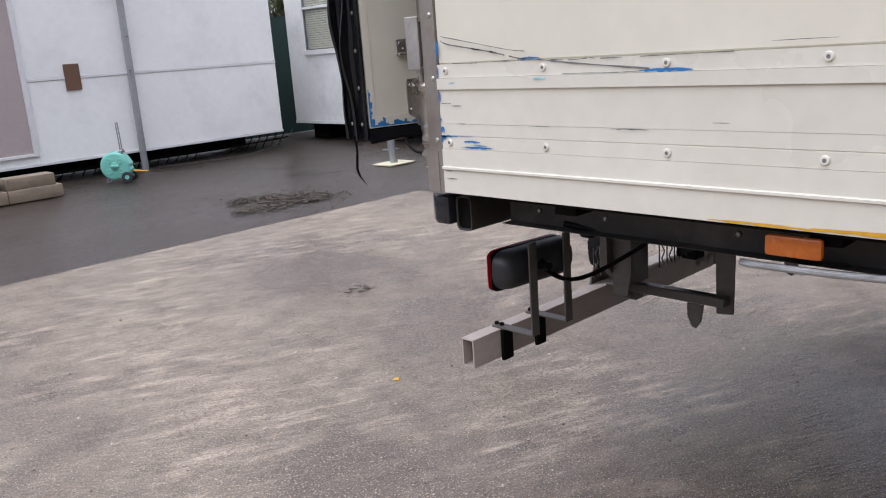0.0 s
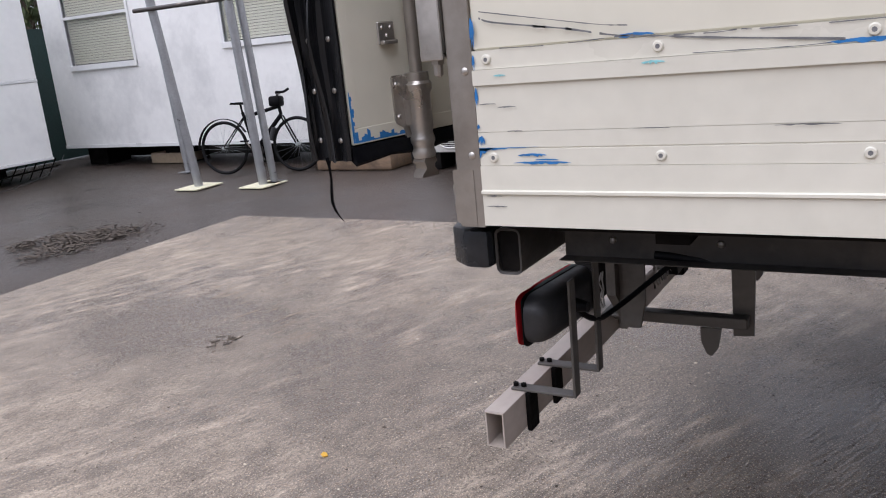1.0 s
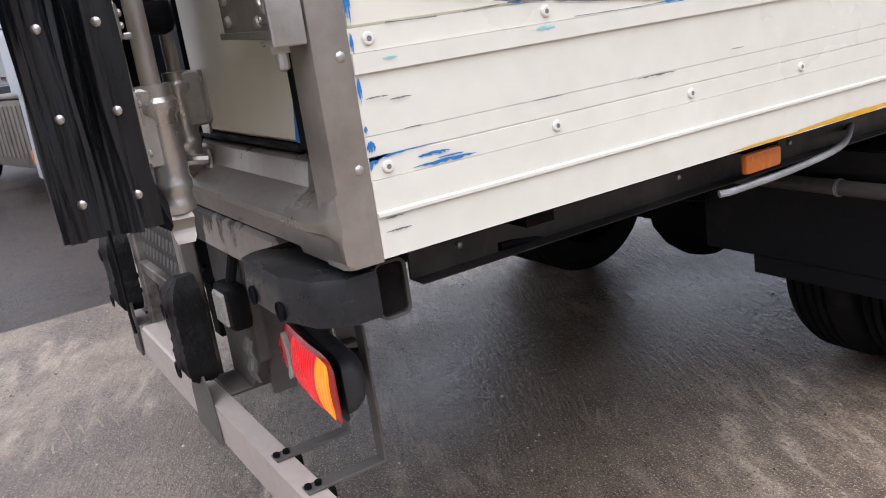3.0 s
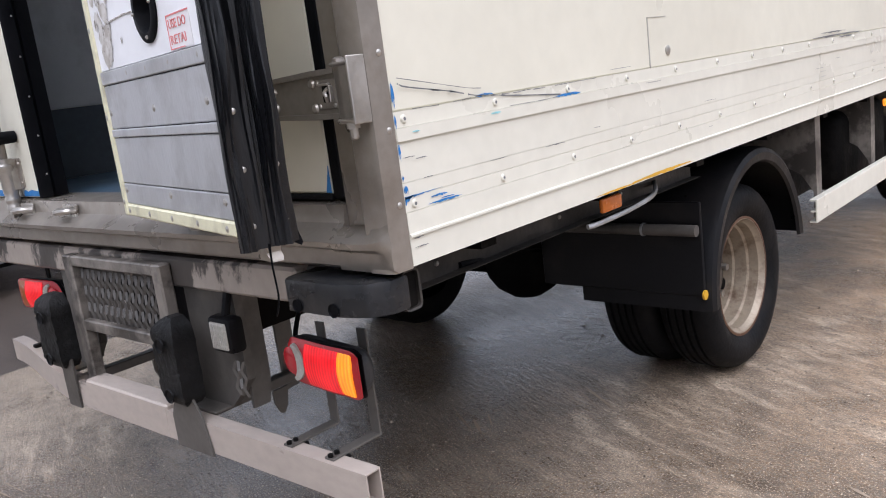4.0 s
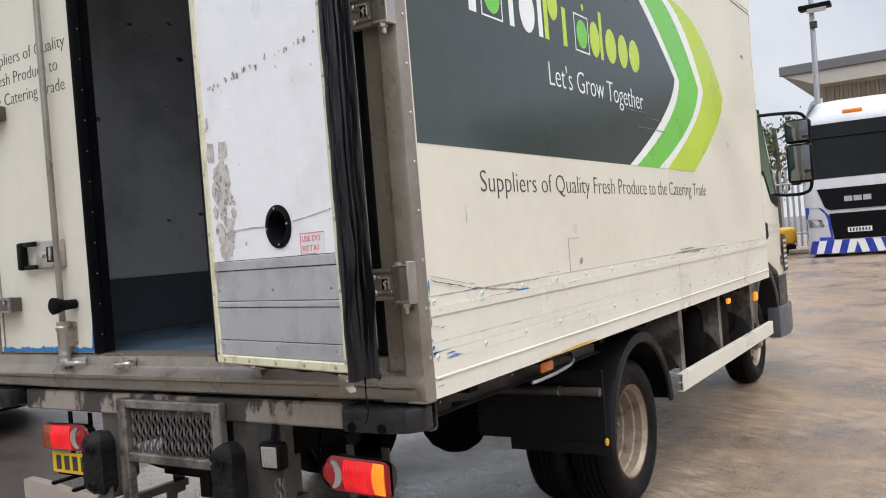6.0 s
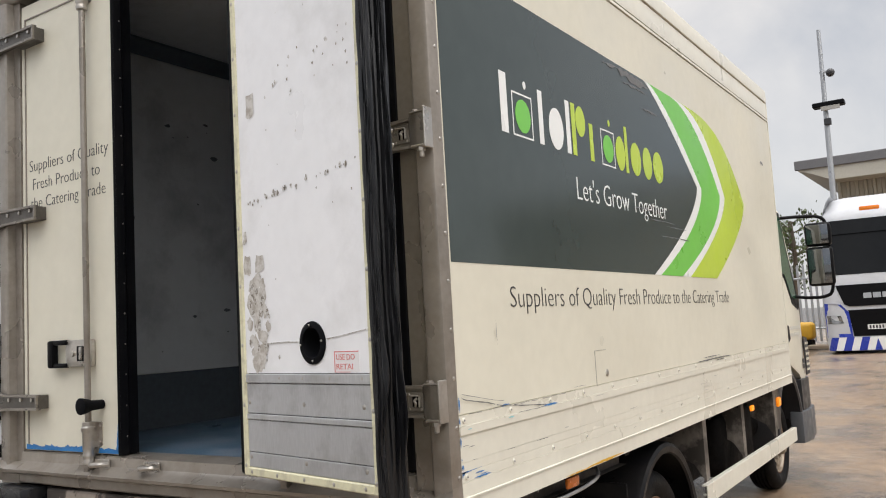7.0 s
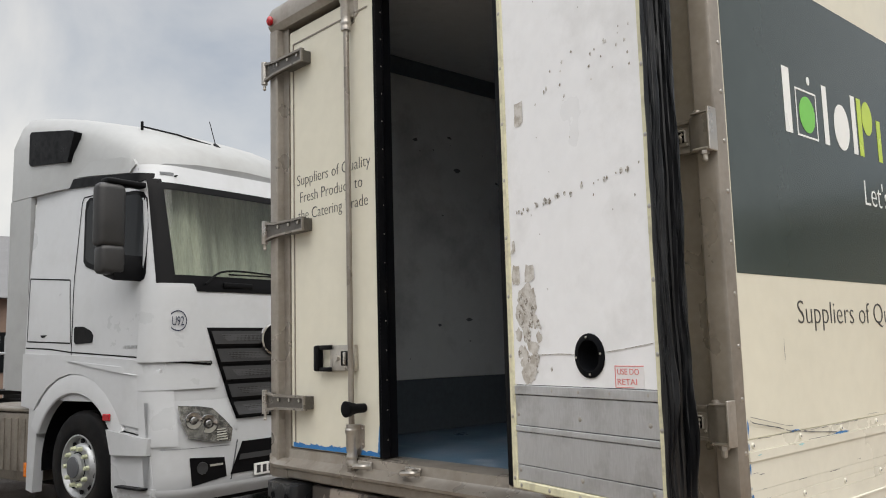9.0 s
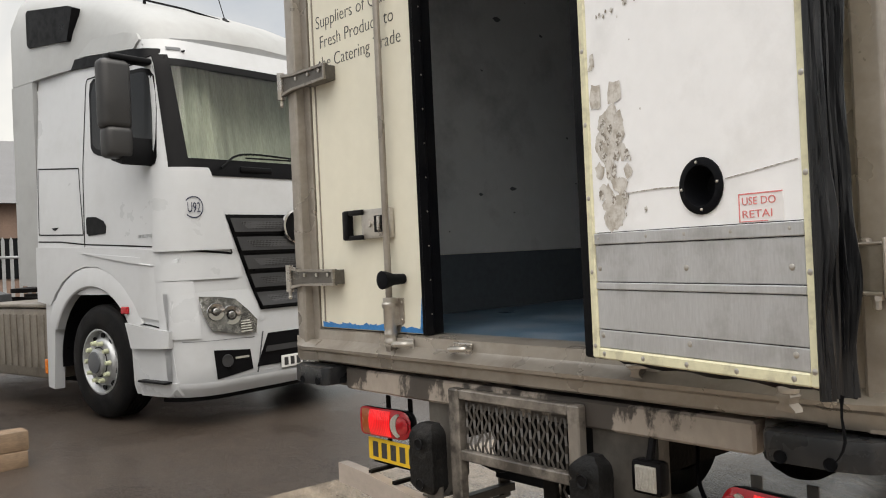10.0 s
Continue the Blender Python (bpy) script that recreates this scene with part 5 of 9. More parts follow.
for k, (points, w, gaps) in enumerate((
        (((0.038, 1.367), (0.16, 1.344), (0.258, 1.326), (0.305, 1.321)), 0.0022, 0.0),
        (((0.037, 1.356), (0.062, 1.347), (0.153, 1.332), (0.206, 1.323), (0.283, 1.307), (0.347, 1.301), (0.436, 1.291), (0.624, 1.274)), 0.0042, 0.05),
        (((0.14, 1.3335), (0.21, 1.3225)), 0.008, 0.15),
        (((0.032, 1.303), (0.157, 1.300), (0.282, 1.304), (0.314, 1.306)), 0.0022, 0.15),
        (((0.347, 1.301), (0.437, 1.298), (0.481, 1.300), (0.528, 1.298), (0.80, 1.300)), 0.0026, 0.2),
        (((0.408, 1.2695), (0.544, 1.2685), (0.605, 1.270)), 0.002, 0.1))):
    part("scratch", scratch_line(points, w, k + 5, gaps, -0.0066), M_SCRATCH, near_side, "long thin curved scratch")
for k in range(14):
    v0, z0 = rng.uniform(0.7, 4.8), rng.uniform(1.0, 1.32)
    bm = fresh()
    blot(bm, v0, v0 + rng.uniform(0.03, 0.12), z0, z0 + 0.0015, k + 90, u=-0.0105, ragged=0.6)
    part("scratch", bm, M_SCRATCH, near_side)
bm = fresh()
for k, (v0, v1, z0, z1) in enumerate(((0.95, 1.35, 0.979, 0.992), (0.75, 0.98, 0.979, 0.986))):
    blot(bm, v0, v1, z0, z1, k + 70, u=-0.0075, ragged=0.5)
part("yellow_scrape", bm, M_YELLOW, near_side)
# torn decal, with silvery wrinkles
for k, (v0, v1, z0, z1) in enumerate(((1.46, 2.08, 2.765, 2.826), (1.70, 2.06, 2.745, 2.765), (1.95, 2.20, 2.66, 2.675), (1.95, 2.35, 2.075, 2.085), (2.1, 2.6, 1.995, 2.006), (2.2, 2.55, 2.055, 2.062), (1.75, 2.0, 2.12, 2.13))):
    bm = fresh()
    blot(bm, v0, v1, z0, z1, k + 80, u=-0.003, ragged=0.8)
    part("torn_vinyl", bm, M_SCRATCH, near_side, "torn and creased edge of the vinyl")
bm = fresh()
blot(bm, 4.62, 4.72, 2.71, 2.76, 99, u=-0.0015, ragged=0.7)
part("torn_vinyl", bm, M_SCRATCH, near_side)
# blue foot of the doors
bm = fresh()
r = random.Random(7)
for k in range(14):
    u0 = 1.71 + 0.05 * k
    rows = [(u0, 1.126), (u0 + 0.05, 1.126), (u0 + 0.05, 1.142 + 0.014 * r.random()), (u0 + 0.02, 1.140 + 0.018 * r.random()), (u0, 1.140 + 0.014 * r.random())]
    bm.faces.new([bm.verts.new((u, -0.0030, z)) for u, z in rows])
for k in range(4):
    bm.faces.new([bm.verts.new((u, -0.0030, z)) for u, z in ((1.706, 1.14 + 0.03 * k), (1.73 - 0.004 * k, 1.14 + 0.03 * k), (1.722 - 0.003 * k, 1.172 + 0.03 * k), (1.706, 1.172 + 0.03 * k))])
part("blue_edge", bm, M_BLUE, left_door, "old blue paint along the foot of the door")
bm = fresh()
for k in range(18):
    s0 = 0.700 - 0.0085 * k
    top = 0.014 + 0.030 * r.random() ** 2 * (1 - k / 22)
    bm.faces.new([bm.verts.new((s, -LT - 0.0030, z)) for s, z in ((s0 - 0.0085, LZ0 + 0.011), (s0, LZ0 + 0.011), (s0, LZ0 + top), (s0 - 0.0085, LZ0 + top * r.uniform(0.8, 1.1)))])
for k in range(12):
    z0 = LZ0 + 0.012 + 0.0085 * k
    w = (0.006 + 0.016 * r.random()) * (1 - k / 16)
    bm.faces.new([bm.verts.new((s, -LT - 0.0034, z)) for s, z in ((0.7065 - w, z0), (0.7065, z0), (0.7065, z0 + 0.0085), (0.7065 - w * r.uniform(0.7, 1.0), z0 + 0.0085))])
part("blue_edge", bm, M_BLUE, folded)
bm = fresh()
for k in range(3):
    bm.faces.new([bm.verts.new((u, -0.0066, z)) for u, z in ((0.207, 1.137 + 0.02 * k), (0.226 - 0.006 * k, 1.137 + 0.02 * k), (0.220 - 0.005 * k, 1.158 + 0.02 * k), (0.207, 1.158 + 0.02 * k))])
part("blue_edge", bm, M_BLUE, inner_leaf)
# dirt on the white lining
M_GRIME = material("grey_grime", (0.62, 0.60, 0.57), 0.6, 0, 0.1, 18, 60, 0.1, (0.20, 0.17, 0.135), 1.0, 75, edge=(0.46, 0.55))
M_GRIMEL = material("pale_grime", (0.60, 0.575, 0.54), 0.5, 0, 0.08, 18, 60, 0.1, (0.36, 0.32, 0.27), 0.9, 30, edge=(0.44, 0.58))
bm, bm2 = fresh(), fresh()
r = random.Random(21)


def smear(b, s, z, size, lift):
    n = 11
    a0 = r.random() * 6
    pts = [(s + size * (0.55 + 0.55 * r.random()) * math.cos(a0 + 6.283 * k / n) * 0.8, z + size * (0.55 + 0.6 * r.random()) * math.sin(a0 + 6.283 * k / n)) for k in range(n)]
    b.faces.new([b.verts.new((x, lift, zz)) for x, zz in pts])


for k in range(46):
    f = r.random()
    wide = 0.062 * math.sin(math.pi * (0.10 + 0.80 * f)) ** 0.7
    smear(bm2, 0.115 + r.uniform(-1, 1) * wide, 1.490 + 0.285 * f, r.uniform(0.020, 0.040), -0.0004 + 0.00002 * k)
for k in range(30):
    f = r.random()
    smear(bm, 0.115 + r.gauss(0, 0.036), 1.50 + 0.26 * f, r.uniform(0.004, 0.017), 0.0006 + 0.00003 * k)
for s0, s1, z0, z1 in ((0.034, 0.078, 1.795, 1.865), (0.105, 0.158, 1.800, 1.862), (0.080, 0.128, 2.335, 2.415), (0.036, 0.060, 1.900, 1.945)):
    edge = [(s0 + (s1 - s0) * a + r.gauss(0, 0.004), z0 + (z1 - z0) * b + r.gauss(0, 0.004)) for a, b in ((0, 0), (0.3, 0.05), (0.7, -0.05), (1, 0.1), (1.0, 0.6), (0.9, 1), (0.5, 0.94), (0.1, 1), (0.05, 0.5))]
    bm2.faces.new([bm2.verts.new((x, 0.0007, z)) for x, z in edge])
for k in range(34):
    f = r.random()
    smear(bm, 0.05 + 0.62 * f, 2.035 + 0.05 * f + r.gauss(0, 0.005), r.uniform(0.003, 0.012), 0.0008)
for k in range(24):
    smear(bm, r.uniform(0.2, 0.66), 2.45 + r.gauss(0, 0.045), r.uniform(0.002, 0.008), 0.0008)
for k in range(20):
    smear(bm, r.uniform(0.05, 0.66), r.uniform(1.5, 3.1), r.uniform(0.002, 0.005), 0.0008)
tube(bm, [(0.15, 0.0005, 1.562), (0.28, 0.0005, 1.565), (0.35, 0.0005, 1.562)], 0.0016, 4)
tube(bm, [(0.49, 0.0005, 1.568), (0.60, 0.0005, 1.58), (0.68, 0.0005, 1.59)], 0.0012, 4)
tagged(part("grime", bm, M_GRIME, lining), kind="stuff")
tagged(part("grime", bm2, M_GRIMEL, lining), kind="stuff")
# scuffs on the far wall inside
bm = fresh()
for k in range(22):
    y0, z0, w = -r.uniform(0.15, 2.4), r.uniform(1.5, 2.9), r.uniform(0.006, 0.03)
    bm.faces.new([bm.verts.new((WID - 0.0862, y0 + w * math.cos(a) * r.uniform(0.5, 1.2), z0 + 0.6 * w * math.sin(a) * r.uniform(0.4, 1.2))) for a in (0, 1, 2, 3, 4, 5)])
tagged(part("scuff", bm, M_LGREY, lorry), kind="stuff")

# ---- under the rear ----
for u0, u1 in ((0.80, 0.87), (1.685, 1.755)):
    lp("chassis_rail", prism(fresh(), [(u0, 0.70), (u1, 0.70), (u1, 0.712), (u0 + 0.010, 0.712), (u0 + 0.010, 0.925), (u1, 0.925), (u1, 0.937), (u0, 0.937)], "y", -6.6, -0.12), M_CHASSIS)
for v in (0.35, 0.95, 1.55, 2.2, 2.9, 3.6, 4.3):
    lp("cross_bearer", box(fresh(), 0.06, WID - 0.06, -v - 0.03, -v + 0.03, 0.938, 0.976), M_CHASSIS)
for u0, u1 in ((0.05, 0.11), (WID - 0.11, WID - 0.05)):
    # added black strip stands for the shadow gap above the edge channel
    lp("edge_gap_strip", box(fresh(), u0, u1, -LEN + 0.02, -0.122, 0.958, 0.974, 0.004), M_CHASSIS)
    inner = u0 + 0.035 if u0 < 1 else u0 - 0.020
    bm = prism(fresh(), [(inner, 0.890), (inner + 0.045, 0.890), (inner + 0.045, 0.957), (inner, 0.957), (inner, 0.950), (inner + 0.038, 0.950), (inner + 0.038, 0.891), (inner, 0.891)] if u0 < 1 else [(inner, 0.890), (inner + 0.045, 0.890), (inner + 0.045, 0.957), (inner, 0.957)], "y", -1.60, -0.122)
    lp("edge_channel", bm, M_UNDER, "dark steel edge channel below the side planks")
    for v in (0.22, 0.42, 0.75, 1.1):
        lp("bolt", ball(fresh(), (inner + (0.037 if u0 < 1 else 0.046), -v, 0.925), 0.007, 8), M_BRIGHT)
lp("rear_beam", box(fresh(), 0.36, 2.22, -0.09, 0.018, 0.872, 0.960, 0.008), M_DIRTY, "rear cross beam caked in road dirt")
# added dark board, standing for the shade under the box floor
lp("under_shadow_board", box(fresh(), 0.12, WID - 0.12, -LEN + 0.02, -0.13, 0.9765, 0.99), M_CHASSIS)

# tail-lift frame with expanded metal
lift_frame = lp("lift_frame", box(fresh(), 0.912, 0.958, 0.020, 0.060, 0.432, 0.945, 0.005), M_MIDSTEEL, "steel tail frame with expanded metal grille")
for b in (box(fresh(), 1.462, 1.515, 0.020, 0.060, 0.432, 0.945, 0.005), box(fresh(), 0.959, 1.461, 0.020, 0.058, 0.910, 0.944, 0.004), box(fresh(), 0.959, 1.461, 0.020, 0.058, 0.694, 0.730, 0.004)):
    part("frame_bar", b, M_MIDSTEEL, lift_frame)
part("frame_skirt", box(fresh(), 0.959, 1.461, 0.022, 0.097, 0.430, 0.536, 0.006), M_BARE, lift_frame)


def expanded_metal(u0, u1, z0, z1, y, pitch_u, pitch_z):
    bm = fresh()
    nu, nz = int((u1 - u0) / pitch_u), int((z1 - z0) / pitch_z)
    for i in range(nu + 1):
        pts = []
        for j in range(nz * 2 + 1):
            pts.append((u0 + pitch_u * i + (pitch_u * 0.40 if (i + j) % 2 else 0.0), y + (0.006 if j % 2 else 0), z0 + pitch_z * 0.5 * j))
        for a, b in zip(pts, pts[1:]):
            a, b = Vector(a), Vector(b)
            w = Vector((0.0028, 0.003, 0))
            vs = [bm.verts.new(p) for p in (a - w, a + w, b + w, b - w)]
            bm.faces.new(vs)
            w2 = Vector((0.0, -0.006, 0))
            vs = [bm.verts.new(p) for p in (a + w, a + w + w2, b + w + w2, b + w)]
            bm.faces.new(vs)
    return bm


part("expanded_metal", expanded_metal(0.962, 1.455, 0.728, 0.912, 0.034, 0.0190, 0.056), M_MESHMETAL, lift_frame)
# added black sheet, standing for the shade behind the grille
part("dark_gap_sheet", box(fresh(), 0.96, 1.46, -0.12, -0.11, 0.60, 0.935), M_BLACK, lift_frame)
part("lower_mesh", expanded_metal(0.93, 1.10, 0.56, 0.69, -0.06, 0.024, 0.05), M_DIRTY, lift_frame)
part("lower_mesh_frame", box(fresh(), 1.105, 1.165, -0.10, -0.04, 0.55, 0.70, 0.004), M_CHASSIS, lift_frame)
bm = tube(fresh(), smooth_path([(1.46, -0.05, 0.66), (1.36, -0.04, 0.655), (1.28, -0.05, 0.69), (1.20, -0.06, 0.73)]), 0.008, 8)
part("cable", bm, M_BLACK, lift_frame)
for u0, u1 in ((0.672, 0.911), (1.516, 1.70)):
    plate_ = lp("support_plate", prism(fresh(), [(u0, 0.872), (u1, 0.872), (u1, 0.5225), (u0 + 0.10, 0.5225), (u0 + 0.06, 0.56), (u0, 0.62)], "y", -0.03, -0.005), M_DULLSTEEL)
    part("plate_flange", box(fresh(), u0 + 0.10, u1 - 0.002, -0.0045, 0.050, 0.5225, 0.5305, 0.002), M_DULLSTEEL, plate_)
for u0, u1 in ((0.785, 0.902), (1.53, 1.668)):
    bm = fresh()
    chewed = random.Random(int(u0 * 100))
    rings = []
    for k in range(27):
        z = 0.560 + 0.254 * k / 26
        end = 0.030 * max(0, 1 - k / 4) ** 2 + 0.036 * max(0, 1 - (26 - k) / 5) ** 2
        left, right = u0 + end + chewed.uniform(0, 0.004), u1 - end - chewed.uniform(0, 0.006) * (2.4 if k in (6, 7, 15, 19) else 1)
        face = 0.128 - end * 0.8
        mid = [(left + (right - left) * j / 5, face + chewed.uniform(-0.003, 0.002), z) for j in range(6)]
        rings.append([(left, 0.060, z), (left, face - 0.012, z)] + mid + [(right, face - 0.012, z), (right, 0.060, z)])
    loft(bm, rings)
    buf = lp("dock_buffer", bm, M_RUBBER, "chewed black rubber dock buffer")
    for z in (0.60, 0.745):
        part("bolt_hole", lathe(fresh(), [(0, 0.022), (0.004, 0.020), (-0.002, 0.012)], ((u0 + u1) / 2, 0.136, z), (0, 1, 0), 14), M_PLASTIC, buf)
# moulded corner bumpers under the sill
for u0, u1 in ((0.008, 0.305), (2.25, WID - 0.008)):
    bm = fresh()
    s = 1 if u0 < 1 else -1
    e0, e1 = (u0, u1) if s > 0 else (u1, u0)
    outline = [(e0, -0.010), (e0, 0.040), (e0 + s * 0.035, 0.085), (e0 + s * 0.11, 0.105), (e1 - s * 0.02, 0.105), (e1, 0.08), (e1, -0.01)]
    prism(bm, outline, "z", 0.888, 0.964)
    bmesh.ops.bevel(bm, geom=list(bm.edges), offset=0.010, segments=2, affect="EDGES", profile=0.6)
    bump = lp("corner_bumper", bm, M_BUMPER, "moulded dark grey plastic corner bumper")
    bm = fresh()
    tray = []
    for inset in (0.0, 0.005):
        y0, y1, z0, z1, r = -0.068 + inset, -0.013 - inset, 0.872 + inset, 0.964 - inset, 0.014 - inset
        loop = []
        for cy_, cz_, a0 in ((y1 - r, z1 - r, 0), (y0 + r, z1 - r, 90), (y0 + r, z0 + r, 180), (y1 - r, z0 + r, 270)):
            loop += [(cy_ + r * math.cos(radians(a0 + a)), cz_ + r * math.sin(radians(a0 + a))) for a in (0, 30, 60, 90)]
        tray.append(loop)
    rings = [[(e0 + s * du, y, z) for y, z in tray[w]] for du, w in ((0.34, 1), (0.026, 1), (0.024, 0), (0.34, 0))]
    loft(bm, rings)
    beam_end = lp("beam_end", bm, M_UNDER, "open end of a steel box section")
    part("beam_inside", box(fresh(), *sorted((e0 + s * 0.034, e0 + s * 0.040)), -0.062, -0.019, 0.878, 0.958), M_CHASSIS, beam_end)
    for u in (e0 + s * 0.12, e0 + s * 0.24):
        part("bumper_hole", lathe(fresh(), [(0, 0.016), (0.003, 0.016), (-0.004, 0.010)], (u, 0.1055, 0.905), (0, 1, 0), 14), M_BLACK, bump)

# underrun bar: a hollow square section open at its ends, its left half knocked forward
BAR = (0.048, 0.095, 0.434, 0.520)


def bar_shift(u):
    return -0.13 * ease((u - 1.50) / 0.95)


def hollow(u, inset):
    y0, y1, z0, z1 = BAR
    d = bar_shift(u)
    return ((y0 + d + inset, z0 + inset), (y1 + d - inset, z0 + inset), (y1 + d - inset, z1 - inset), (y0 + d + inset, z1 - inset))


bm = fresh()
stations = [(0.30, 0.005), (0.130, 0.005), (0.124, 0.0045), (0.124, 0.001), (0.126, 0.0)] + [(u, 0.0) for u in (0.50, 1.0, 1.5, 1.6, 1.7, 1.8, 1.9, 2.0, 2.1, 2.2, 2.3, 2.385)] + [(2.389, 0.001), (2.389, 0.0045), (2.38, 0.005), (2.25, 0.005)]
rows = [[bm.verts.new((u, y, z)) for y, z in hollow(u, i)] for u, i in stations]
for a, b in zip(rows, rows[1:]):
    for i in range(4):
        bm.faces.new((a[i], a[(i + 1) % 4], b[(i + 1) % 4], b[i]))
bm.faces.new(rows[0][::-1])
bm.faces.new(rows[-1])
underrun = lp("underrun_bar", bm, M_BARE, "hollow square steel underrun bar, scuffed")
lp("gusset_plate", prism(fresh(), [(0.735, 0.428), (0.911, 0.428), (0.911, 0.5215), (0.872, 0.600), (0.80, 0.600), (0.760, 0.540)], "y", 0.0965, 0.1035), M_DULLSTEEL)
lp("gusset_plate", prism(fresh(), [(1.516, 0.428), (1.600, 0.428), (1.600, 0.560), (1.516, 0.60)], "y", 0.0965, 0.1035), M_DULLSTEEL)
for u0 in (0.702, 1.69):
    lp("bar_hanger", prism(fresh(), [(-0.10, 0.90), (-0.031, 0.90), (-0.031, 0.5225), (-0.085, 0.5225), (-0.10, 0.60)], "x", u0, u0 + 0.012), M_DULLSTEEL)
for u0 in (0.905, 1.62):
    lp("carrier_plate", prism(fresh(), [(-0.275, 0.935), (-0.350, 0.935), (-0.340, 0.450), (-0.285, 0.445)], "x", u0, u0 + 0.010), M_DULLSTEEL)
    lp("carrier_bar", box(fresh(), u0 - 0.040, u0 - 0.001, -0.330, 0.047, 0.480, 0.512, 0.003), M_DULLSTEEL)
    lp("carrier_hook", prism(fresh(), [(-0.205, 0.479), (-0.262, 0.479), (-0.252, 0.420), (-0.236, 0.398), (-0.222, 0.402), (-0.206, 0.440)], "x", u0 - 0.045, u0 - 0.036), M_DULLSTEEL)
bm = tube(fresh(), smooth_path([(0.30, -0.05, 0.72), (0.40, -0.07, 0.655), (0.52, -0.08, 0.64), (0.64, -0.16, 0.70), (0.72, -0.28, 0.80), (0.8, -0.4, 0.86)]), 0.007, 8)
lp("wiring", bm, M_BLACK, "black rubber wiring loom")
bm = tube(fresh(), smooth_path([(0.12, -0.30, 0.90), (0.14, -0.50, 0.885), (0.16, -0.75, 0.90)]), 0.008, 8)
lp("wiring", bm, M_BLACK)
# number plate, its characters as plain bars
plate = lp("number_plate", box(fresh(), 1.80, 2.215, -0.086, -0.080, 0.556, 0.652, 0.002), M_YPLATE, "yellow rear number plate, partly hidden")
for k in range(6):
    part("plate_bar", box(fresh(), 1.835 + 0.062 * k, 1.872 + 0.062 * k, -0.080, -0.0785, 0.572, 0.637), M_TEXT, plate)
lp("plate_bracket", box(fresh(), 1.82, 2.19, -0.098, -0.087, 0.545, 0.64, 0.002), M_CHASSIS)
for u in (1.90, 2.12):
    lp("plate_strut", box(fresh(), u - 0.012, u + 0.012, -0.15, 0.02 + bar_shift(u) + 0.06, 0.5205, 0.534, 0.002), M_CHASSIS)


def tail_lamp(u_out, s, z, y, amber):
    """A long rear lamp; s: +1 when the lamp runs from its outer end towards greater x."""
    length = 0.308

    def shell_of(a, b, y0, y1, grow, soft=0.012):
        bm = fresh()
        n = 28
        rings = []
        for k in range(n + 1):
            f = a + (b - a) * k / n
            u = u_out + s * f
            inner = math.sqrt(max(0.02, 1 - (1 - min(1, max(0.003, length - f) / 0.055)) ** 2))
            outer = 0.72 + 0.28 * math.sqrt(max(0, 1 - (1 - min(1, max(0.0, f) / 0.034)) ** 2))
            half = 0.059 * min(inner, outer) + grow
            front = y1 - 0.016 * max(0, 1 - f / 0.14) ** 2 - 0.014 * max(0, 1 - (length - f) / 0.05) ** 2
            edge = max(front - soft, y0 + 0.001)
            front = max(front, edge + 0.001)
            ring = [(u, y0, z - half + 0.002), (u, edge, z - half)]
            for j in range(7):
                q = -1 + 2 * j / 6
                ring.append((u, front - (front - edge) * 0.7 * q * q, z + (half - 0.006) * q))
            ring += [(u, edge, z + half), (u, y0, z + half - 0.002)]
            rings.append(ring)
        loft(bm, rings)
        return bm

    lamp = lp("tail_lamp", shell_of(0.002, length, y - 0.017, y - 0.004, 0.002, 0.004), M_PLASTIC, "long rear lamp cluster, red and amber, lit")
    bm = fresh()
    rings = []
    for depth, grow, ends_ in ((0.0175, 0.0, 0.004), (0.040, -0.002, 0.010), (0.056, -0.010, 0.018), (0.066, -0.022, 0.034), (0.068, -0.034, 0.055)):
        loop = []
        half, r_ = 0.057 + grow, min(0.040, 0.057 + grow)
        for cu, cz_, a0 in ((length - ends_ - r_, z + half - r_, 0), (ends_ + r_, z + half - r_, 90), (ends_ + r_, z - half + r_, 180), (length - ends_ - r_, z - half + r_, 270)):
            loop += [(u_out + s * (cu + r_ * math.cos(radians(a0 + a))), y - depth, cz_ + r_ * math.sin(radians(a0 + a))) for a in (0, 22, 45, 68, 90)]
        rings.append(loop)
    part("lamp_back", loft(bm, rings), M_HOUSING, lamp, "dark dusty rounded lamp back")
    part("lens", shell_of(0.001, length - 0.001, y - 0.0035, y + 0.016, 0.001, 0.014), M_REDOFF, lamp, "dark red lens surround")
    part("lens", shell_of(0.020, 0.068, y + 0.002, y + 0.0195, -0.007, 0.012), amber, lamp, "amber indicator lens")
    part("lens", shell_of(0.069, 0.200, y + 0.002, y + 0.0195, -0.006, 0.012), M_RED, lamp, "lit red lens")
    # pale crescent and the round lens that it hugs
    bm = fresh()
    pts = []
    for k in range(15):
        a = -1.30 + 2.6 * k / 14
        pts.append((u_out + s * (0.262 - 0.058 * math.cos(a)), z + 0.050 * math.sin(a)))
    for k in range(15):
        a = 1.2 - 2.4 * k / 14
        pts.append((u_out + s * (0.266 - 0.030 * math.cos(a)), z + 0.044 * math.sin(a)))
    prism(bm, pts, "y", y + 0.004, y + 0.0180)
    part("lens", bm, M_CLEAR, lamp, "clear reversing lens")
    bm = lathe(fresh(), [(-0.008, 0.036), (0.0, 0.036), (0.004, 0.030), (0.006, 0.012), (0.0062, 0.001)], (u_out + s * 0.267, y + 0.0125, z), (0, 1, 0), 24)
    part("lens", bm, M_REDOFF, lamp)
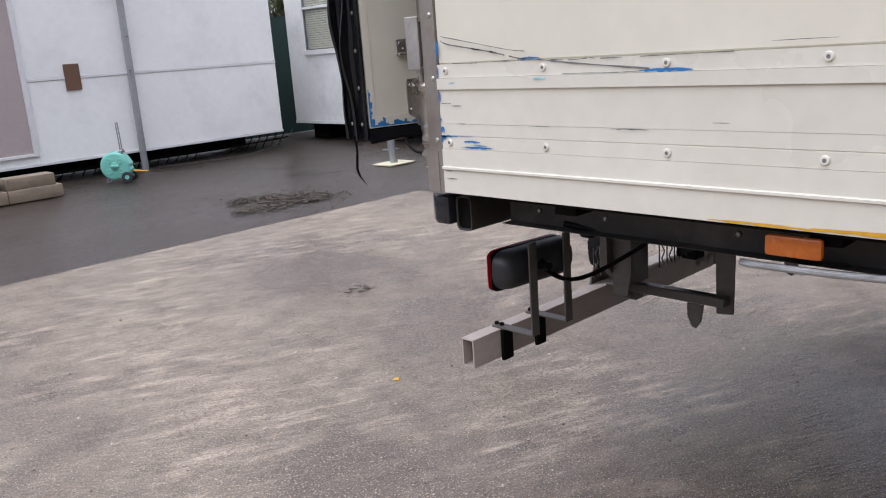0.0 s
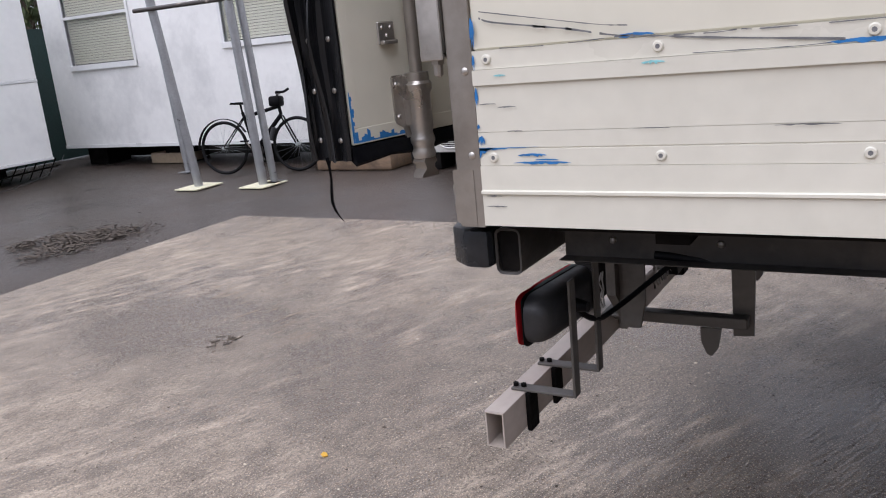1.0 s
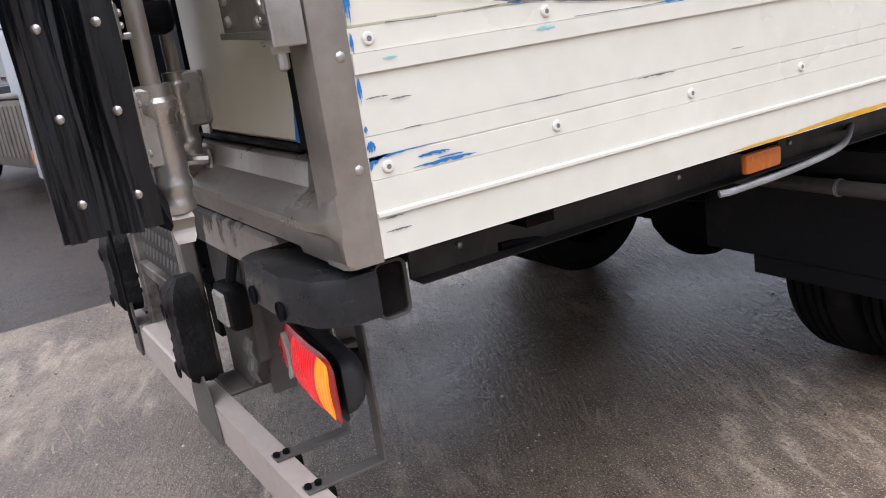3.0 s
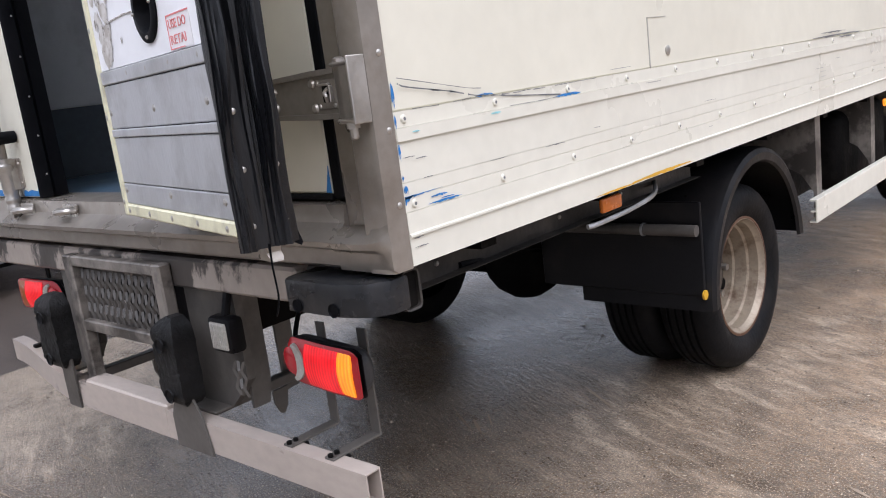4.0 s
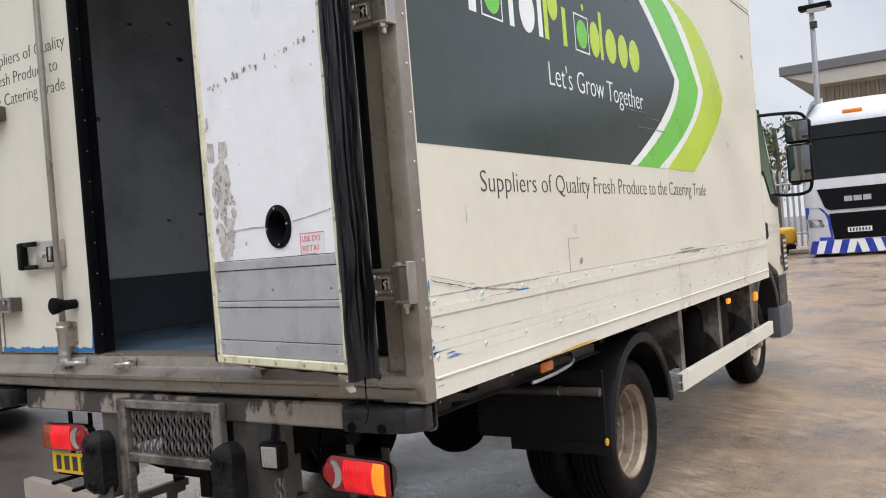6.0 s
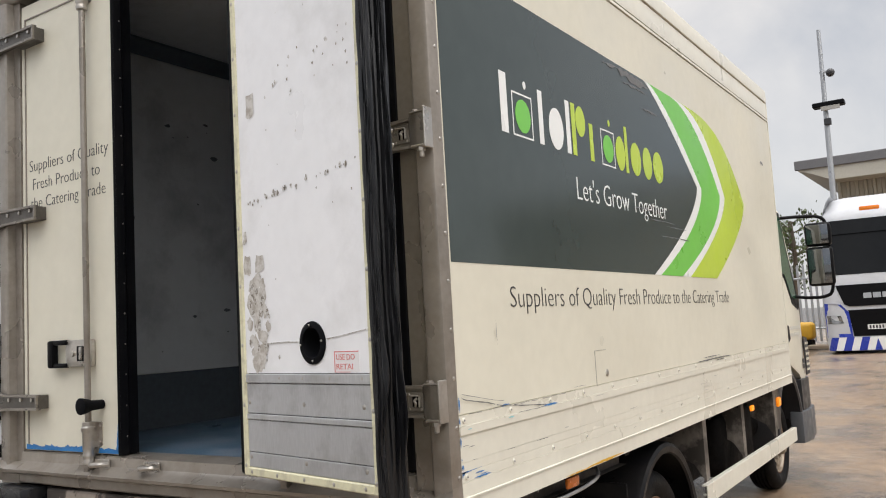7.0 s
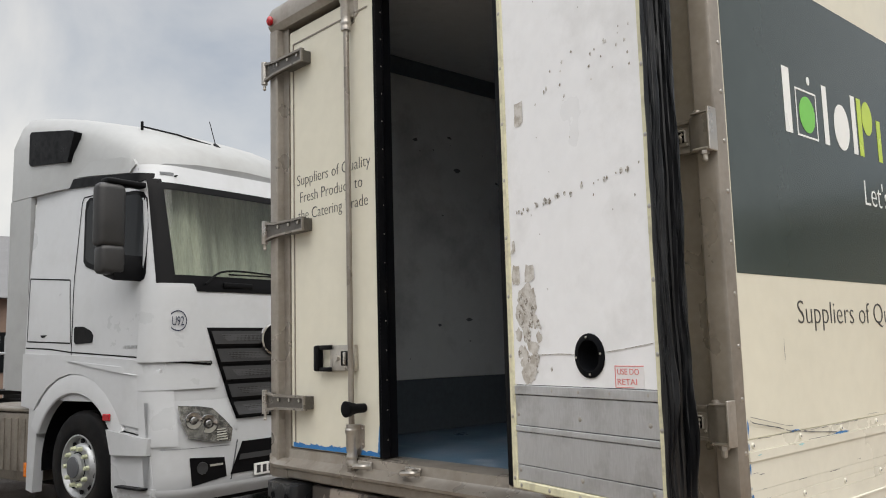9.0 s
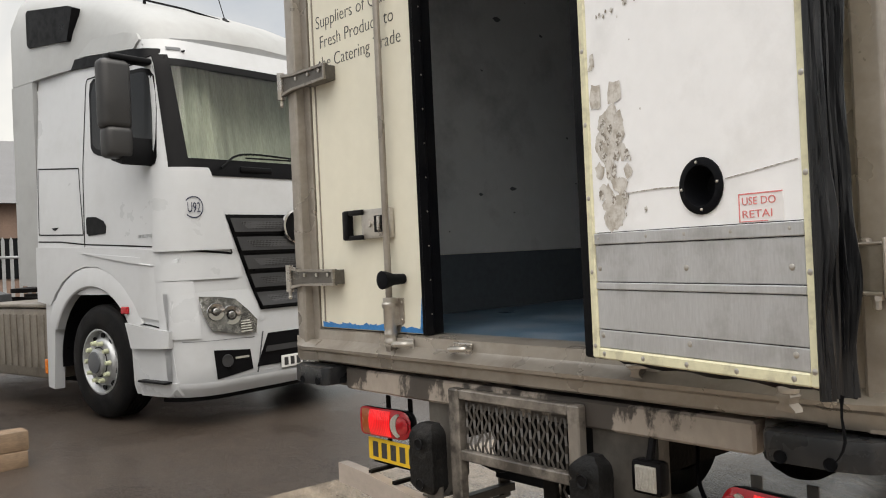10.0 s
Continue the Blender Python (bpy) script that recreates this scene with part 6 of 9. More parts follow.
    bm = rod(fresh(), (u_out + s * 0.15, y - 0.064, z), (u_out + s * 0.15, y - 0.10, z), 0.018, 12, 0.012)
    part("cable_gland", bm, M_PLASTIC, lamp)
    hub = Vector((u_out + s * 0.15, y - 0.03, z))
    lamp.matrix_local = Matrix.Translation(hub) @ Matrix.Rotation(radians(-6.0 * s), 4, "Z") @ Matrix.Translation(-hub)
    return lamp


tail_lamp(0.170, 1, 0.716, 0.010, M_AMBER)
tail_lamp(2.222, -1, 0.730, -0.060, M_AMBERDIM)
for u in (0.258, 0.412):
    bm = fresh()
    box(bm, u - 0.016, u + 0.016, -0.070, 0.084, 0.5205, 0.5265, 0.001)
    box(bm, u - 0.016, u + 0.016, -0.076, -0.070, 0.5205, 0.795, 0.001)
    strap = lp("lamp_bracket", bm, M_DULLSTEEL, "bent flat steel lamp bracket")
    for y in (0.058, 0.078):
        part("bolt", rod(fresh(), (u, y, 0.5265), (u, y, 0.534), 0.007, 6), M_CHASSIS, strap)
    lp("clamp_plate", box(fresh(), u - 0.022, u + 0.022, 0.034, 0.0465, 0.425, 0.5200, 0.002), M_CHASSIS)
for u in (1.975, 2.125):
    lp("lamp_bracket", box(fresh(), u - 0.014, u + 0.014, -0.133, -0.127, 0.536, 0.83, 0.001), M_CHASSIS)
# work lamp
bm = fresh()
box(bm, 0.630, 0.735, 0.000, 0.050, 0.714, 0.814, 0.014, 2)
fog = lp("reversing_lamp", bm, M_PLASTIC, "square black reversing lamp with clear ribbed lens")
bm = fresh()
box(bm, 0.645, 0.716, 0.046, 0.056, 0.727, 0.801, 0.012, 2)
lens = part("lens", bm, M_CLEAR, fog)
for k in range(7):
    part("lens_rib", box(fresh(), 0.649 + 0.0095 * k, 0.653 + 0.0095 * k, 0.0555, 0.0575, 0.733, 0.795), M_CLEAR, lens)
part("stem", rod(fresh(), (0.685, 0.02, 0.81), (0.685, 0.0, 0.875), 0.012, 8), M_PLASTIC, fog)
lp("lower_mesh", expanded_metal(0.655, 0.70, 0.58, 0.70, 0.01, 0.018, 0.05), M_DULLSTEEL)
# side marker and bent tube
bm = box(fresh(), 0.032, 0.0485, -0.955, -0.845, 0.914, 0.956, 0.010, 2)
lp("side_marker", bm, M_MARKER, "orange side marker lamp")
bm = tube(fresh(), smooth_path([(0.055, -0.79, 0.888), (0.042, -0.83, 0.890), (0.040, -1.02, 0.895), (0.06, -1.20, 0.905), (0.14, -1.36, 0.925)]), 0.0075, 10)
lp("guard_tube", bm, M_GALV)


# wheels
def wheel(parent, u_face, v, radius, width, rim_r, dish, s, z=None, nuts=True, hub_out=0.0, rim_mat=None):
    """A tyre with shoulder and tread grooves on a steel rim; s: +1 when the outer face looks to lesser x."""
    z = radius if z is None else z
    bm = fresh()
    d = s
    prof = [(0.012, rim_r * 0.99), (-0.004, rim_r * 1.06), (-0.018, rim_r * 1.16), (-0.024, rim_r * 1.28), (-0.018, radius * 0.90), (0.000, radius * 0.955), (0.016, radius * 0.985), (0.036, radius * 0.998)]
    inner = []
    grooves = 4
    for k in range(grooves):
        c = 0.042 + (width - 0.084) * (k + 0.5) / grooves
        inner += [(c - 0.007, radius), (c - 0.005, radius - 0.012), (c + 0.005, radius - 0.012), (c + 0.007, radius)]
    prof += inner + [(width - 0.042, radius * 0.992), (width - 0.02, radius * 0.965), (width - 0.004, radius * 0.90), (width, rim_r * 1.1), (width - 0.012, rim_r * 0.99)]
    lathe(bm, prof, (u_face, -v, z), (s, 0, 0), 56, caps=False)
    tyre = part("tyre", bm, M_TYRE, parent, "black lorry tyre, dusty")
    bm = fresh()
    lathe(bm, [(0.014, rim_r * 1.0), (0.004, rim_r * 1.02), (0.002, rim_r * 0.97), (0.018, rim_r * 0.945), (0.026, rim_r * 0.91), (dish * 0.38, rim_r * 0.90), (dish * 0.42, rim_r * 0.855), (dish * 0.72, rim_r * 0.84), (dish * 0.76, rim_r * 0.80), (dish + 0.010, rim_r * 0.785)], (u_face, -v, z), (s, 0, 0), 48, caps=False)
    rim = part("rim", bm, rim_mat or M_RIM, parent, "dirty cream steel wheel rim")
    disc = lathe(fresh(), [(dish + 0.012, rim_r * 0.79), (dish + 0.008, rim_r * 0.77), (dish - 0.02, rim_r * 0.60), (dish - 0.01, rim_r * 0.36), (dish - 0.03 - hub_out, rim_r * 0.34), (dish - 0.05 - hub_out, rim_r * 0.26), (dish - 0.052 - hub_out, rim_r * 0.02)], (u_face, -v, z), (s, 0, 0), 48, caps="end")
    # deep dishes take the disc colour with painted shade
    part("rim_disc", disc, M_RIMDISC if dish > 0.1 else (rim_mat or M_RIM), rim)
    part("rim_edge", lathe(fresh(), [(0.006, rim_r * 1.015), (0.001, rim_r * 1.022), (0.0, rim_r * 0.985), (0.006, rim_r * 0.975)], (u_face, -v, z), (s, 0, 0), 48, caps=False), M_RUST, rim)
    if nuts:
        for k in range(6):
            a = k * math.pi / 3
            c = (u_face + s * (dish - 0.022), -v + rim_r * 0.48 * math.cos(a), z + rim_r * 0.48 * math.sin(a))
            part("wheel_nut", rod(fresh(), c, (c[0] - s * 0.03, c[1], c[2]), 0.016, 6), M_BRIGHT, rim)
        for k in range(6):
            a = (k + 0.5) * math.pi / 3
            c = Vector((u_face + s * (dish - 0.008), -v + rim_r * 0.70 * math.cos(a), z + rim_r * 0.70 * math.sin(a)))
            part("hand_hole", rod(fresh(), c, c - Vector((s * 0.006, 0, 0)), rim_r * 0.105, 14), M_CHASSIS, rim)
    return tyre


RW, FW = 2.09, 5.66
wheel(lorry, 0.150, RW, 0.386, 0.215, 0.245, 0.172, 1)
wheel(lorry, 0.405, RW, 0.386, 0.215, 0.245, 0.02, 1, nuts=False)
wheel(lorry, WID - 0.150, RW, 0.386, 0.215, 0.245, 0.150, -1, nuts=False)
wheel(lorry, WID - 0.405, RW, 0.386, 0.215, 0.245, 0.02, -1, nuts=False)
wheel(lorry, 0.285, FW, 0.386, 0.215, 0.245, 0.05, 1, hub_out=0.06)
wheel(lorry, WID - 0.285, FW, 0.386, 0.215, 0.245, 0.05, -1, nuts=False, hub_out=0.06)
bm = rod(fresh(), (0.62, -RW, 0.39), (WID - 0.62, -RW, 0.39), 0.075, 16)
ball(bm, (WID / 2, -RW, 0.40), 0.20, 16, (1.1, 0.9, 1))
lp("rear_axle", bm, M_CHASSIS)
lp("front_axle", rod(fresh(), (0.5, -FW, 0.36), (WID - 0.5, -FW, 0.36), 0.06, 12), M_CHASSIS)
lp("prop_shaft", rod(fresh(), (WID / 2, -RW, 0.45), (WID / 2, -5.4, 0.62), 0.045, 12), M_CHASSIS)
for u in (0.84, WID - 0.84):
    bm = fresh()
    for k in range(4):
        pts = smooth_path([(u, -RW + 0.62 - 0.05 * k, 0.62 - 0.012 * k), (u, -RW, 0.50 - 0.014 * k), (u, -RW - 0.62 + 0.05 * k, 0.62 - 0.012 * k)], 5)
        for a, b in zip(pts, pts[1:]):
            lo, hi = a.copy(), b.copy()
            vs = [bm.verts.new(q) for q in (lo + Vector((-0.035, 0, 0)), lo + Vector((0.035, 0, 0)), hi + Vector((0.035, 0, 0)), hi + Vector((-0.035, 0, 0)))]
            f = bm.faces.new(vs)
    got = bmesh.ops.extrude_face_region(bm, geom=list(bm.faces))
    bmesh.ops.translate(bm, vec=(0, 0, -0.010), verts=[g for g in got["geom"] if isinstance(g, bmesh.types.BMVert)])
    lp("leaf_spring", bm, M_CHASSIS)
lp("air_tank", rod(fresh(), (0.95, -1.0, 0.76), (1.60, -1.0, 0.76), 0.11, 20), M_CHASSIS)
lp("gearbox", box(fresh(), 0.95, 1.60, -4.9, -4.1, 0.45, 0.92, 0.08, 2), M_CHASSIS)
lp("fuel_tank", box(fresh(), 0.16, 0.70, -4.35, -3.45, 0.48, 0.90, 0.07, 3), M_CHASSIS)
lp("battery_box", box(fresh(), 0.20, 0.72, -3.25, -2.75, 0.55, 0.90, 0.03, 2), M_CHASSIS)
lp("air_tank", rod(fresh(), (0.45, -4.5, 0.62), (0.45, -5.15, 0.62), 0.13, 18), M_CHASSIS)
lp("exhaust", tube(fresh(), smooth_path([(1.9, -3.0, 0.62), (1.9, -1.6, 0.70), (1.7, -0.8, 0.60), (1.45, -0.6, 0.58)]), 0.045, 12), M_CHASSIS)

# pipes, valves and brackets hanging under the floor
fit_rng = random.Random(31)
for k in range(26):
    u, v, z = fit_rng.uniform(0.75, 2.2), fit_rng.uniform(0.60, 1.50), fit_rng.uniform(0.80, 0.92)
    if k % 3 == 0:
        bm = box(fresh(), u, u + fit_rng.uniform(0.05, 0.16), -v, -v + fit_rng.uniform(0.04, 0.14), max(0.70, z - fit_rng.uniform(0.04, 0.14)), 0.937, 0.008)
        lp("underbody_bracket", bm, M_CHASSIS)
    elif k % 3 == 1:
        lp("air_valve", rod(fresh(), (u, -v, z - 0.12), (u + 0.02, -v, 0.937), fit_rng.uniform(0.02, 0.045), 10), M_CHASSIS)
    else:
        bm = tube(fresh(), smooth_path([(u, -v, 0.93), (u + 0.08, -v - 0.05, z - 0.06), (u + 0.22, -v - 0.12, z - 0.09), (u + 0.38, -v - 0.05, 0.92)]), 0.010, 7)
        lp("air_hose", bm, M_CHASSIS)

# mudguards: arch shell over each rear pair, with flap
for s, base in ((1, 0.0), (-1, WID)):
    bm = fresh()
    rings = []
    for k in range(31):
        a = radians(-4 + 178 * k / 30)
        r = 0.468
        c, sn = math.cos(a), math.sin(a)
        y, z = -RW + r * c * 1.02, 0.42 + r * sn * 1.04
        ring = []
        for du, dr in ((0.078, -0.048), (0.066, -0.040), (0.062, -0.010), (0.072, 0.008), (0.100, 0.016), (0.62, 0.016), (0.62, 0.008), (0.115, 0.006), (0.088, 0.000), (0.080, -0.012)):
            ring.append((base + s * du, y + dr * c, z + dr * sn))
        rings.append(ring)
    loft(bm, rings)
    guard = lp("mudguard", bm, M_GUARD, "black plastic mudguard over twin wheels")
    part("mud_flap", box(fresh(), *sorted((base + s * 0.09, base + s * 0.80)), -RW + 0.490, -RW + 0.502, 0.445, 0.80, 0.004), M_GUARD, guard)
    bm = rod(fresh(), (base + s * 0.095, -RW + 0.530, 0.700), (base + s * 0.85, -RW + 0.530, 0.700), 0.022, 12)
    part("guard_tube", bm, M_DULLSTEEL, guard)
    part("guard_clamp", rod(fresh(), (base + s * 0.30, -RW + 0.530, 0.700), (base + s * 0.308, -RW + 0.530, 0.700), 0.026, 12), M_GALV, guard)
    for y, z in ((-RW + 0.506, 0.455), (-RW - 0.485, 0.50)):
        bm = lathe(fresh(), [(-0.004, 0.018), (0.004, 0.018), (0.006, 0.008)], (base + s * 0.088, y, z), (-s, 0, 0), 12)
        part("reflector", bm, M_YELLOW, guard, "small round yellow reflector")

# aluminium side guards
for s, base in ((1, 0.0), (-1, WID)):
    bm = fresh()
    sx = sorted((base + s * 0.022, base + s * 0.052))
    outline = [(base + s * a, z) for a, z in ((0.050, 0.500), (0.020, 0.500), (0.018, 0.502), (0.018, 0.603), (0.020, 0.605), (0.050, 0.605), (0.050, 0.598), (0.024, 0.598), (0.024, 0.556), (0.046, 0.556), (0.046, 0.549), (0.024, 0.549), (0.024, 0.507), (0.050, 0.507))]
    prism(bm, outline, "y", -5.15, -2.61)
    g = lp("side_guard", bm, M_PLANK, "cream painted aluminium side guard rail")
    for v in (2.76, 3.64, 4.60):
        bm = fresh()
        prism(bm, [(base + s * 0.053, 0.50), (base + s * 0.068, 0.50), (base + s * 0.068, 0.975), (base + s * 0.053, 0.975)], "y", -v - 0.035, -v + 0.035)
        prism(bm, [(base + s * 0.068, 0.62), (base + s * 0.12, 0.70), (base + s * 0.50, 0.90), (base + s * 0.50, 0.975), (base + s * 0.068, 0.975)], "y", -v + 0.028, -v + 0.035)
        part("guard_post", bm, M_MIDSTEEL, g)
lp("side_marker", box(fresh(), 0.028, 0.046, -3.88, -3.80, 0.885, 0.925, 0.008, 2), M_AMBER, "small lit amber marker")

# ---- cab ----
CU0 = 0.155


def cab_ring(v, z_low, z_roof, u_in, top_in, round_=0.10):
    u0, u1 = CU0 + u_in, WID - CU0 - u_in
    return [(u0 + 0.02, -v, z_low), (u0, -v, z_low + 0.10), (u0, -v, 1.55), (u0 + top_in * 0.6, -v, 2.1), (u0 + top_in, -v, z_roof - round_), (u0 + top_in + round_ * 0.4, -v, z_roof - round_ * 0.3), (u0 + top_in + round_, -v, z_roof),
            (u1 - top_in - round_, -v, z_roof), (u1 - top_in - round_ * 0.4, -v, z_roof - round_ * 0.3), (u1 - top_in, -v, z_roof - round_), (u1 - top_in * 0.6, -v, 2.1), (u1, -v, 1.55), (u1, -v, z_low + 0.10), (u1 - 0.02, -v, z_low)]


bm = fresh()
loft(bm, [cab_ring(5.16, 1.00, 2.62, 0.0, 0.07), cab_ring(5.95, 1.06, 2.64, 0.0, 0.07), cab_ring(6.30, 0.95, 2.60, 0.0, 0.07), cab_ring(6.55, 0.80, 2.45, 0.015, 0.085), cab_ring(6.72, 0.75, 1.75, 0.05, 0.11), cab_ring(6.82, 0.72, 1.62, 0.10, 0.14)])
cab = lp("cab_shell", bm, M_CREAM, "cream lorry cab")


def cab_u(z):
    """The cab side's place at a height."""
    return CU0 + (0.0 if z < 1.55 else 0.042 * (z - 1.55) / 0.55 if z < 2.1 else 0.042 + 0.028 * (z - 2.1) / 0.42)


def cab_panel(name, outline, material_, lift=0.006, label="", thick=0.004):
    bm = fresh()
    lo = [bm.verts.new((cab_u(z) - lift, -v, z)) for v, z in outline]
    hi = [bm.verts.new((cab_u(z) - lift + thick, -v, z)) for v, z in outline]
    bm.faces.new(lo)
    bm.faces.new(hi[::-1])
    for i in range(len(lo)):
        bm.faces.new((lo[i], lo[(i + 1) % len(lo)], hi[(i + 1) % len(lo)], hi[i]))
    return part(name, bm, material_, cab, label)


cab_panel("window_surround", [(5.70, 2.50), (6.26, 2.50), (6.36, 2.1), (6.50, 1.62), (6.42, 1.56), (6.18, 1.62), (6.02, 1.86), (5.70, 1.88)], M_PLASTIC, 0.004)
M_GREENGLASS = material("green_tinted_side_glass", (0.03, 0.10, 0.055), 0.06, 0, 0.4, 3, 12, 0.0, spec=0.8, rough_var=0.02)
cab_panel("side_window", [(5.73, 2.46), (6.21, 2.46), (6.31, 2.08), (6.40, 1.66), (6.20, 1.68), (6.03, 1.90), (5.73, 1.91)], M_GREENGLASS, 0.008, "green tinted side window")
cab_panel("door_gap", [(5.655, 2.5), (5.662, 2.5), (5.662, 1.15), (5.655, 1.15)], M_PLASTIC, 0.002)
cab_panel("door_handle", [(5.74, 1.43), (5.86, 1.42), (5.88, 1.30), (5.80, 1.27), (5.74, 1.30)], M_PLASTIC, 0.014, "recessed black door handle", 0.014)
cab_panel("air_scoop", [(6.50, 1.30), (6.66, 1.28), (6.68, 0.94), (6.52, 0.93)], M_GREYPL, 0.010, "", 0.012)
for k in range(6):
    cab_panel("scoop_slat", [(6.52, 0.97 + 0.05 * k), (6.65, 0.97 + 0.05 * k), (6.65, 0.992 + 0.05 * k), (6.52, 0.992 + 0.05 * k)], M_CREAM, 0.016)
for k in range(4):
    cab_panel("step_light", [(6.40 + 0.05 * (k % 2), 1.0 + 0.05 * (k // 2)), (6.44 + 0.05 * (k % 2), 1.0 + 0.05 * (k // 2)), (6.44 + 0.05 * (k % 2), 1.04 + 0.05 * (k // 2)), (6.40 + 0.05 * (k % 2), 1.04 + 0.05 * (k // 2))], M_GREYPL, 0.004)
M_PALEWORDS = material("pale_cab_marks", (0.55, 0.54, 0.48), 0.4, 0, 0.1, 9, 40, 0.0)
for k in range(2):
    cab_panel("worn_bar", [(5.95, 1.38 - 0.06 * k), (6.40, 1.38 - 0.06 * k), (6.40, 1.41 - 0.06 * k), (5.95, 1.41 - 0.06 * k)], M_PALEWORDS, 0.003)
# windscreen, seen edge-on
bm = fresh()
bm.faces.new([bm.verts.new(p) for p in ((CU0 + 0.14, -6.60, 2.36), (WID - CU0 - 0.14, -6.60, 2.36), (WID - CU0 - 0.12, -6.765, 1.72), (CU0 + 0.12, -6.765, 1.72))])
part("windscreen", bm, M_GLASSD, cab)
# front arch, bumper corner, step
bm = fresh()
rings = []
for k in range(17):
    a = radians(-6 + 176 * k / 16)
    c, sn = math.cos(a), math.sin(a)
    rings.append([(CU0 + 0.004 + du, -FW + (0.47 + dr) * c, 0.46 + (0.52 + dr) * sn) for du, dr in ((0.0, 0.0), (-0.012, 0.015), (-0.008, 0.060), (0.35, 0.060), (0.35, 0.03), (0.02, 0.01))])
loft(bm, rings)
lp("front_mudguard", bm, M_GREYPL, "dark grey front wheel arch")
bm = prism(fresh(), [(CU0 - 0.015, -6.10), (CU0 - 0.03, -6.45), (CU0 + 0.0, -6.78), (CU0 + 0.16, -6.90), (WID / 2, -6.95), (WID / 2, -6.6), (CU0 + 0.14, -6.55), (CU0 + 0.10, -6.10)], "z", 0.33, 0.62)
bmesh.ops.bevel(bm, geom=list(bm.edges), offset=0.02, segments=2, affect="EDGES", profile=0.6)
lp("front_bumper", bm, M_LGREY, "grey moulded front bumper corner")
lp("front_step", prism(fresh(), [(CU0 - 0.004, -6.22), (CU0 - 0.012, -6.45), (CU0 + 0.02, -6.72), (CU0 + 0.14, -6.72), (CU0 + 0.14, -6.22)], "z", 0.625, 0.90), M_GREYPL)
lp("front_bumper", box(fresh(), WID / 2, WID - CU0, -6.95, -6.6, 0.33, 0.62, 0.02), M_LGREY)
ind = lp("side_indicator", box(fresh(), 0.075, 0.10, -4.96, -4.86, 0.80, 0.875, 0.012, 2), M_AMBER, "lit amber side indicator")
lp("indicator_plate", box(fresh(), 0.10, 0.115, -5.0, -4.80, 0.62, 0.97, 0.004), M_MIDSTEEL)
lp("rear_mud_panel", box(fresh(), 0.20, 0.80, -5.18, -5.165, 0.45, 0.97, 0.005), M_CHASSIS)
# mirrors on a hoop
bm = tube(fresh(), smooth_path([(0.22, -6.28, 2.45), (0.05, -6.40, 2.455), (-0.12, -6.45, 2.43), (-0.165, -6.46, 2.30), (-0.175, -6.46, 2.0), (-0.165, -6.46, 1.74), (-0.10, -6.44, 1.675), (0.05, -6.42, 1.67), (0.18, -6.38, 1.69)], 5), 0.016, 8)
hoop = lp("mirror_arm", bm, M_PLASTIC, "black mirror arm hoop")
for z0, z1 in ((2.155, 2.385), (1.775, 2.150)):
    bm = fresh()
    box(bm, -0.20, 0.035, -6.50, -6.40, z0, z1, 0.035, 3)
    shell = part("mirror_housing", bm, M_PLASTIC, hoop, "black lorry mirror housing")
    bm = box(fresh(), -0.180, 0.015, -6.400, -6.394, z0 + 0.022, z1 - 0.022, 0.012, 2)
    part("mirror_glass", bm, M_DIMMIRROR, shell)
part("roof_lamp", lathe(fresh(), [(-0.02, 0.02), (0.03, 0.022), (0.05, 0.012)], (CU0 + 0.12, -5.9, 2.64), (0, 0, 1), 12), M_PLASTIC, cab)


# ---- portable cabins ----
def window_unit(parent, wall_y0, wall_y1, z0, z1, x, split):
    """A window in a wall that looks to lesser x: frame, sash bar and blind behind the panes."""
    bm = fresh()
    t = 0.045
    box(bm, x - 0.02, x + 0.03, wall_y0 - t, wall_y0, z0 - t, z1 + t, 0.004)
    box(bm, x - 0.02, x + 0.03, wall_y1, wall_y1 + t, z0 - t, z1 + t, 0.004)
    box(bm, x - 0.02, x + 0.03, wall_y0, wall_y1, z1, z1 + t, 0.004)
    box(bm, x - 0.028, x + 0.03, wall_y0 - t, wall_y1 + t, z0 - t - 0.03, z0, 0.004)
    win = part("window", bm, M_CABTRIM, parent)
    part("sash_bar", box(fresh(), x - 0.012, x + 0.03, wall_y0, wall_y1, split - 0.02, split + 0.02, 0.003), M_CABTRIM, win)
    bm = fresh()
    z = z0 + 0.015
    while z < z1 - 0.01:
        vs = [bm.verts.new(p) for p in ((x + 0.030, wall_y0 + 0.01, z), (x + 0.030, wall_y1 - 0.01, z), (x + 0.042, wall_y1 - 0.01, z + 0.030), (x + 0.042, wall_y0 + 0.01, z + 0.030))]
        bm.faces.new(vs)
        z += 0.034
    part("blind", bm, M_BLIND, win)
    pane = part("pane", box(fresh(), x + 0.004, x + 0.008, wall_y0, wall_y1, z0, z1), M_GLASS, win)
    pane.visible_shadow = False
    return win


CB = 7.86
cabin_b = thing("portable_cabin", (0, 0, 0), "white portable office cabin with blinds and pink-grey door", "cabin")
holes = ((9.90, 11.16, 1.40, 2.45), (7.22, 8.26, 1.50, 2.45))
# wall facing the yard, built round its two windows and door
DOOR0, DOOR1 = 5.86, 6.66
ys = [11.66, 11.16, 9.90, 8.26, 7.22, DOOR1, DOOR0, 4.3, 3.1]
for a, b in zip(ys, ys[1:]):
    hole = next((h for h in holes if abs(h[1] - a) < 0.01), None)
    spans = ((0.30, hole[2]), (hole[3], 2.85)) if hole else ((2.48, 2.85), (0.30, 0.47)) if abs(a - DOOR1) < 0.01 else ((0.30, 2.85),)
    for z0, z1 in spans:
        part("wall_panel", box(fresh(), CB, CB + 0.05, b, a, z0, z1), M_CABINB, cabin_b)
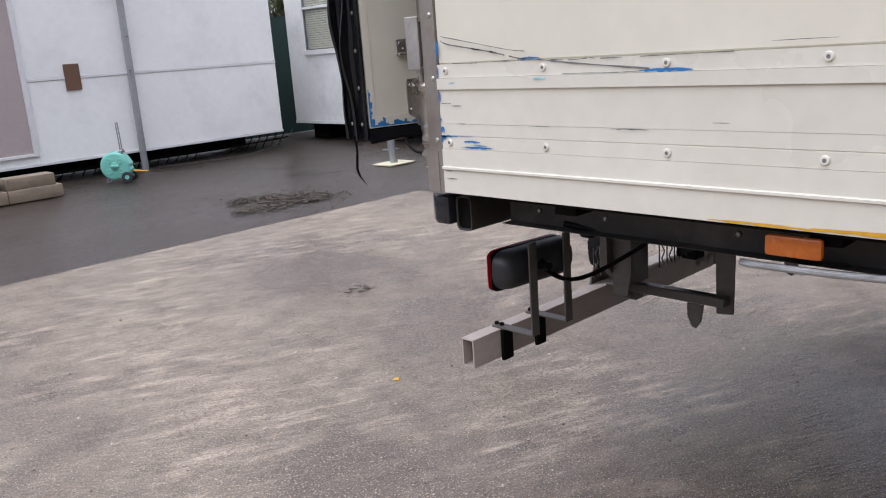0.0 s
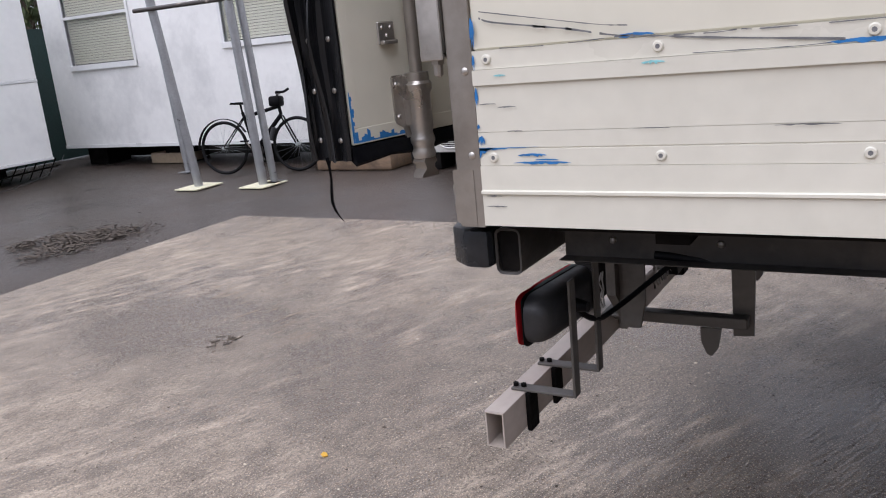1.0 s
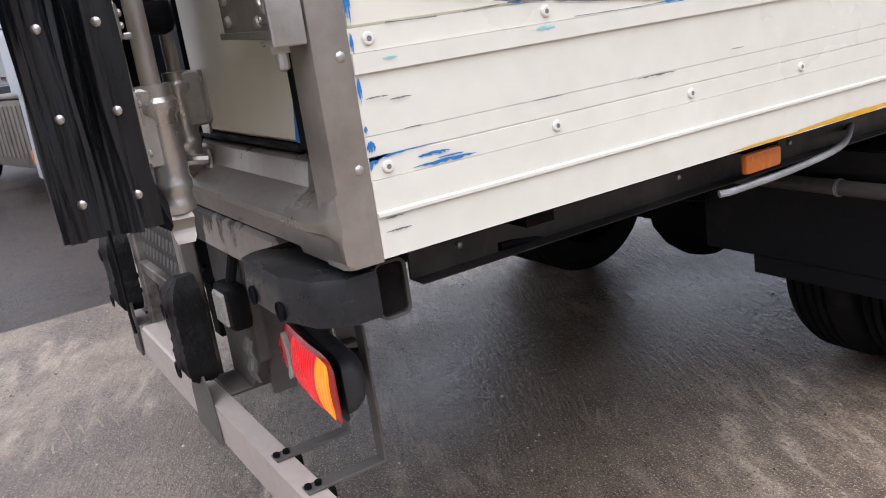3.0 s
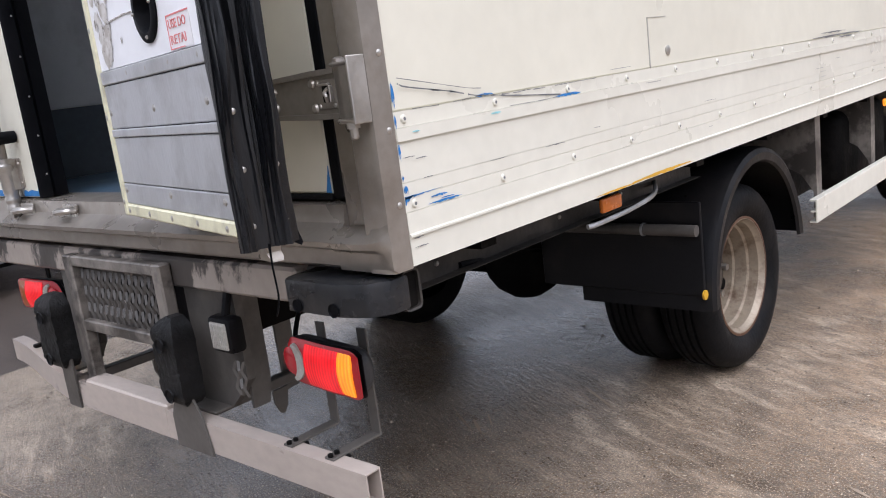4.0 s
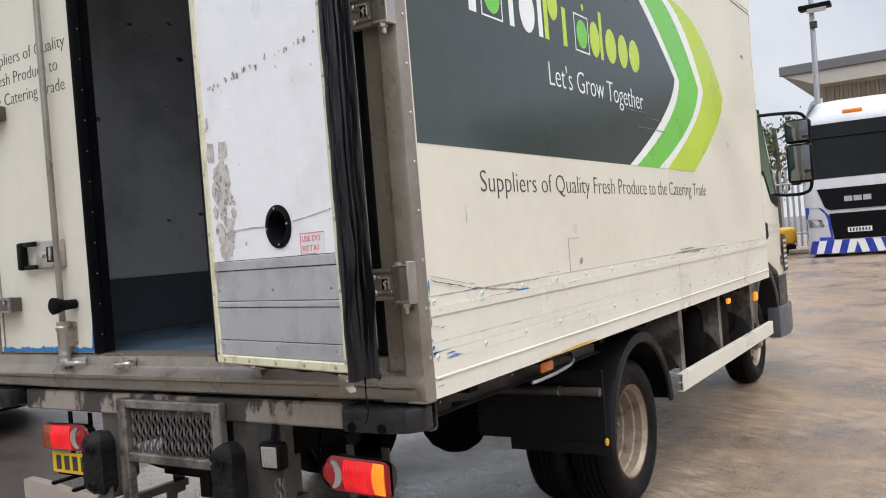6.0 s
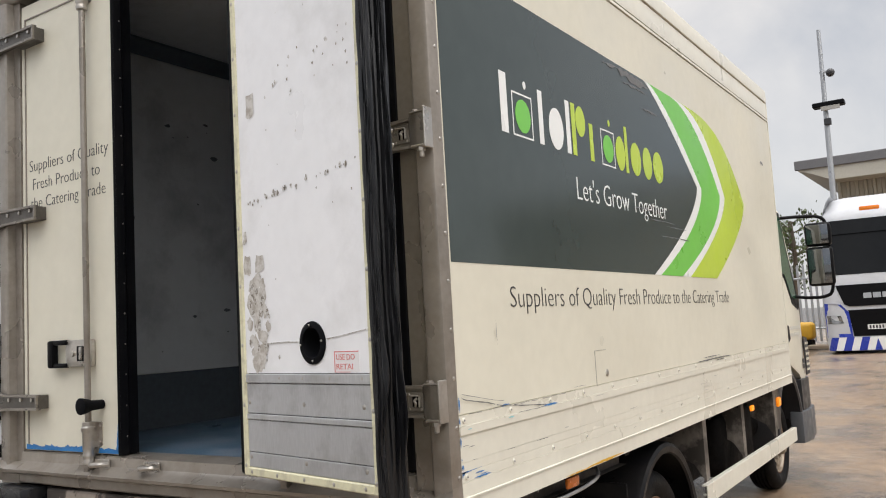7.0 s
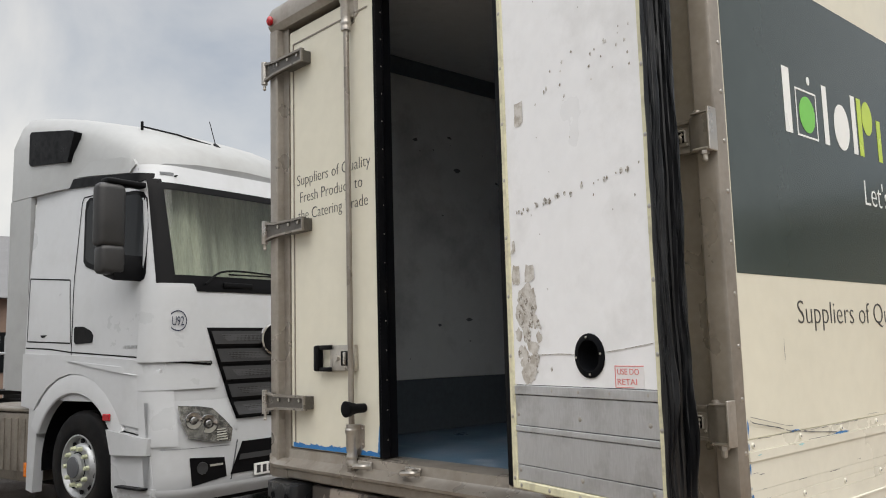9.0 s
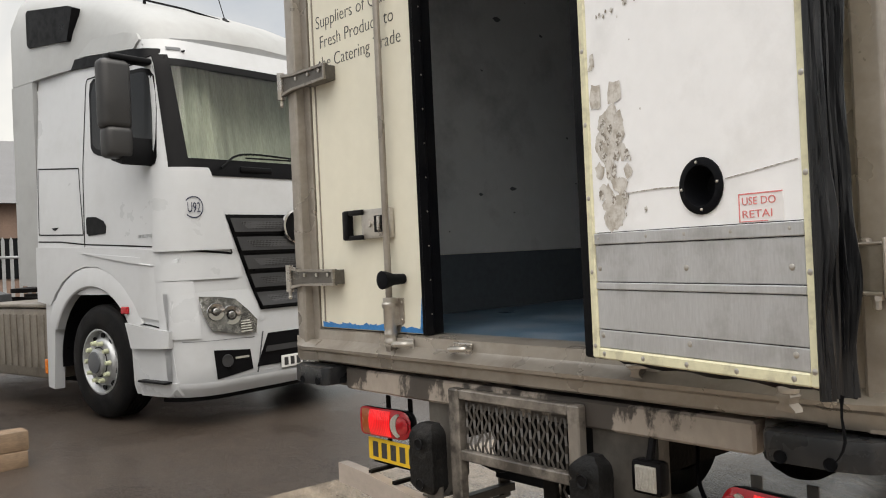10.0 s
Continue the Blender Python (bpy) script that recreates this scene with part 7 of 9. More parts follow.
for y0, y1, z0, z1 in holes:
    window_unit(cabin_b, y0, y1, z0, z1, CB, 2.03)
part("cabin_end", box(fresh(), CB + 0.051, CB + 3.0, 11.61, 11.66, 0.30, 2.85), M_CABINB, cabin_b)
part("cabin_end", box(fresh(), CB + 0.051, CB + 3.0, 3.10, 3.15, 0.30, 2.85), M_CABINB, cabin_b)
part("cabin_back", box(fresh(), CB + 2.95, CB + 3.0, 3.151, 11.609, 0.30, 2.85), M_CABINB, cabin_b)
part("cabin_roof", box(fresh(), CB - 0.05, CB + 3.05, 3.05, 11.71, 2.851, 2.95, 0.01), M_CABTRIM, cabin_b)
part("cabin_floor", box(fresh(), CB - 0.012, CB + 3.0, 3.10, 11.66, 0.255, 0.299), M_CABTRIM, cabin_b)
# added dark sheet stands for the unlit room behind the windows
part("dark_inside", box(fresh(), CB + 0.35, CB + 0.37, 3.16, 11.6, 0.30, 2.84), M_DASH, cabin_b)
door = part("cabin_door", box(fresh(), CB + 0.005, CB + 0.04, DOOR0 + 0.06, DOOR1 - 0.06, 0.49, 2.44, 0.004), M_DOORPINK, cabin_b, "flat pink-grey cabin door, shut")
for y0, y1, z0, z1 in ((DOOR0, DOOR0 + 0.06, 0.45, 2.50), (DOOR1 - 0.06, DOOR1, 0.45, 2.50), (DOOR0 + 0.06, DOOR1 - 0.06, 2.44, 2.50), (DOOR0 + 0.06, DOOR1 - 0.06, 0.45, 0.488)):
    part("door_frame", box(fresh(), CB - 0.02, CB + 0.045, y0, y1, z0, z1, 0.004), M_CABTRIM, cabin_b)
bm = box(fresh(), CB - 0.004, CB + 0.005, DOOR1 - 0.13, DOOR1 - 0.10, 1.40, 1.56, 0.003)
tube(bm, [(CB, DOOR1 - 0.115, 1.50), (CB - 0.04, DOOR1 - 0.115, 1.50), (CB - 0.045, DOOR1 - 0.22, 1.50)], 0.008, 8)
part("door_handle", bm, M_GALV, door)
for y in (11.2, 9.6, 8.0, 5.2, 3.5):
    part("support_block", box(fresh(), CB + 0.15, CB + 0.55, y - 0.2, y + 0.2, 0.0, 0.254), M_CHASSIS, cabin_b)
# added upright dark board stands for the shade under the cabin
part("floor_gap_shade", box(fresh(), CB + 0.9, CB + 0.95, 3.2, 11.6, 0.0, 0.254), M_CHASSIS, cabin_b)
for y in (4.55, 6.95):
    part("downpipe", rod(fresh(), (CB - 0.05, y, 0.15), (CB - 0.05, y, 2.85), 0.035, 12), M_CABTRIM if y < 5 else M_GALV, cabin_b)
bm = tube(fresh(), smooth_path([(CB - 0.012, 4.80, 2.6), (CB - 0.012, 4.80, 1.15), (CB - 0.02, 4.72, 0.9), (CB - 0.03, 4.62, 0.55)]), 0.012, 6)
part("cable", bm, M_CABTRIM, cabin_b)
bm = prism(fresh(), [(CB - 0.10, 4.36), (CB - 0.0005, 4.36), (CB - 0.0005, 4.54), (CB - 0.10, 4.54)], "z", 0.62, 2.85)
bmesh.ops.bevel(bm, geom=list(bm.edges), offset=0.012, segments=2, affect="EDGES", profile=0.5)
part("pipe_duct", bm, M_CABTRIM, cabin_b, "white moulded pipe duct")
for k in range(9):
    part("cable_clip", box(fresh(), CB - 0.03, CB - 0.0005, 4.775, 4.825, 1.28 + 0.16 * k, 1.292 + 0.16 * k), M_GREYPL, cabin_b)
part("socket_box", box(fresh(), CB - 0.05, CB - 0.001, 4.78, 4.88, 1.04, 1.16, 0.008), M_BOARD, cabin_b)

CA = 10.82
cabin_a = thing("portable_cabin", (0, 0, 0), "pale grey-white panelled portable cabin on blocks", "cabin")
for x0, x1 in ((-6.0, 2.62), (3.50, 4.80), (4.804, 7.03)):
    for z0, z1 in ((0.27, 1.245), (1.285, 2.85)):
        part("wall_panel", box(fresh(), x0, x1 - 0.004, CA, CA + 0.05, z0, z1, 0.003), M_CABIN, cabin_a)
    part("panel_joint", box(fresh(), x0, x1, CA - 0.008, CA + 0.05, 1.247, 1.283, 0.004), M_CABTRIM, cabin_a)
part("wall_panel", box(fresh(), 2.62, 3.50, CA, CA + 0.05, 2.48, 2.85), M_CABIN, cabin_a)
part("cabin_door", box(fresh(), 2.68, 3.44, CA - 0.005, CA + 0.03, 0.40, 2.42, 0.004), M_DOORPINK, cabin_a, "flat pink-grey cabin door, shut")
for x0, x1, z0, z1 in ((2.62, 2.68, 0.36, 2.48), (3.44, 3.50, 0.36, 2.48), (2.68, 3.44, 2.42, 2.48), (2.68, 3.44, 0.36, 0.398)):
    part("door_frame", box(fresh(), x0, x1, CA - 0.03, CA + 0.04, z0, z1, 0.004), M_CABTRIM, cabin_a)
part("wall_panel", box(fresh(), 2.62, 3.50, CA, CA + 0.05, 0.27, 0.358), M_CABIN, cabin_a)
part("base_rail", box(fresh(), -6.0, 7.03, CA - 0.015, CA + 0.06, 0.235, 0.268, 0.004), M_CABTRIM, cabin_a)
part("cabin_end", box(fresh(), 6.98, 7.03, CA + 0.051, CA + 2.8, 0.27, 2.85), M_CABIN, cabin_a)
part("cabin_roof", box(fresh(), -6.05, 7.08, CA - 0.06, CA + 2.9, 2.852, 2.95, 0.01), M_CABTRIM, cabin_a)
part("cabin_back", box(fresh(), -6.0, 7.03, CA + 2.8, CA + 2.85, 0.27, 2.85), M_CABIN, cabin_a)
# the same shade board, added below this cabin
part("floor_gap_shade", box(fresh(), -6.0, 6.9, CA + 0.9, CA + 0.95, 0.0, 0.234), M_CHASSIS, cabin_a)
for x in (3.9, 5.2, 6.6):
    for k in range(7):
        a = k * 0.28
        part("stored_rod", rod(fresh(), (x - 0.45 + a * 0.5, CA + 0.12, 0.02), (x - 0.3 + a * 0.5, CA + 0.12, 0.23), 0.008, 5), M_CHASSIS, cabin_a)
    part("stored_rod", rod(fresh(), (x - 0.5, CA + 0.12, 0.1), (x + 0.6, CA + 0.13, 0.13), 0.012, 6), M_CHASSIS, cabin_a)
part("fixed_board", box(fresh(), 3.96, 4.15, CA - 0.02, CA - 0.0005, 1.11, 1.43, 0.004), M_BOARD, cabin_a, "small square brown board")
pole = solid("downpipe", rod(fresh(), (4.77, CA - 0.09, 0.0), (4.77, CA - 0.09, 2.9), 0.045, 14), M_GALV, "pale grey upright pipe against the cabin wall", "pipe")
bm = box(fresh(), 7.05, 9.8, 12.6, 12.65, 0.0, 2.0)
solid("dark_screen", bm, M_DARKGREEN, "dark green screen in the gap between cabins", "screen")


# sleepers and steps
def timber(name, x0, x1, y0, y1, z0, z1, label, group, wood=M_WOOD):
    return solid(name, box(fresh(), x0, x1, y0, y1, z0, z1, 0.012, 2), wood, label, "timber", group)


for k, (x0, x1) in enumerate(((2.0, 2.72), (2.725, 3.30))):
    timber("timber_step", x0, x1, 9.62, 9.86, 0.0, 0.14, "weathered timber step beam before the door", "door step beams")
    timber("timber_step", x0, x1 - 0.06, 9.64, 9.87, 0.141, 0.27, "weathered timber step beam before the door", "door step beams")
timber("timber_step", 7.42, 7.84, 5.75, 6.75, 0.0, 0.20, "pale timber doorstep below the cabin door", "cabin doorstep", M_DARKWOOD)
timber("timber_step", 7.11, 7.28, 1.97, 2.52, 0.02, 0.17, "stacked weathered timber sleeper beside the lorry", "stacked sleepers", M_DARKWOOD)
timber("timber_step", 7.12, 7.30, 1.96, 2.50, 0.171, 0.31, "stacked weathered timber sleeper beside the lorry", "stacked sleepers", M_DARKWOOD)
timber("timber_step", 8.0, 8.3, 9.4, 10.1, 0.0, 0.14, "short timber packer below the cabin", "packers")

# posts of a shelter with pale foot plates
for x, y, lx, ly in ((6.44, 7.60, -0.20, 0.15), (6.57, 6.80, -0.09, 0.07)):
    post = thing("shelter_post", (x, y, 0), "galvanised tubular shelter post on a pale foot plate", "post", "shelter posts")
    part("tube", rod(fresh(), (0, 0, 0.012), (lx, ly, 2.8), 0.046, 16), M_GALV, post)
    part("foot_plate", box(fresh(), -0.20, 0.20, -0.16, 0.16, 0.0, 0.012), M_TRIM, post)
for x, y, lx, ly in ((7.34, 8.70, -0.10, 0.08), (6.70, 6.76, -0.11, 0.07)):
    post = thing("shelter_post", (x, y, 0), "slim galvanised post beside the cabin", "post", "shelter posts")
    part("tube", rod(fresh(), (0, 0, 0.012), (lx, ly, 2.8), 0.040, 12), M_GALV, post)
    part("foot_plate", box(fresh(), -0.10, 0.10, -0.08, 0.08, 0.0, 0.012), M_GALV, post)
solid("shelter_rail", rod(fresh(), (6.20, 7.85, 1.86), (6.52, 6.70, 1.88), 0.022, 10), M_DIRTY, "rusty scaffold rail fixed across two posts", "rail")


# bicycle leaning by the posts
def bicycle(at):
    bike = thing("bicycle", at, "black road bicycle parked against the cabin posts", "bicycle")
    M_FRAME = M_PLASTIC
    r = 0.335
    wheels = []
    for x in (0.0, 1.02):
        bm = fresh()
        ring = []
        n, m = 44, 8
        grid = [[bm.verts.new((x + (r - 0.020 + 0.020 * math.cos(b)) * math.cos(a), 0.020 * math.sin(b), r + (r - 0.020 + 0.020 * math.cos(b)) * math.sin(a))) for b in (2 * math.pi * j / m for j in range(m))] for a in (2 * math.pi * i / n for i in range(n))]
        for i in range(n):
            for j in range(m):
                bm.faces.new((grid[i][j], grid[(i + 1) % n][j], grid[(i + 1) % n][(j + 1) % m], grid[i][(j + 1) % m]))
        w = part("tyre", bm, M_TYRE, bike)
        bm = fresh()
        for i in range(22):
            a = 2 * math.pi * i / 22
            rod(bm, (x + 0.02 * math.cos(a + 0.9), 0.02 * (-1) ** i, r + 0.02 * math.sin(a + 0.9)), (x + (r - 0.03) * math.cos(a), 0, r + (r - 0.03) * math.sin(a)), 0.0012, 4)
        rod(bm, (x, -0.045, r), (x, 0.045, r), 0.018, 10)
        part("spokes", bm, M_GALV, w)
    bb, seat, head, fork = (0.43, 0, 0.28), (0.30, 0, 0.76), (0.80, 0, 0.80), (0.83, 0, 0.70)
    bm = fresh()
    for a, b, rr in ((bb, seat, 0.020), (bb, fork, 0.026), ((0.32, 0, 0.70), head, 0.022), (fork, (0.79, 0, 0.88), 0.02)):
        rod(bm, a, b, rr, 10)
    for y in (-0.035, 0.035):
        rod(bm, (0.0, y, r), (bb[0], y * 0.6, bb[2]), 0.010, 8)
        rod(bm, (0.0, y, r), (0.315, y * 0.5, 0.70), 0.008, 8)
        rod(bm, (1.02, y, r), (0.835, y, 0.69), 0.011, 8)
    part("frame", bm, M_FRAME, bike)
    bm = prism(fresh(), [(0.16, 0.86), (0.18, 0.885), (0.30, 0.885), (0.41, 0.875), (0.41, 0.862), (0.28, 0.855)], "y", -0.06, 0.06)
    rod(bm, (0.30, 0, 0.74), (0.28, 0, 0.86), 0.012, 8)
    part("saddle", bm, M_PLASTIC, bike)
    bm = tube(fresh(), smooth_path([(1.06, -0.20, 0.99), (0.98, -0.19, 0.96), (0.88, -0.16, 0.965), (0.80, 0, 0.955), (0.74, 0.18, 0.97), (0.66, 0.28, 0.985)]), 0.016, 8)
    rod(bm, (0.79, 0, 0.87), (0.80, 0, 0.95), 0.014, 8)
    part("handlebar", bm, M_PLASTIC, bike)
    part("bar_bag", box(fresh(), 0.70, 0.86, -0.07, 0.07, 0.80, 0.93, 0.03, 2), M_PLASTIC, bike)
    bm = fresh()
    rings = []
    for k in range(14):
        a = radians(30 + 150 * k / 13)
        rings.append([(0.37 * math.cos(a), y, r + 0.365 * math.sin(a)) for y in (-0.022, 0.0, 0.022)] + [(0.362 * math.cos(a), y, r + 0.357 * math.sin(a)) for y in (0.022, 0.0, -0.022)])
    loft(bm, rings)
    part("rear_mudguard", bm, M_PLASTIC, bike)
    bm = rod(fresh(), (0.43, 0.04, 0.28), (0.43, 0.052, 0.28), 0.085, 20)
    rod(bm, (0.43, 0.055, 0.28), (0.52, 0.055, 0.16), 0.009, 6)
    rod(bm, (0.43, -0.055, 0.28), (0.34, -0.055, 0.40), 0.009, 6)
    part("crankset", bm, M_DIRTY, bike)
    for c in ((0.52, 0.09, 0.155), (0.34, -0.09, 0.405)):
        part("pedal", box(fresh(), c[0] - 0.045, c[0] + 0.045, c[1] - 0.035, c[1] + 0.035, c[2] - 0.010, c[2] + 0.010, 0.003), M_PLASTIC, bike)
    bm = rod(fresh(), (0.66, 0, 0.40), (0.72, 0, 0.55), 0.035, 10)
    part("bottle", bm, M_GREYPL, bike)
    return bike


bicycle(pose(7.155, 7.87, 0.0, -6, 0, -77) @ Matrix.Scale(0.92, 4))


# air-conditioning units and clutter beside them
def condenser(at):
    unit = thing("air_conditioner", at, "white outdoor air-conditioning unit on feet by the cabin", "air conditioner", "outdoor units")
    part("casing", box(fresh(), 0, 0.30, -0.34, 0.24, 0.17, 0.715, 0.015, 2), M_DULLWHITE, unit)
    part("fan_opening", rod(fresh(), (-0.004, 0.0, 0.42), (0.02, 0.0, 0.42), 0.205, 36), M_PLASTIC, unit)
    bm = fresh()
    for k in range(23):
        h = -0.194 + 0.0176 * k
        w = math.sqrt(0.206 ** 2 - h * h)
        part("louvre", rod(fresh(), (-0.010, -w, 0.42 + h), (-0.010, w, 0.42 + h), 0.0032, 5), M_DULLWHITE, unit)
    for r in (0.205,):
        tube(bm, [(-0.012, r * math.cos(a), 0.42 + r * math.sin(a)) for a in (2 * math.pi * i / 36 for i in range(37))], 0.008, 5)
    part("fan_ring", bm, M_DULLWHITE, unit)
    for y in (-0.30, 0.18):
        part("foot", box(fresh(), 0.0, 0.30, y - 0.05, y + 0.05, 0.0, 0.17, 0.004), M_CHASSIS, unit)
    part("badge_bar", box(fresh(), -0.003, 0.0, -0.30, -0.21, 0.665, 0.685), M_TEAL, unit)
    return unit


unit = condenser((7.45, 5.02, 0))
copy_thing(unit, Matrix.Translation((7.45, 4.02, 0)))
bm = lathe(fresh(), [(0, 0.10), (0.02, 0.105), (0.28, 0.105), (0.34, 0.08), (0.36, 0.03)], (7.35, 4.55, 0.0), (0, 0, 1), 20)
solid("gas_bottle", bm, M_LGREY, "grey cylinder standing by the outdoor units", "cylinder")
bm = box(fresh(), 7.05, 7.15, 3.95, 4.5, 0.0, 0.05, 0.01)
solid("pale_plank", bm, M_DULLWHITE, "pale broken trim board lying on the asphalt", "board", at=pose(0, 0, 0))
bm = fresh()
for y in (2.5, 3.1):
    tube(bm, [(7.45, y, 0.0), (7.55, y + 0.25, 0.62)], 0.025, 8)
box(bm, 7.50, 7.62, 2.5, 3.4, 0.58, 0.64, 0.008)
solid("white_trestle", bm, M_DULLWHITE, "white steel trestle beside the cabin", "trestle")

# hose reel cart
reel = thing("hose_reel", pose(4.075, 9.96, 0, 0, 0, -40), "mint green plastic hose reel cart with handle", "hose reel")
bm = fresh()
rings = []
for y, grow in ((-0.090, 0.82), (-0.086, 0.92), (-0.072, 1.0), (0.072, 1.0), (0.086, 0.92), (0.090, 0.82)):
    ring = []
    for k in range(30):
        a = 2 * math.pi * k / 30
        x, z = 0.168 * math.cos(a), 0.168 * math.sin(a)
        if x > 0 and z < 0.06:
            x, z = x + 0.016 * (1 if k else 0), max(z, -0.150) - 0.02 * (x / 0.168)
        ring.append((x * grow, y, 0.205 + z * grow))
    rings.append(ring)
casing = part("drum_casing", loft(bm, rings), M_REEL, reel, "round moulded mint green casing")
for a in (0.7, 2.3, 3.9, 5.5):
    part("casing_boss", lathe(fresh(), [(0.0, 0.036), (-0.006, 0.032), (-0.008, 0.022), (-0.004, 0.012)], (0.090 * math.cos(a), -0.089, 0.205 + 0.090 * math.sin(a)), (0, 1, 0), 16), M_REEL, casing)
part("hub", lathe(fresh(), [(0.0, 0.050), (-0.012, 0.044), (-0.016, 0.030)], (0, -0.089, 0.205), (0, 1, 0), 18), M_REEL, casing)
part("crank_bar", box(fresh(), -0.035, 0.055, -0.125, -0.104, 0.192, 0.220, 0.008, 2), M_REEL, casing)
for y in (-0.105, 0.105):
    wheel_ = part("wheel", lathe(fresh(), [(-0.018, 0.030), (-0.020, 0.058), (-0.012, 0.066), (0.012, 0.066), (0.020, 0.058), (0.018, 0.030)], (0.140, y, 0.066), (0, 1, 0), 22), M_GREYPL, reel, "small grey plastic wheel")
    part("wheel_hub", lathe(fresh(), [(-0.024, 0.010), (-0.024, 0.026), (0.024, 0.026), (0.024, 0.010)], (0.140, y, 0.066), (0, 1, 0), 14), M_REEL, wheel_)
part("leg", tube(fresh(), smooth_path([(-0.085, -0.07, 0.07), (-0.118, -0.07, 0.012), (-0.122, 0.0, 0.008), (-0.118, 0.07, 0.012), (-0.085, 0.07, 0.07)], 4), 0.009, 8), M_GALV, reel)
part("handle", tube(fresh(), smooth_path([(0.085, -0.035, 0.34), (0.075, -0.035, 0.68), (0.074, 0.0, 0.70), (0.075, 0.035, 0.68), (0.085, 0.035, 0.34)], 4), 0.008, 8), M_GALV, reel)
part("handle_clip", box(fresh(), 0.060, 0.105, -0.055, 0.055, 0.345, 0.385, 0.006), M_GALV, reel)
part("nozzle", rod(fresh(), (0.205, -0.03, 0.13), (0.38, -0.05, 0.115), 0.014, 10, 0.009), M_YELLOW, reel)
bm = tube(fresh(), smooth_path([(4.9, 10.55, 0.02), (5.4, 10.6, 0.015), (6.1, 10.45, 0.015), (7.0, 10.8, 0.10), (7.6, 11.4, 0.2)]), 0.005, 6)
solid("cable", bm, M_GREYPL, "thin grey cable lying along the cabin's foot", "cable")


# ---- tractor units (x forward from the front face, y from the right side to the left, z up) ----
class CabForm:
    """A cab's skin: levels of (z, front x, side inset, corner depth, corner width)."""

    def __init__(self, levels, width, rear, bow):
        self.levels, self.width, self.rear, self.bow = levels, width, rear, bow

    def level(self, z):
        ls = self.levels
        if z <= ls[0][0]:
            return ls[0][1:]
        for a, b in zip(ls, ls[1:]):
            if a[0] <= z <= b[0]:
                f = (z - a[0]) / max(1e-6, b[0] - a[0])
                return tuple(p + (q - p) * f for p, q in zip(a[1:], b[1:]))
        return ls[-1][1:]

    def front(self, y, z):
        xf, inset, rx, ry = self.level(z)
        half = self.width / 2
        yy = min(y, self.width - y)
        x = xf - self.bow * ((half - yy) / half) ** 2
        d = inset + ry - yy
        if d > 0:
            x -= rx * (1 - math.sqrt(max(0.0, 1 - min(1, d / ry) ** 2)))
        return x

    def side(self, x, z):
        """Inset of the right side at x."""
        xf, inset, rx, ry = self.level(z)
        edge = xf - self.bow - rx
        if x <= edge:
            return inset
        return inset + ry * (1 - math.sqrt(max(0.0, 1 - min(1, (x - edge) / rx) ** 2)))

    def ring(self, z, n=9, m=8):
        xf, inset, rx, ry = self.level(z)
        half = self.width / 2
        right = [(self.rear, inset), (self.rear * 0.6, inset), (self.rear * 0.3, inset)]
        for k in range(n):
            a = math.pi / 2 * k / (n - 1)
            y = inset + ry * (1 - math.cos(a))
            right.append((self.front(y, z) if k else xf - self.bow - rx, y))
        for k in range(1, m + 1):
            y = inset + ry + (half - inset - ry) * k / m
            right.append((self.front(y, z), y))
        left = [(x, self.width - y) for x, y in right[-2::-1]]
        return [(x, y, z) for x, y in right + left]

    def shell(self, zs, skip=None):
        """Skin over the levels zs; skip(i, z0, z1) leaves faces of ring segment i out."""
        bm = fresh()
        rows = [[bm.verts.new(p) for p in self.ring(z)] for z in zs]
        n = len(rows[0])
        for j in range(len(zs) - 1):
            for i in range(n):
                if skip and skip(i, zs[j], zs[j + 1]):
                    continue
                k = (i + 1) % n
                bm.faces.new((rows[j][i], rows[j][k], rows[j + 1][k], rows[j + 1][i]))
        bm.faces.new(rows[0][::-1])
        bm.faces.new(rows[-1])
        return bm

    def front_panel(self, outline, lift=0.006, cuts=6):
        """A thin panel on the front; outline pairs (y, z) in order, as a fan of strips between lower and upper edge."""
        bm = fresh()
        poly = []
        for (y0, z0), (y1, z1) in zip(outline, outline[1:] + outline[:1]):
            for k in range(cuts):
                f = k / cuts
                poly.append((y0 + (y1 - y0) * f, z0 + (z1 - z0) * f))
        vs = [bm.verts.new((self.front(y, z) + lift, y, z)) for y, z in poly]
        face = bm.faces.new(vs)
        bmesh.ops.triangulate(bm, faces=[face])
        return bm

    def strip(self, low, high, lift=0.006, cuts=14):
        """A front panel between two lines (lists of two points)."""
        bm = fresh()
        rows = []
        for k in range(cuts + 1):
            f = k / cuts
            a = (low[0][0] + (low[1][0] - low[0][0]) * f, low[0][1] + (low[1][1] - low[0][1]) * f)
            b = (high[0][0] + (high[1][0] - high[0][0]) * f, high[0][1] + (high[1][1] - high[0][1]) * f)
            col = []
            for j in range(5):
                y, z = a[0] + (b[0] - a[0]) * j / 4, a[1] + (b[1] - a[1]) * j / 4
                col.append(bm.verts.new((self.front(y, z) + lift, y, z)))
            rows.append(col)
        for r, s in zip(rows, rows[1:]):
            for j in range(4):
                bm.faces.new((r[j], s[j], s[j + 1], r[j + 1]))
        return bm

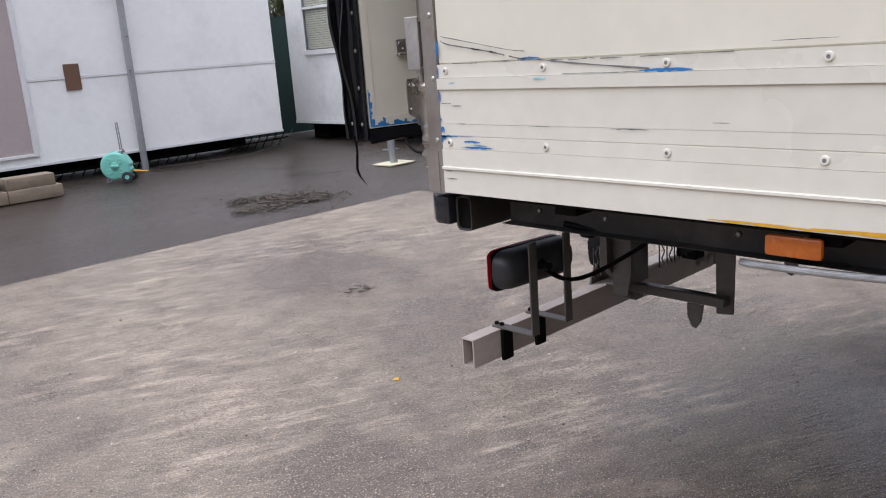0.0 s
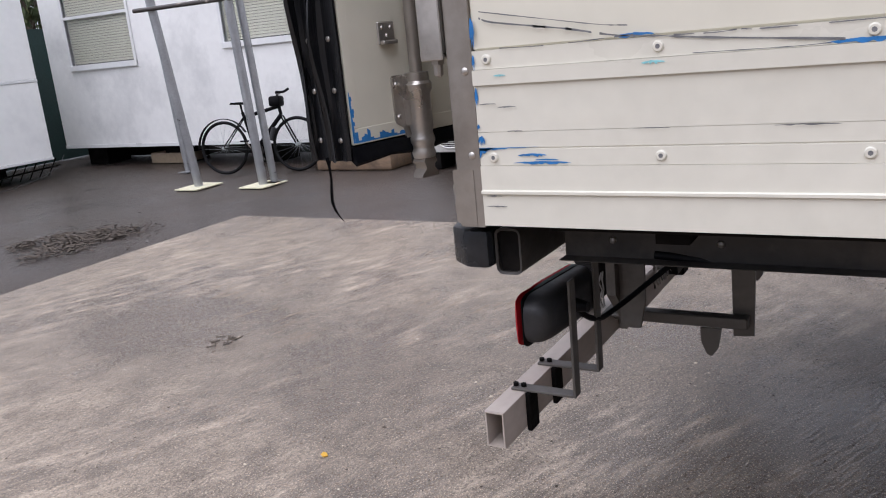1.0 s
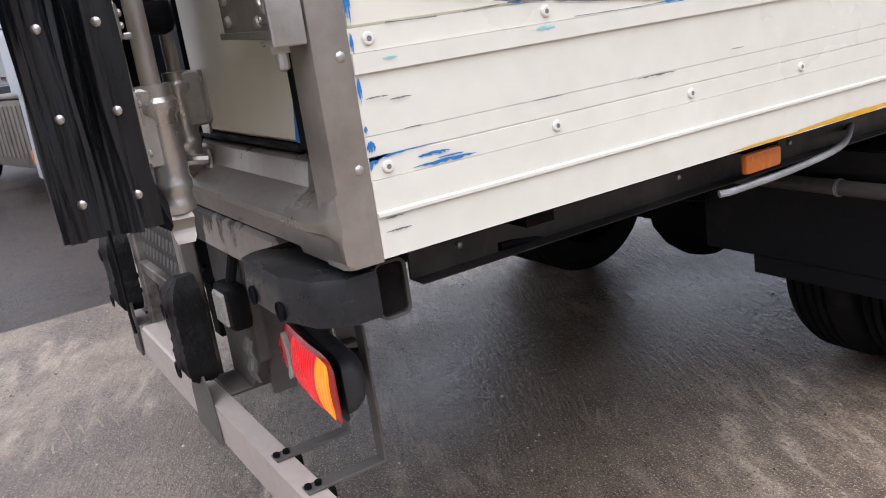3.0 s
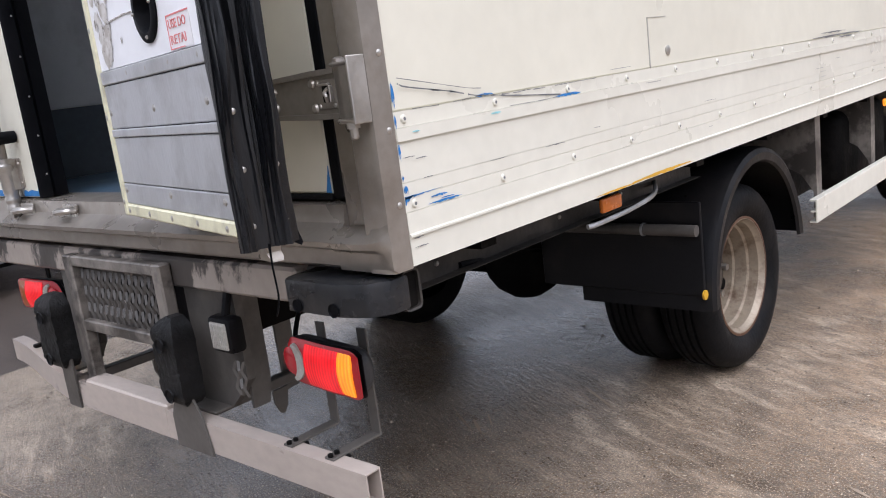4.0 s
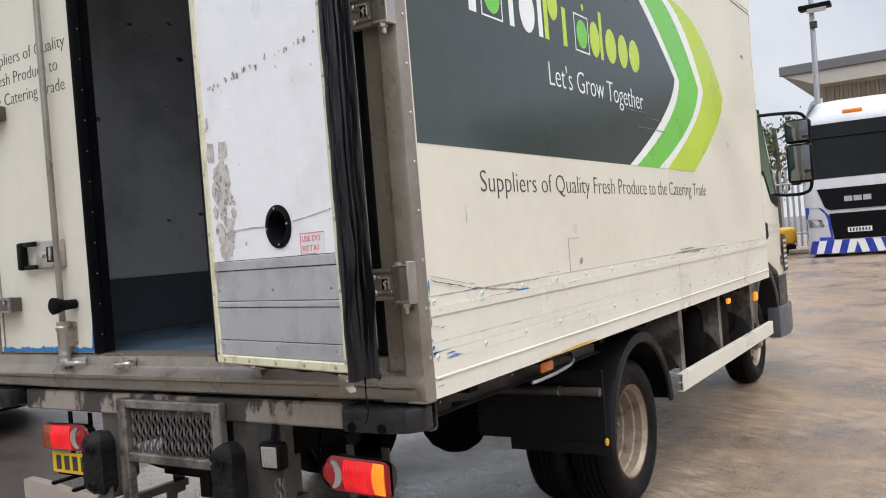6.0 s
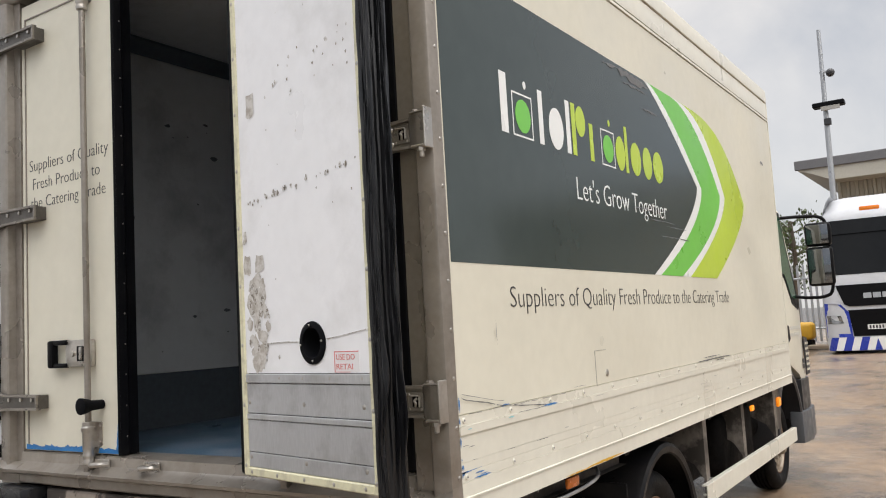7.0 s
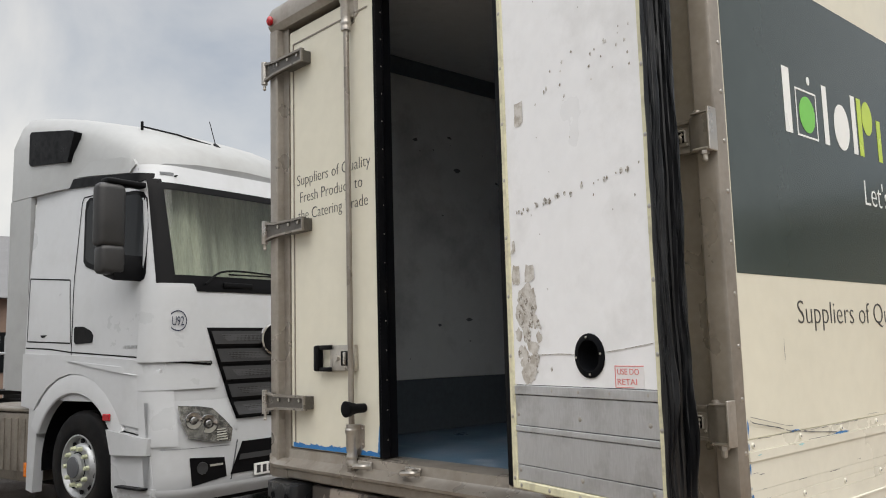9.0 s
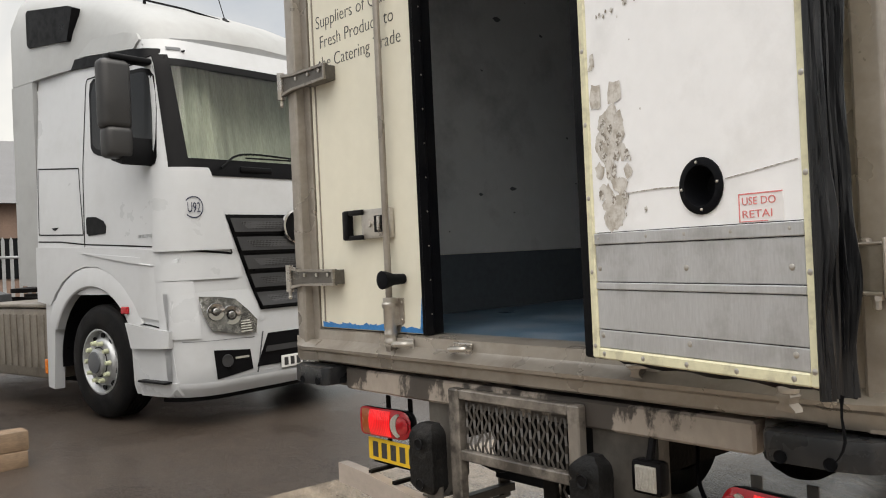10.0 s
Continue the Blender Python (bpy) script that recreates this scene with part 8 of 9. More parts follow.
    def corner(self, rows, lift=0.010, n=9, part_=0.0):
        """A panel round the right front corner: rows of (z, x where it begins on the side or None, y where it ends on the front); part_: share of the bend left bare."""
        bm = fresh()
        grid = []
        for z, xs, yf in rows:
            xf, inset, rx, ry = self.level(z)
            edge = xf - self.bow - rx
            pts = [(xs + (edge - xs) * k / 3, inset - lift) for k in range(3)] if xs is not None and xs < edge else []
            reach = math.acos(max(-1, min(1, 1 - min(ry, yf - inset) / ry)))
            for k in range(n):
                a = reach * (part_ + (1 - part_) * k / (n - 1))
                y = inset + ry * (1 - math.cos(a))
                x = self.front(max(y, inset + 1e-4), z) if a > 1e-6 else edge
                pts.append((x + lift * math.sin(a), y - lift * math.cos(a)))
            pts.append((self.front(yf, z) + lift, yf))
            grid.append([bm.verts.new((x, y, z)) for x, y in pts])
        for one, two in zip(grid, grid[1:]):
            for p in range(len(one) - 1):
                bm.faces.new((one[p], one[p + 1], two[p + 1], two[p]))
        return bm

    def side_panel(self, outline, lift=0.006, thick=0.004, cuts=5):
        bm = fresh()
        poly = []
        for (x0, z0), (x1, z1) in zip(outline, outline[1:] + outline[:1]):
            for k in range(cuts):
                f = k / cuts
                poly.append((x0 + (x1 - x0) * f, z0 + (z1 - z0) * f))
        lo = [bm.verts.new((x, self.side(x, z) - lift, z)) for x, z in poly]
        hi = [bm.verts.new((x, self.side(x, z) - lift + thick, z)) for x, z in poly]
        a = bm.faces.new(lo)
        b = bm.faces.new(hi[::-1])
        for i in range(len(lo)):
            bm.faces.new((lo[i], lo[(i + 1) % len(lo)], hi[(i + 1) % len(lo)], hi[i]))
        bmesh.ops.triangulate(bm, faces=[a, b])
        return bm

    def seam(self, points, half=0.004, lift=0.0015):
        """A thin dark joint along points (x, z) of the side."""
        bm = fresh()
        for (x0, z0), (x1, z1) in zip(points, points[1:]):
            n = max(1, int(math.hypot(x1 - x0, z1 - z0) / 0.08))
            d = Vector((x1 - x0, z1 - z0)).normalized()
            o = Vector((-d.y, d.x)) * half
            cols = []
            for k in range(n + 1):
                x, z = x0 + (x1 - x0) * k / n, z0 + (z1 - z0) * k / n
                cols.append([bm.verts.new((x + q * o.x, self.side(x, z) - lift, z + q * o.y)) for q in (-1, 1)])
            for a, b in zip(cols, cols[1:]):
                bm.faces.new((a[0], b[0], b[1], a[1]))
        return bm


def lorry_wheel(parent, x, y, r, s):
    """A big single front wheel; s: +1 when it looks to lesser y."""
    bm = fresh()
    w, rr = 0.30, r * 0.56
    prof = [(0.014, rr * 0.99), (0.0, rr * 1.06), (-0.006, rr * 1.25), (0.004, r * 0.90), (0.022, r * 0.965), (0.045, r * 0.993)]
    for k in range(5):
        c = 0.045 + (w - 0.09) * (k + 0.5) / 5
        prof += [(c - 0.007, r), (c - 0.005, r - 0.014), (c + 0.005, r - 0.014), (c + 0.007, r)]
    prof += [(w - 0.045, r * 0.993), (w - 0.02, r * 0.96), (w, r * 0.9), (w - 0.01, rr)]
    lathe(bm, prof, (x, y, r), (0, s, 0), 56, caps=False)
    tyre = part("tyre", bm, M_TYRE, parent)
    bm = lathe(fresh(), [(0.012, rr * 1.0), (0.0, rr * 1.03), (-0.002, rr * 0.98), (0.03, rr * 0.93), (0.055, rr * 0.86), (0.05, rr * 0.78), (0.008, rr * 0.70), (-0.004, rr * 0.62), (-0.004, rr * 0.48), (0.006, rr * 0.44), (-0.035, rr * 0.42), (-0.05, rr * 0.34), (-0.055, rr * 0.05)], (x, y, r), (0, s, 0), 48, caps="end")
    rim = part("rim", bm, M_GALV, parent, "silver steel wheel rim")
    part("hub_recess", lathe(fresh(), [(-0.006, rr * 0.47), (-0.008, rr * 0.44), (0.0, rr * 0.43)], (x, y, r), (0, s, 0), 32, caps=False), M_PLASTIC, rim)
    part("hub_cap", lathe(fresh(), [(-0.034, rr * 0.36), (-0.060, rr * 0.33), (-0.066, rr * 0.20), (-0.066, rr * 0.02)], (x, y, r), (0, s, 0), 28, caps="end"), M_LGREY, rim)
    for k in range(10):
        a = 2 * math.pi * k / 10
        c = Vector((x + rr * 0.60 * math.cos(a), y - s * 0.002, r + rr * 0.60 * math.sin(a)))
        part("wheel_nut", rod(fresh(), c, c - Vector((0, s * 0.045, 0)), 0.024, 8, 0.017), M_NUT, rim)
        a += 0.31
        c = Vector((x + rr * 0.80 * math.cos(a), y + s * 0.046, r + rr * 0.80 * math.sin(a)))
        part("vent_hole", rod(fresh(), c, c - Vector((0, s * 0.012, 0)), rr * 0.095, 12), M_PLASTIC, rim)
    return tyre


M_NUT = material("pale_green_nut_cap", (0.50, 0.52, 0.36), 0.45, 0, 0.15, 9, 40, 0.05)
M_HEADLAMP = material("clear_headlamp_glass", (0.30, 0.30, 0.295), 0.06, 0.75, 0.5, 22, 60, 0.5, (0.05, 0.05, 0.052), 0.8, 16.0, coat=1.0, rough_var=0.05, edge=(0.47, 0.58))
M_LAMPRIB = material("bright_lamp_ribs", (0.70, 0.69, 0.62), 0.15, 0.3, 0.1, 20, 60, 0.0)
M_MIRRORBACK = material("dark_mirror_shell", (0.020, 0.019, 0.019), 0.42, 0, 0.2, 6, 60, 0.08)
M_SCREEN = glass("windscreen_glass", (0.74, 0.83, 0.78))


def perforated(name, plate, scale):
    """Plastic mesh: small dark holes in rows."""
    m = material(name, plate, 0.45, 0.0, 0.1, 12, 70, 0.05)
    n, l = m.node_tree.nodes, m.node_tree.links
    bsdf = n["Principled BSDF"]
    coord = n.new("ShaderNodeTexCoord")
    cells = n.new("ShaderNodeTexVoronoi")
    cells.inputs["Scale"].default_value, cells.inputs["Randomness"].default_value = scale, 0.12
    l.new(coord.outputs["Object"], cells.inputs["Vector"])
    hole = n.new("ShaderNodeMapRange")
    hole.inputs["From Min"].default_value, hole.inputs["From Max"].default_value = 0.36, 0.48
    l.new(cells.outputs["Distance"], hole.inputs["Value"])
    mix = n.new("ShaderNodeMix")
    mix.data_type = "RGBA"
    mix.inputs[6].default_value = (0.003, 0.003, 0.003, 1)
    l.new(bsdf.inputs["Base Color"].links[0].from_socket, mix.inputs[7])
    l.new(hole.outputs["Result"], mix.inputs[0])
    l.new(mix.outputs[2], bsdf.inputs["Base Color"])
    return m


M_MESH = perforated("grille_mesh", (0.055, 0.055, 0.057), 62.0)

tractor = thing("tractor_unit", pose(7.14, 0.775, 0.07, 0, 0, 191.25), "white articulated-lorry tractor unit with black grille, parked", "lorry")


def tp(name, bm, material_, label="", parent=None):
    return part(name, bm, material_, parent or tractor, label)


form = CabForm([(0.24, -0.06, 0.06, 0.30, 0.36), (0.34, 0.00, 0.03, 0.30, 0.36), (0.95, -0.02, 0.01, 0.28, 0.36), (1.05, -0.05, 0.01, 0.27, 0.36), (1.45, -0.07, 0.01, 0.26, 0.36), (2.15, -0.10, 0.03, 0.20, 0.28),
                (3.06, -0.30, 0.08, 0.18, 0.26), (3.30, -0.38, 0.10, 0.24, 0.30), (3.52, -0.62, 0.14, 0.42, 0.40), (3.70, -1.00, 0.20, 0.5, 0.45), (3.80, -1.55, 0.28, 0.5, 0.45)], 2.5, -2.36, 0.05)
nring = len(form.ring(2.0))


def no_screen(i, z0, z1):
    return z0 >= 2.19 and z1 <= 3.07 and 7 <= i < nring - 8


zs = [1.12, 1.25, 1.45, 1.6, 1.8, 2.0, 2.15, 2.2, 2.4, 2.6, 2.8, 3.0, 3.06, 3.2, 3.3]
shell = tp("cab_shell", form.shell(zs, no_screen), M_TRUCK, "white cab with high roof")
# lower front: bumper wings between wheel and face
low = CabForm([(z, a, b, c, d) for z, a, b, c, d in form.levels[:5]], 2.5, -0.80, 0.05)
bumper = tp("bumper", low.shell([0.26, 0.34, 0.5, 0.7, 0.9, 1.0, 1.119]), M_TRUCK, "white moulded front bumper with steps")
# roof and side deflectors behind the cab
bm = fresh()
rings = []
for x, zt in ((-2.80, 4.20), (-2.60, 4.17), (-2.3, 4.11), (-1.93, 4.03), (-1.4, 3.89), (-0.95, 3.74), (-0.65, 3.60), (-0.50, 3.48), (-0.44, 3.34)):
    edge = 0.045 if x < -1.9 else 0.10
    half = [(edge, 3.22 if x < -0.7 else 3.14), (edge + 0.005, zt - 0.40 if zt > 3.62 else 3.26), (0.14, zt - 0.16), (0.22, zt - 0.05), (0.36, zt), (0.70, zt + 0.03), (1.25, zt + 0.04)]
    rings.append([(x - 0.10 * (1.25 - y) ** 2 * (1 if x > -1.0 else 0), y, z) for y, z in half] + [(x - 0.10 * (1.25 - y) ** 2 * (1 if x > -1.0 else 0), 2.5 - y, z) for y, z in half[-2::-1]])
loft(bm, rings)
tp("roof_fairing", bm, M_FAIRING, "white roof air fairing")
for y in (0.035, 2.42):
    bm = prism(fresh(), [(-2.375, 1.20), (-2.79, 1.215), (-2.815, 1.66), (-2.80, 3.21), (-2.375, 3.21)], "y", y, y + 0.05)
    tp("side_deflector", bm, M_FAIRING)
tp("roof_intake", prism(fresh(), [(-1.68, 3.485), (-2.40, 3.548), (-2.435, 3.58), (-2.435, 3.89), (-2.40, 3.915), (-1.63, 3.80), (-1.56, 3.77)], "y", 0.030, 0.112), M_PLASTIC, "black side window in the roof fairing")
# dark band over the door and round the windscreen
tp("dark_band", form.side_panel([(-2.42, 3.365), (-1.4, 3.29), (-0.60, 3.215), (-0.34, 3.20), (-0.50, 3.125), (-0.91, 3.165), (-2.44, 3.265)], 0.024, 0.02), M_PLASTIC, "black band above the door")
tp("pillar_cover", form.corner([(z, None, 0.215) for z in (2.13, 2.25, 2.45, 2.70, 2.90, 3.04, 3.10, 3.15)], 0.014, 9, 0.50), M_PLASTIC, "black windscreen pillar wrapped round the corner")
arch_line = [(-1.40 + 0.89 * math.cos(radians(a)), 0.49 + 0.89 * math.sin(radians(a))) for a in (38, 52, 66, 80, 94, 108, 122, 134, 143)]
tp("lower_side", form.side_panel([(-2.36, 1.585), (-1.50, 1.555), (-0.80, 1.520), (-0.170, 1.475), (-0.185, 1.27), (-0.235, 0.895), (-0.70, 0.935)] + arch_line + [(-2.36, 1.06)], 0.020, 0.03, 3), M_TRUCK, "white lower side panel above the wheel")
tp("side_crease", form.side_panel([(-1.50, 1.50), (-0.185, 1.405), (-0.195, 1.340), (-0.80, 1.40)], 0.032, 0.014, 3), M_TRUCK)
tp("corner_cover", form.corner([(1.47, -0.120, 0.565), (1.60, -0.118, 0.545), (1.80, -0.118, 0.490), (2.00, -0.122, 0.430), (2.13, -0.130, 0.395), (2.165, -0.140, 0.375)], 0.026), M_TRUCK, "white corner panel beside the grille")
tp("upper_side_panel", form.side_panel([(-2.43, 3.375), (-1.4, 3.30), (-0.66, 3.228), (-0.60, 3.30), (-0.68, 3.37), (-0.85, 3.41), (-2.43, 3.53)], 0.022, 0.03), M_FAIRING)
tp("panel_joint", form.seam([(-0.135, 1.50), (-0.16, 1.42), (-0.20, 1.29)], 0.012, 0.002), M_PLASTIC)
for y0, y1 in ((2.30, 2.415),):
    tp("pillar_cover", form.strip([(y0, 2.10), (y1, 2.10)], [(y0, 3.10), (y1, 3.10)], 0.008), M_PLASTIC)
tp("screen_foot", form.strip([(0.10, 2.10), (2.40, 2.10)], [(0.10, 2.245), (2.40, 2.245)], 0.010, 24), M_PLASTIC, "black scuttle below the windscreen")
tp("screen_head", form.strip([(0.12, 3.05), (2.38, 3.05)], [(0.12, 3.12), (2.38, 3.12)], 0.010, 24), M_PLASTIC)
screen = tp("windscreen", form.strip([(0.20, 2.22), (2.30, 2.22)], [(0.22, 3.07), (2.28, 3.07)], 0.002, 28), M_SCREEN, "large windscreen reflecting the sky")
screen.visible_shadow = False
# cab inside
tp("dashboard", prism(fresh(), [(-0.30, 2.16), (-0.75, 2.22), (-0.85, 2.10), (-0.85, 1.6), (-0.30, 1.6)], "y", 0.10, 2.40), M_DASH)
tp("bunk_curtain", box(fresh(), -1.60, -1.55, 0.12, 2.38, 1.6, 3.3), M_CURTAIN)
for y in (0.55, 1.75):
    tp("seat", box(fresh(), -1.45, -1.25, y - 0.25, y + 0.25, 1.7, 2.65, 0.08, 3), M_DASH)
# deep folds are curtain; the flatter rest imitates sky reflected in the glass
bm = fresh()
rows = []
for k in range(88):
    y = 0.20 + 0.024 * k
    x = -0.62 - (0.05 if k < 26 else 0.018) * math.sin(k * 0.8 + 0.6 * math.sin(k * 0.37)) - 0.45 * ease((k - 14) / 26)
    rows.append((bm.verts.new((x + 0.1, y, 2.2)), bm.verts.new((x, y, 3.08))))
for a, b in zip(rows, rows[1:]):
    bm.faces.new((a[0], b[0], b[1], a[1]))
tp("curtain_and_reflection", bm, M_CURTAIN)
# wipers
bm = tube(fresh(), smooth_path([(form.front(0.50, 2.17) + 0.03, 0.50, 2.17), (form.front(0.75, 2.30) + 0.035, 0.75, 2.30), (form.front(1.40, 2.29) + 0.035, 1.40, 2.29)]), 0.010, 6)
tube(bm, [(form.front(y, 2.27 + 0.01 * (y - 0.8)) + 0.025, y, 2.27 + 0.01 * (y - 0.8)) for y in (0.78, 1.0, 1.2, 1.4, 1.6)], 0.008, 6)
tp("wiper", bm, M_PLASTIC)
tp("scuttle_handle", box(fresh(), form.front(0.9, 2.16), form.front(0.9, 2.16) + 0.03, 0.70, 1.05, 2.14, 2.19, 0.012, 2), M_PLASTIC)
# doors and hatches
tp("window_frame", form.side_panel([(-1.33, 3.075), (-0.56, 3.045), (-0.46, 3.02), (-0.42, 2.96), (-0.37, 2.67), (-0.335, 2.26), (-0.35, 2.21), (-0.42, 2.19), (-0.66, 2.235), (-1.22, 2.365), (-1.31, 2.395), (-1.36, 2.45), (-1.395, 2.95), (-1.385, 3.04)], 0.006), M_PLASTIC, "black side window surround")
tp("side_window", form.side_panel([(-1.31, 3.04), (-0.57, 3.01), (-0.49, 2.99), (-0.455, 2.94), (-0.41, 2.67), (-0.38, 2.31), (-0.40, 2.255), (-0.66, 2.285), (-1.20, 2.41), (-1.28, 2.44), (-1.325, 2.49), (-1.355, 2.95)], 0.010), M_GLASSD)
for points in ([(-1.462, 3.04), (-1.50, 2.30), (-1.484, 1.575), (-1.46, 1.40)], [(-0.165, 2.19), (-0.14, 1.80), (-0.135, 1.50)], [(-2.34, 1.64), (-1.9, 1.62), (-1.484, 1.58), (-0.8, 1.54), (-0.135, 1.50)], [(-2.34, 2.35), (-1.575, 2.285), (-1.505, 1.668), (-2.325, 1.705), (-2.34, 2.35)], [(-1.462, 3.04), (-1.44, 3.09), (-0.55, 3.10), (-0.45, 3.06), (-0.36, 2.8), (-0.25, 2.4), (-0.165, 2.19)], [(-0.21, 1.29), (-0.21, 0.80)], [(-0.80, 0.885), (-0.5, 0.86), (-0.21, 0.82)]):
    tp("panel_joint", form.seam(points, 0.0065, 0.003), M_PLASTIC)
tp("door_handle", form.side_panel([(-1.445, 1.80), (-1.43, 1.825), (-1.29, 1.82), (-1.16, 1.775), (-1.12, 1.73), (-1.13, 1.665), (-1.40, 1.655), (-1.435, 1.68)], 0.010, 0.012), M_PLASTIC, "black recessed door handle")
for k in range(4):
    tp("model_bar", form.side_panel([(-0.62 + 0.055 * k, 1.60), (-0.58 + 0.055 * k, 1.60), (-0.575 + 0.055 * k, 1.625), (-0.615 + 0.055 * k, 1.625)], 0.004, 0.003, 1), M_GALV)
tp("hatch_catch", form.side_panel([(-2.08, 1.76), (-1.95, 1.76), (-2.0, 1.735), (-2.04, 1.735)], 0.004, 0.003, 1), M_PLASTIC)
# corner panel with a round fleet badge
# black strips paint the shadow line along the corner panel's edges
tp("corner_shadow_line", form.strip([(0.12, 1.485), (0.56, 1.445)], [(0.12, 1.470), (0.56, 1.425)], 0.004), M_PLASTIC)
tp("corner_shadow_line", form.strip([(0.30, 2.12), (0.56, 1.44)], [(0.315, 2.12), (0.572, 1.44)], 0.004), M_PLASTIC)
M_BADGE = material("badge_ink", (0.012, 0.016, 0.045), 0.4, 0, 0.1, 20, 60, 0.0)
bm = fresh()
cy, cz = 0.215, 1.83
rows = []
for k in range(28):
    a = 2 * math.pi * k / 28
    rows.append([bm.verts.new((form.front(cy + q * math.cos(a), cz + q * 0.98 * math.sin(a)) + 0.036, cy + q * math.cos(a) * 0.80, cz + q * 0.98 * math.sin(a))) for q in (0.084, 0.094)])
for a, b in zip(rows, rows[1:] + rows[:1]):
    bm.faces.new((a[0], b[0], b[1], a[1]))
badge = tp("fleet_badge", bm, M_BADGE, "small oval fleet badge")
tilt = Vector((form.front(cy + 0.05, cz) - form.front(cy - 0.05, cz), 0.1, 0)).normalized()
lettering("U92", 0.105, 0.085, M_BADGE, badge, frame_of((form.front(cy - 0.052, cz) + 0.044, cy - 0.052, cz - 0.042), tilt, (0, 0, 1)), "lettering", 0.001)
# grille: louvred trapezoid
tp("grille_back", form.strip([(0.80, 0.93), (1.70, 0.93)], [(0.52, 1.77), (1.98, 1.77)], 0.004, 22), M_PLASTIC, "black louvred grille")
for k in range(5):
    z0, z1 = 0.965 + 0.163 * k, 1.085 + 0.163 * k
    e0, e1 = 0.81 - 0.34 * (z0 - 0.94), 0.81 - 0.34 * (z1 - 0.94)
    louvre = form.strip([(e0, z0), (2.5 - e0, z0)], [(e1, z1), (2.5 - e1, z1)], 0.045, 24)
    tp("louvre", louvre, M_GREYPL)
    tp("louvre_mesh", form.strip([(e0 + 0.13, z0 + 0.028), (2.37 - e0, z0 + 0.028)], [(e1 + 0.10, z1 - 0.030), (2.40 - e1, z1 - 0.030)], 0.048, 24), M_MESH)
    bm = form.strip([(e0, z0 - 0.022), (2.5 - e0, z0 - 0.022)], [(e0, z0), (2.5 - e0, z0)], 0.030, 24)
    tp("louvre_lip", bm, M_PLASTIC)
bm = lathe(fresh(), [(0.0, 0.155), (0.02, 0.150), (0.025, 0.125), (0.010, 0.120), (0.008, 0.02)], (form.front(1.25, 1.66) + 0.05, 1.25, 1.66), (1, 0, 0), 32)
tp("round_emblem", bm, M_PLASTIC)
bm = lathe(fresh(), [(0.0, 0.158), (0.024, 0.156), (0.028, 0.138), (0.0, 0.136)], (form.front(1.25, 1.66) + 0.052, 1.25, 1.66), (1, 0, 0), 32, caps=False)
tp("emblem_ring", bm, M_CHROME)
# headlamps, fog lamps, lower grille, plate
for flip in (0, 1):
    def yy(v):
        return 2.5 - v if flip else v
    lamp = tp("headlamp", form.front_panel([(yy(0.21), 1.085), (yy(0.40), 1.07), (yy(0.54), 1.045), (yy(0.64), 0.95), (yy(0.74), 0.85), (yy(0.72), 0.735), (yy(0.52), 0.75), (yy(0.28), 0.80), (yy(0.215), 0.95)], 0.026), M_HEADLAMP, "clear glass headlamp unit")
    for cy2, cz2, rr in ((0.33, 0.95, 0.075), (0.48, 0.91, 0.085)):
        out = (1, (0.35 if flip else -0.35), 0)
        at_ = (form.front(yy(cy2), cz2) + 0.024, yy(cy2), cz2)
        tp("reflector", lathe(fresh(), [(0.0, rr), (0.010, rr * 0.97), (0.010, rr * 0.90), (0.002, rr * 0.62), (0.003, rr * 0.40)], at_, out, 28), M_CHROME, parent=lamp)
        tp("lamp_bulb", lathe(fresh(), [(0.003, rr * 0.38), (0.016, rr * 0.30), (0.020, rr * 0.08)], at_, out, 20), M_HEADLAMP, parent=lamp)
    for k in range(5):
        tp("lens_rib", form.strip([(yy(0.56 + 0.0 * k), 0.76 + 0.022 * k), (yy(0.68 - 0.006 * k), 0.76 + 0.022 * k)], [(yy(0.56), 0.768 + 0.022 * k), (yy(0.68 - 0.006 * k), 0.772 + 0.022 * k)], 0.032, 3), M_LAMPRIB, parent=lamp)
    tp("fog_recess", form.front_panel([(yy(0.30), 0.63), (yy(0.66), 0.60), (yy(0.68), 0.43), (yy(0.32), 0.385)], 0.006), M_PLASTIC)
    tp("fog_lamp", lathe(fresh(), [(0.0, 0.055), (0.015, 0.05), (0.01, 0.02)], (form.front(yy(0.42), 0.53) + 0.006, yy(0.42), 0.53), (1, (0.3 if flip else -0.3), 0), 18), M_GREYPL)
    tp("day_lamp", form.strip([(yy(0.50), 0.535), (yy(0.64), 0.535)], [(yy(0.50), 0.553), (yy(0.64), 0.553)], 0.010, 4), M_CLEAR)
    tp("bumper_joint", form.strip([(yy(0.70), 0.30), (yy(0.715), 0.30)], [(yy(0.80), 0.74), (yy(0.815), 0.74)], 0.004, 2), M_LGREY)
    tp("bumper_cap", lathe(fresh(), [(0, 0.03), (0.003, 0.03), (0.004, 0.015)], (form.front(yy(0.80), 0.86) + 0.003, yy(0.80), 0.86), (1, 0, 0), 16), M_TRUCK)
tp("bumper_joint", form.strip([(0.04, 0.715), (0.72, 0.700)], [(0.04, 0.7185), (0.72, 0.7035)], 0.004, 10), M_LGREY)
tp("lower_grille", form.front_panel([(0.86, 0.72), (1.64, 0.72), (1.80, 0.44), (0.72, 0.44)], 0.006), M_PLASTIC)
tp("bumper_lip", form.strip([(0.05, 0.255), (2.45, 0.255)], [(0.05, 0.375), (2.45, 0.375)], 0.030, 30), M_TRUCK)
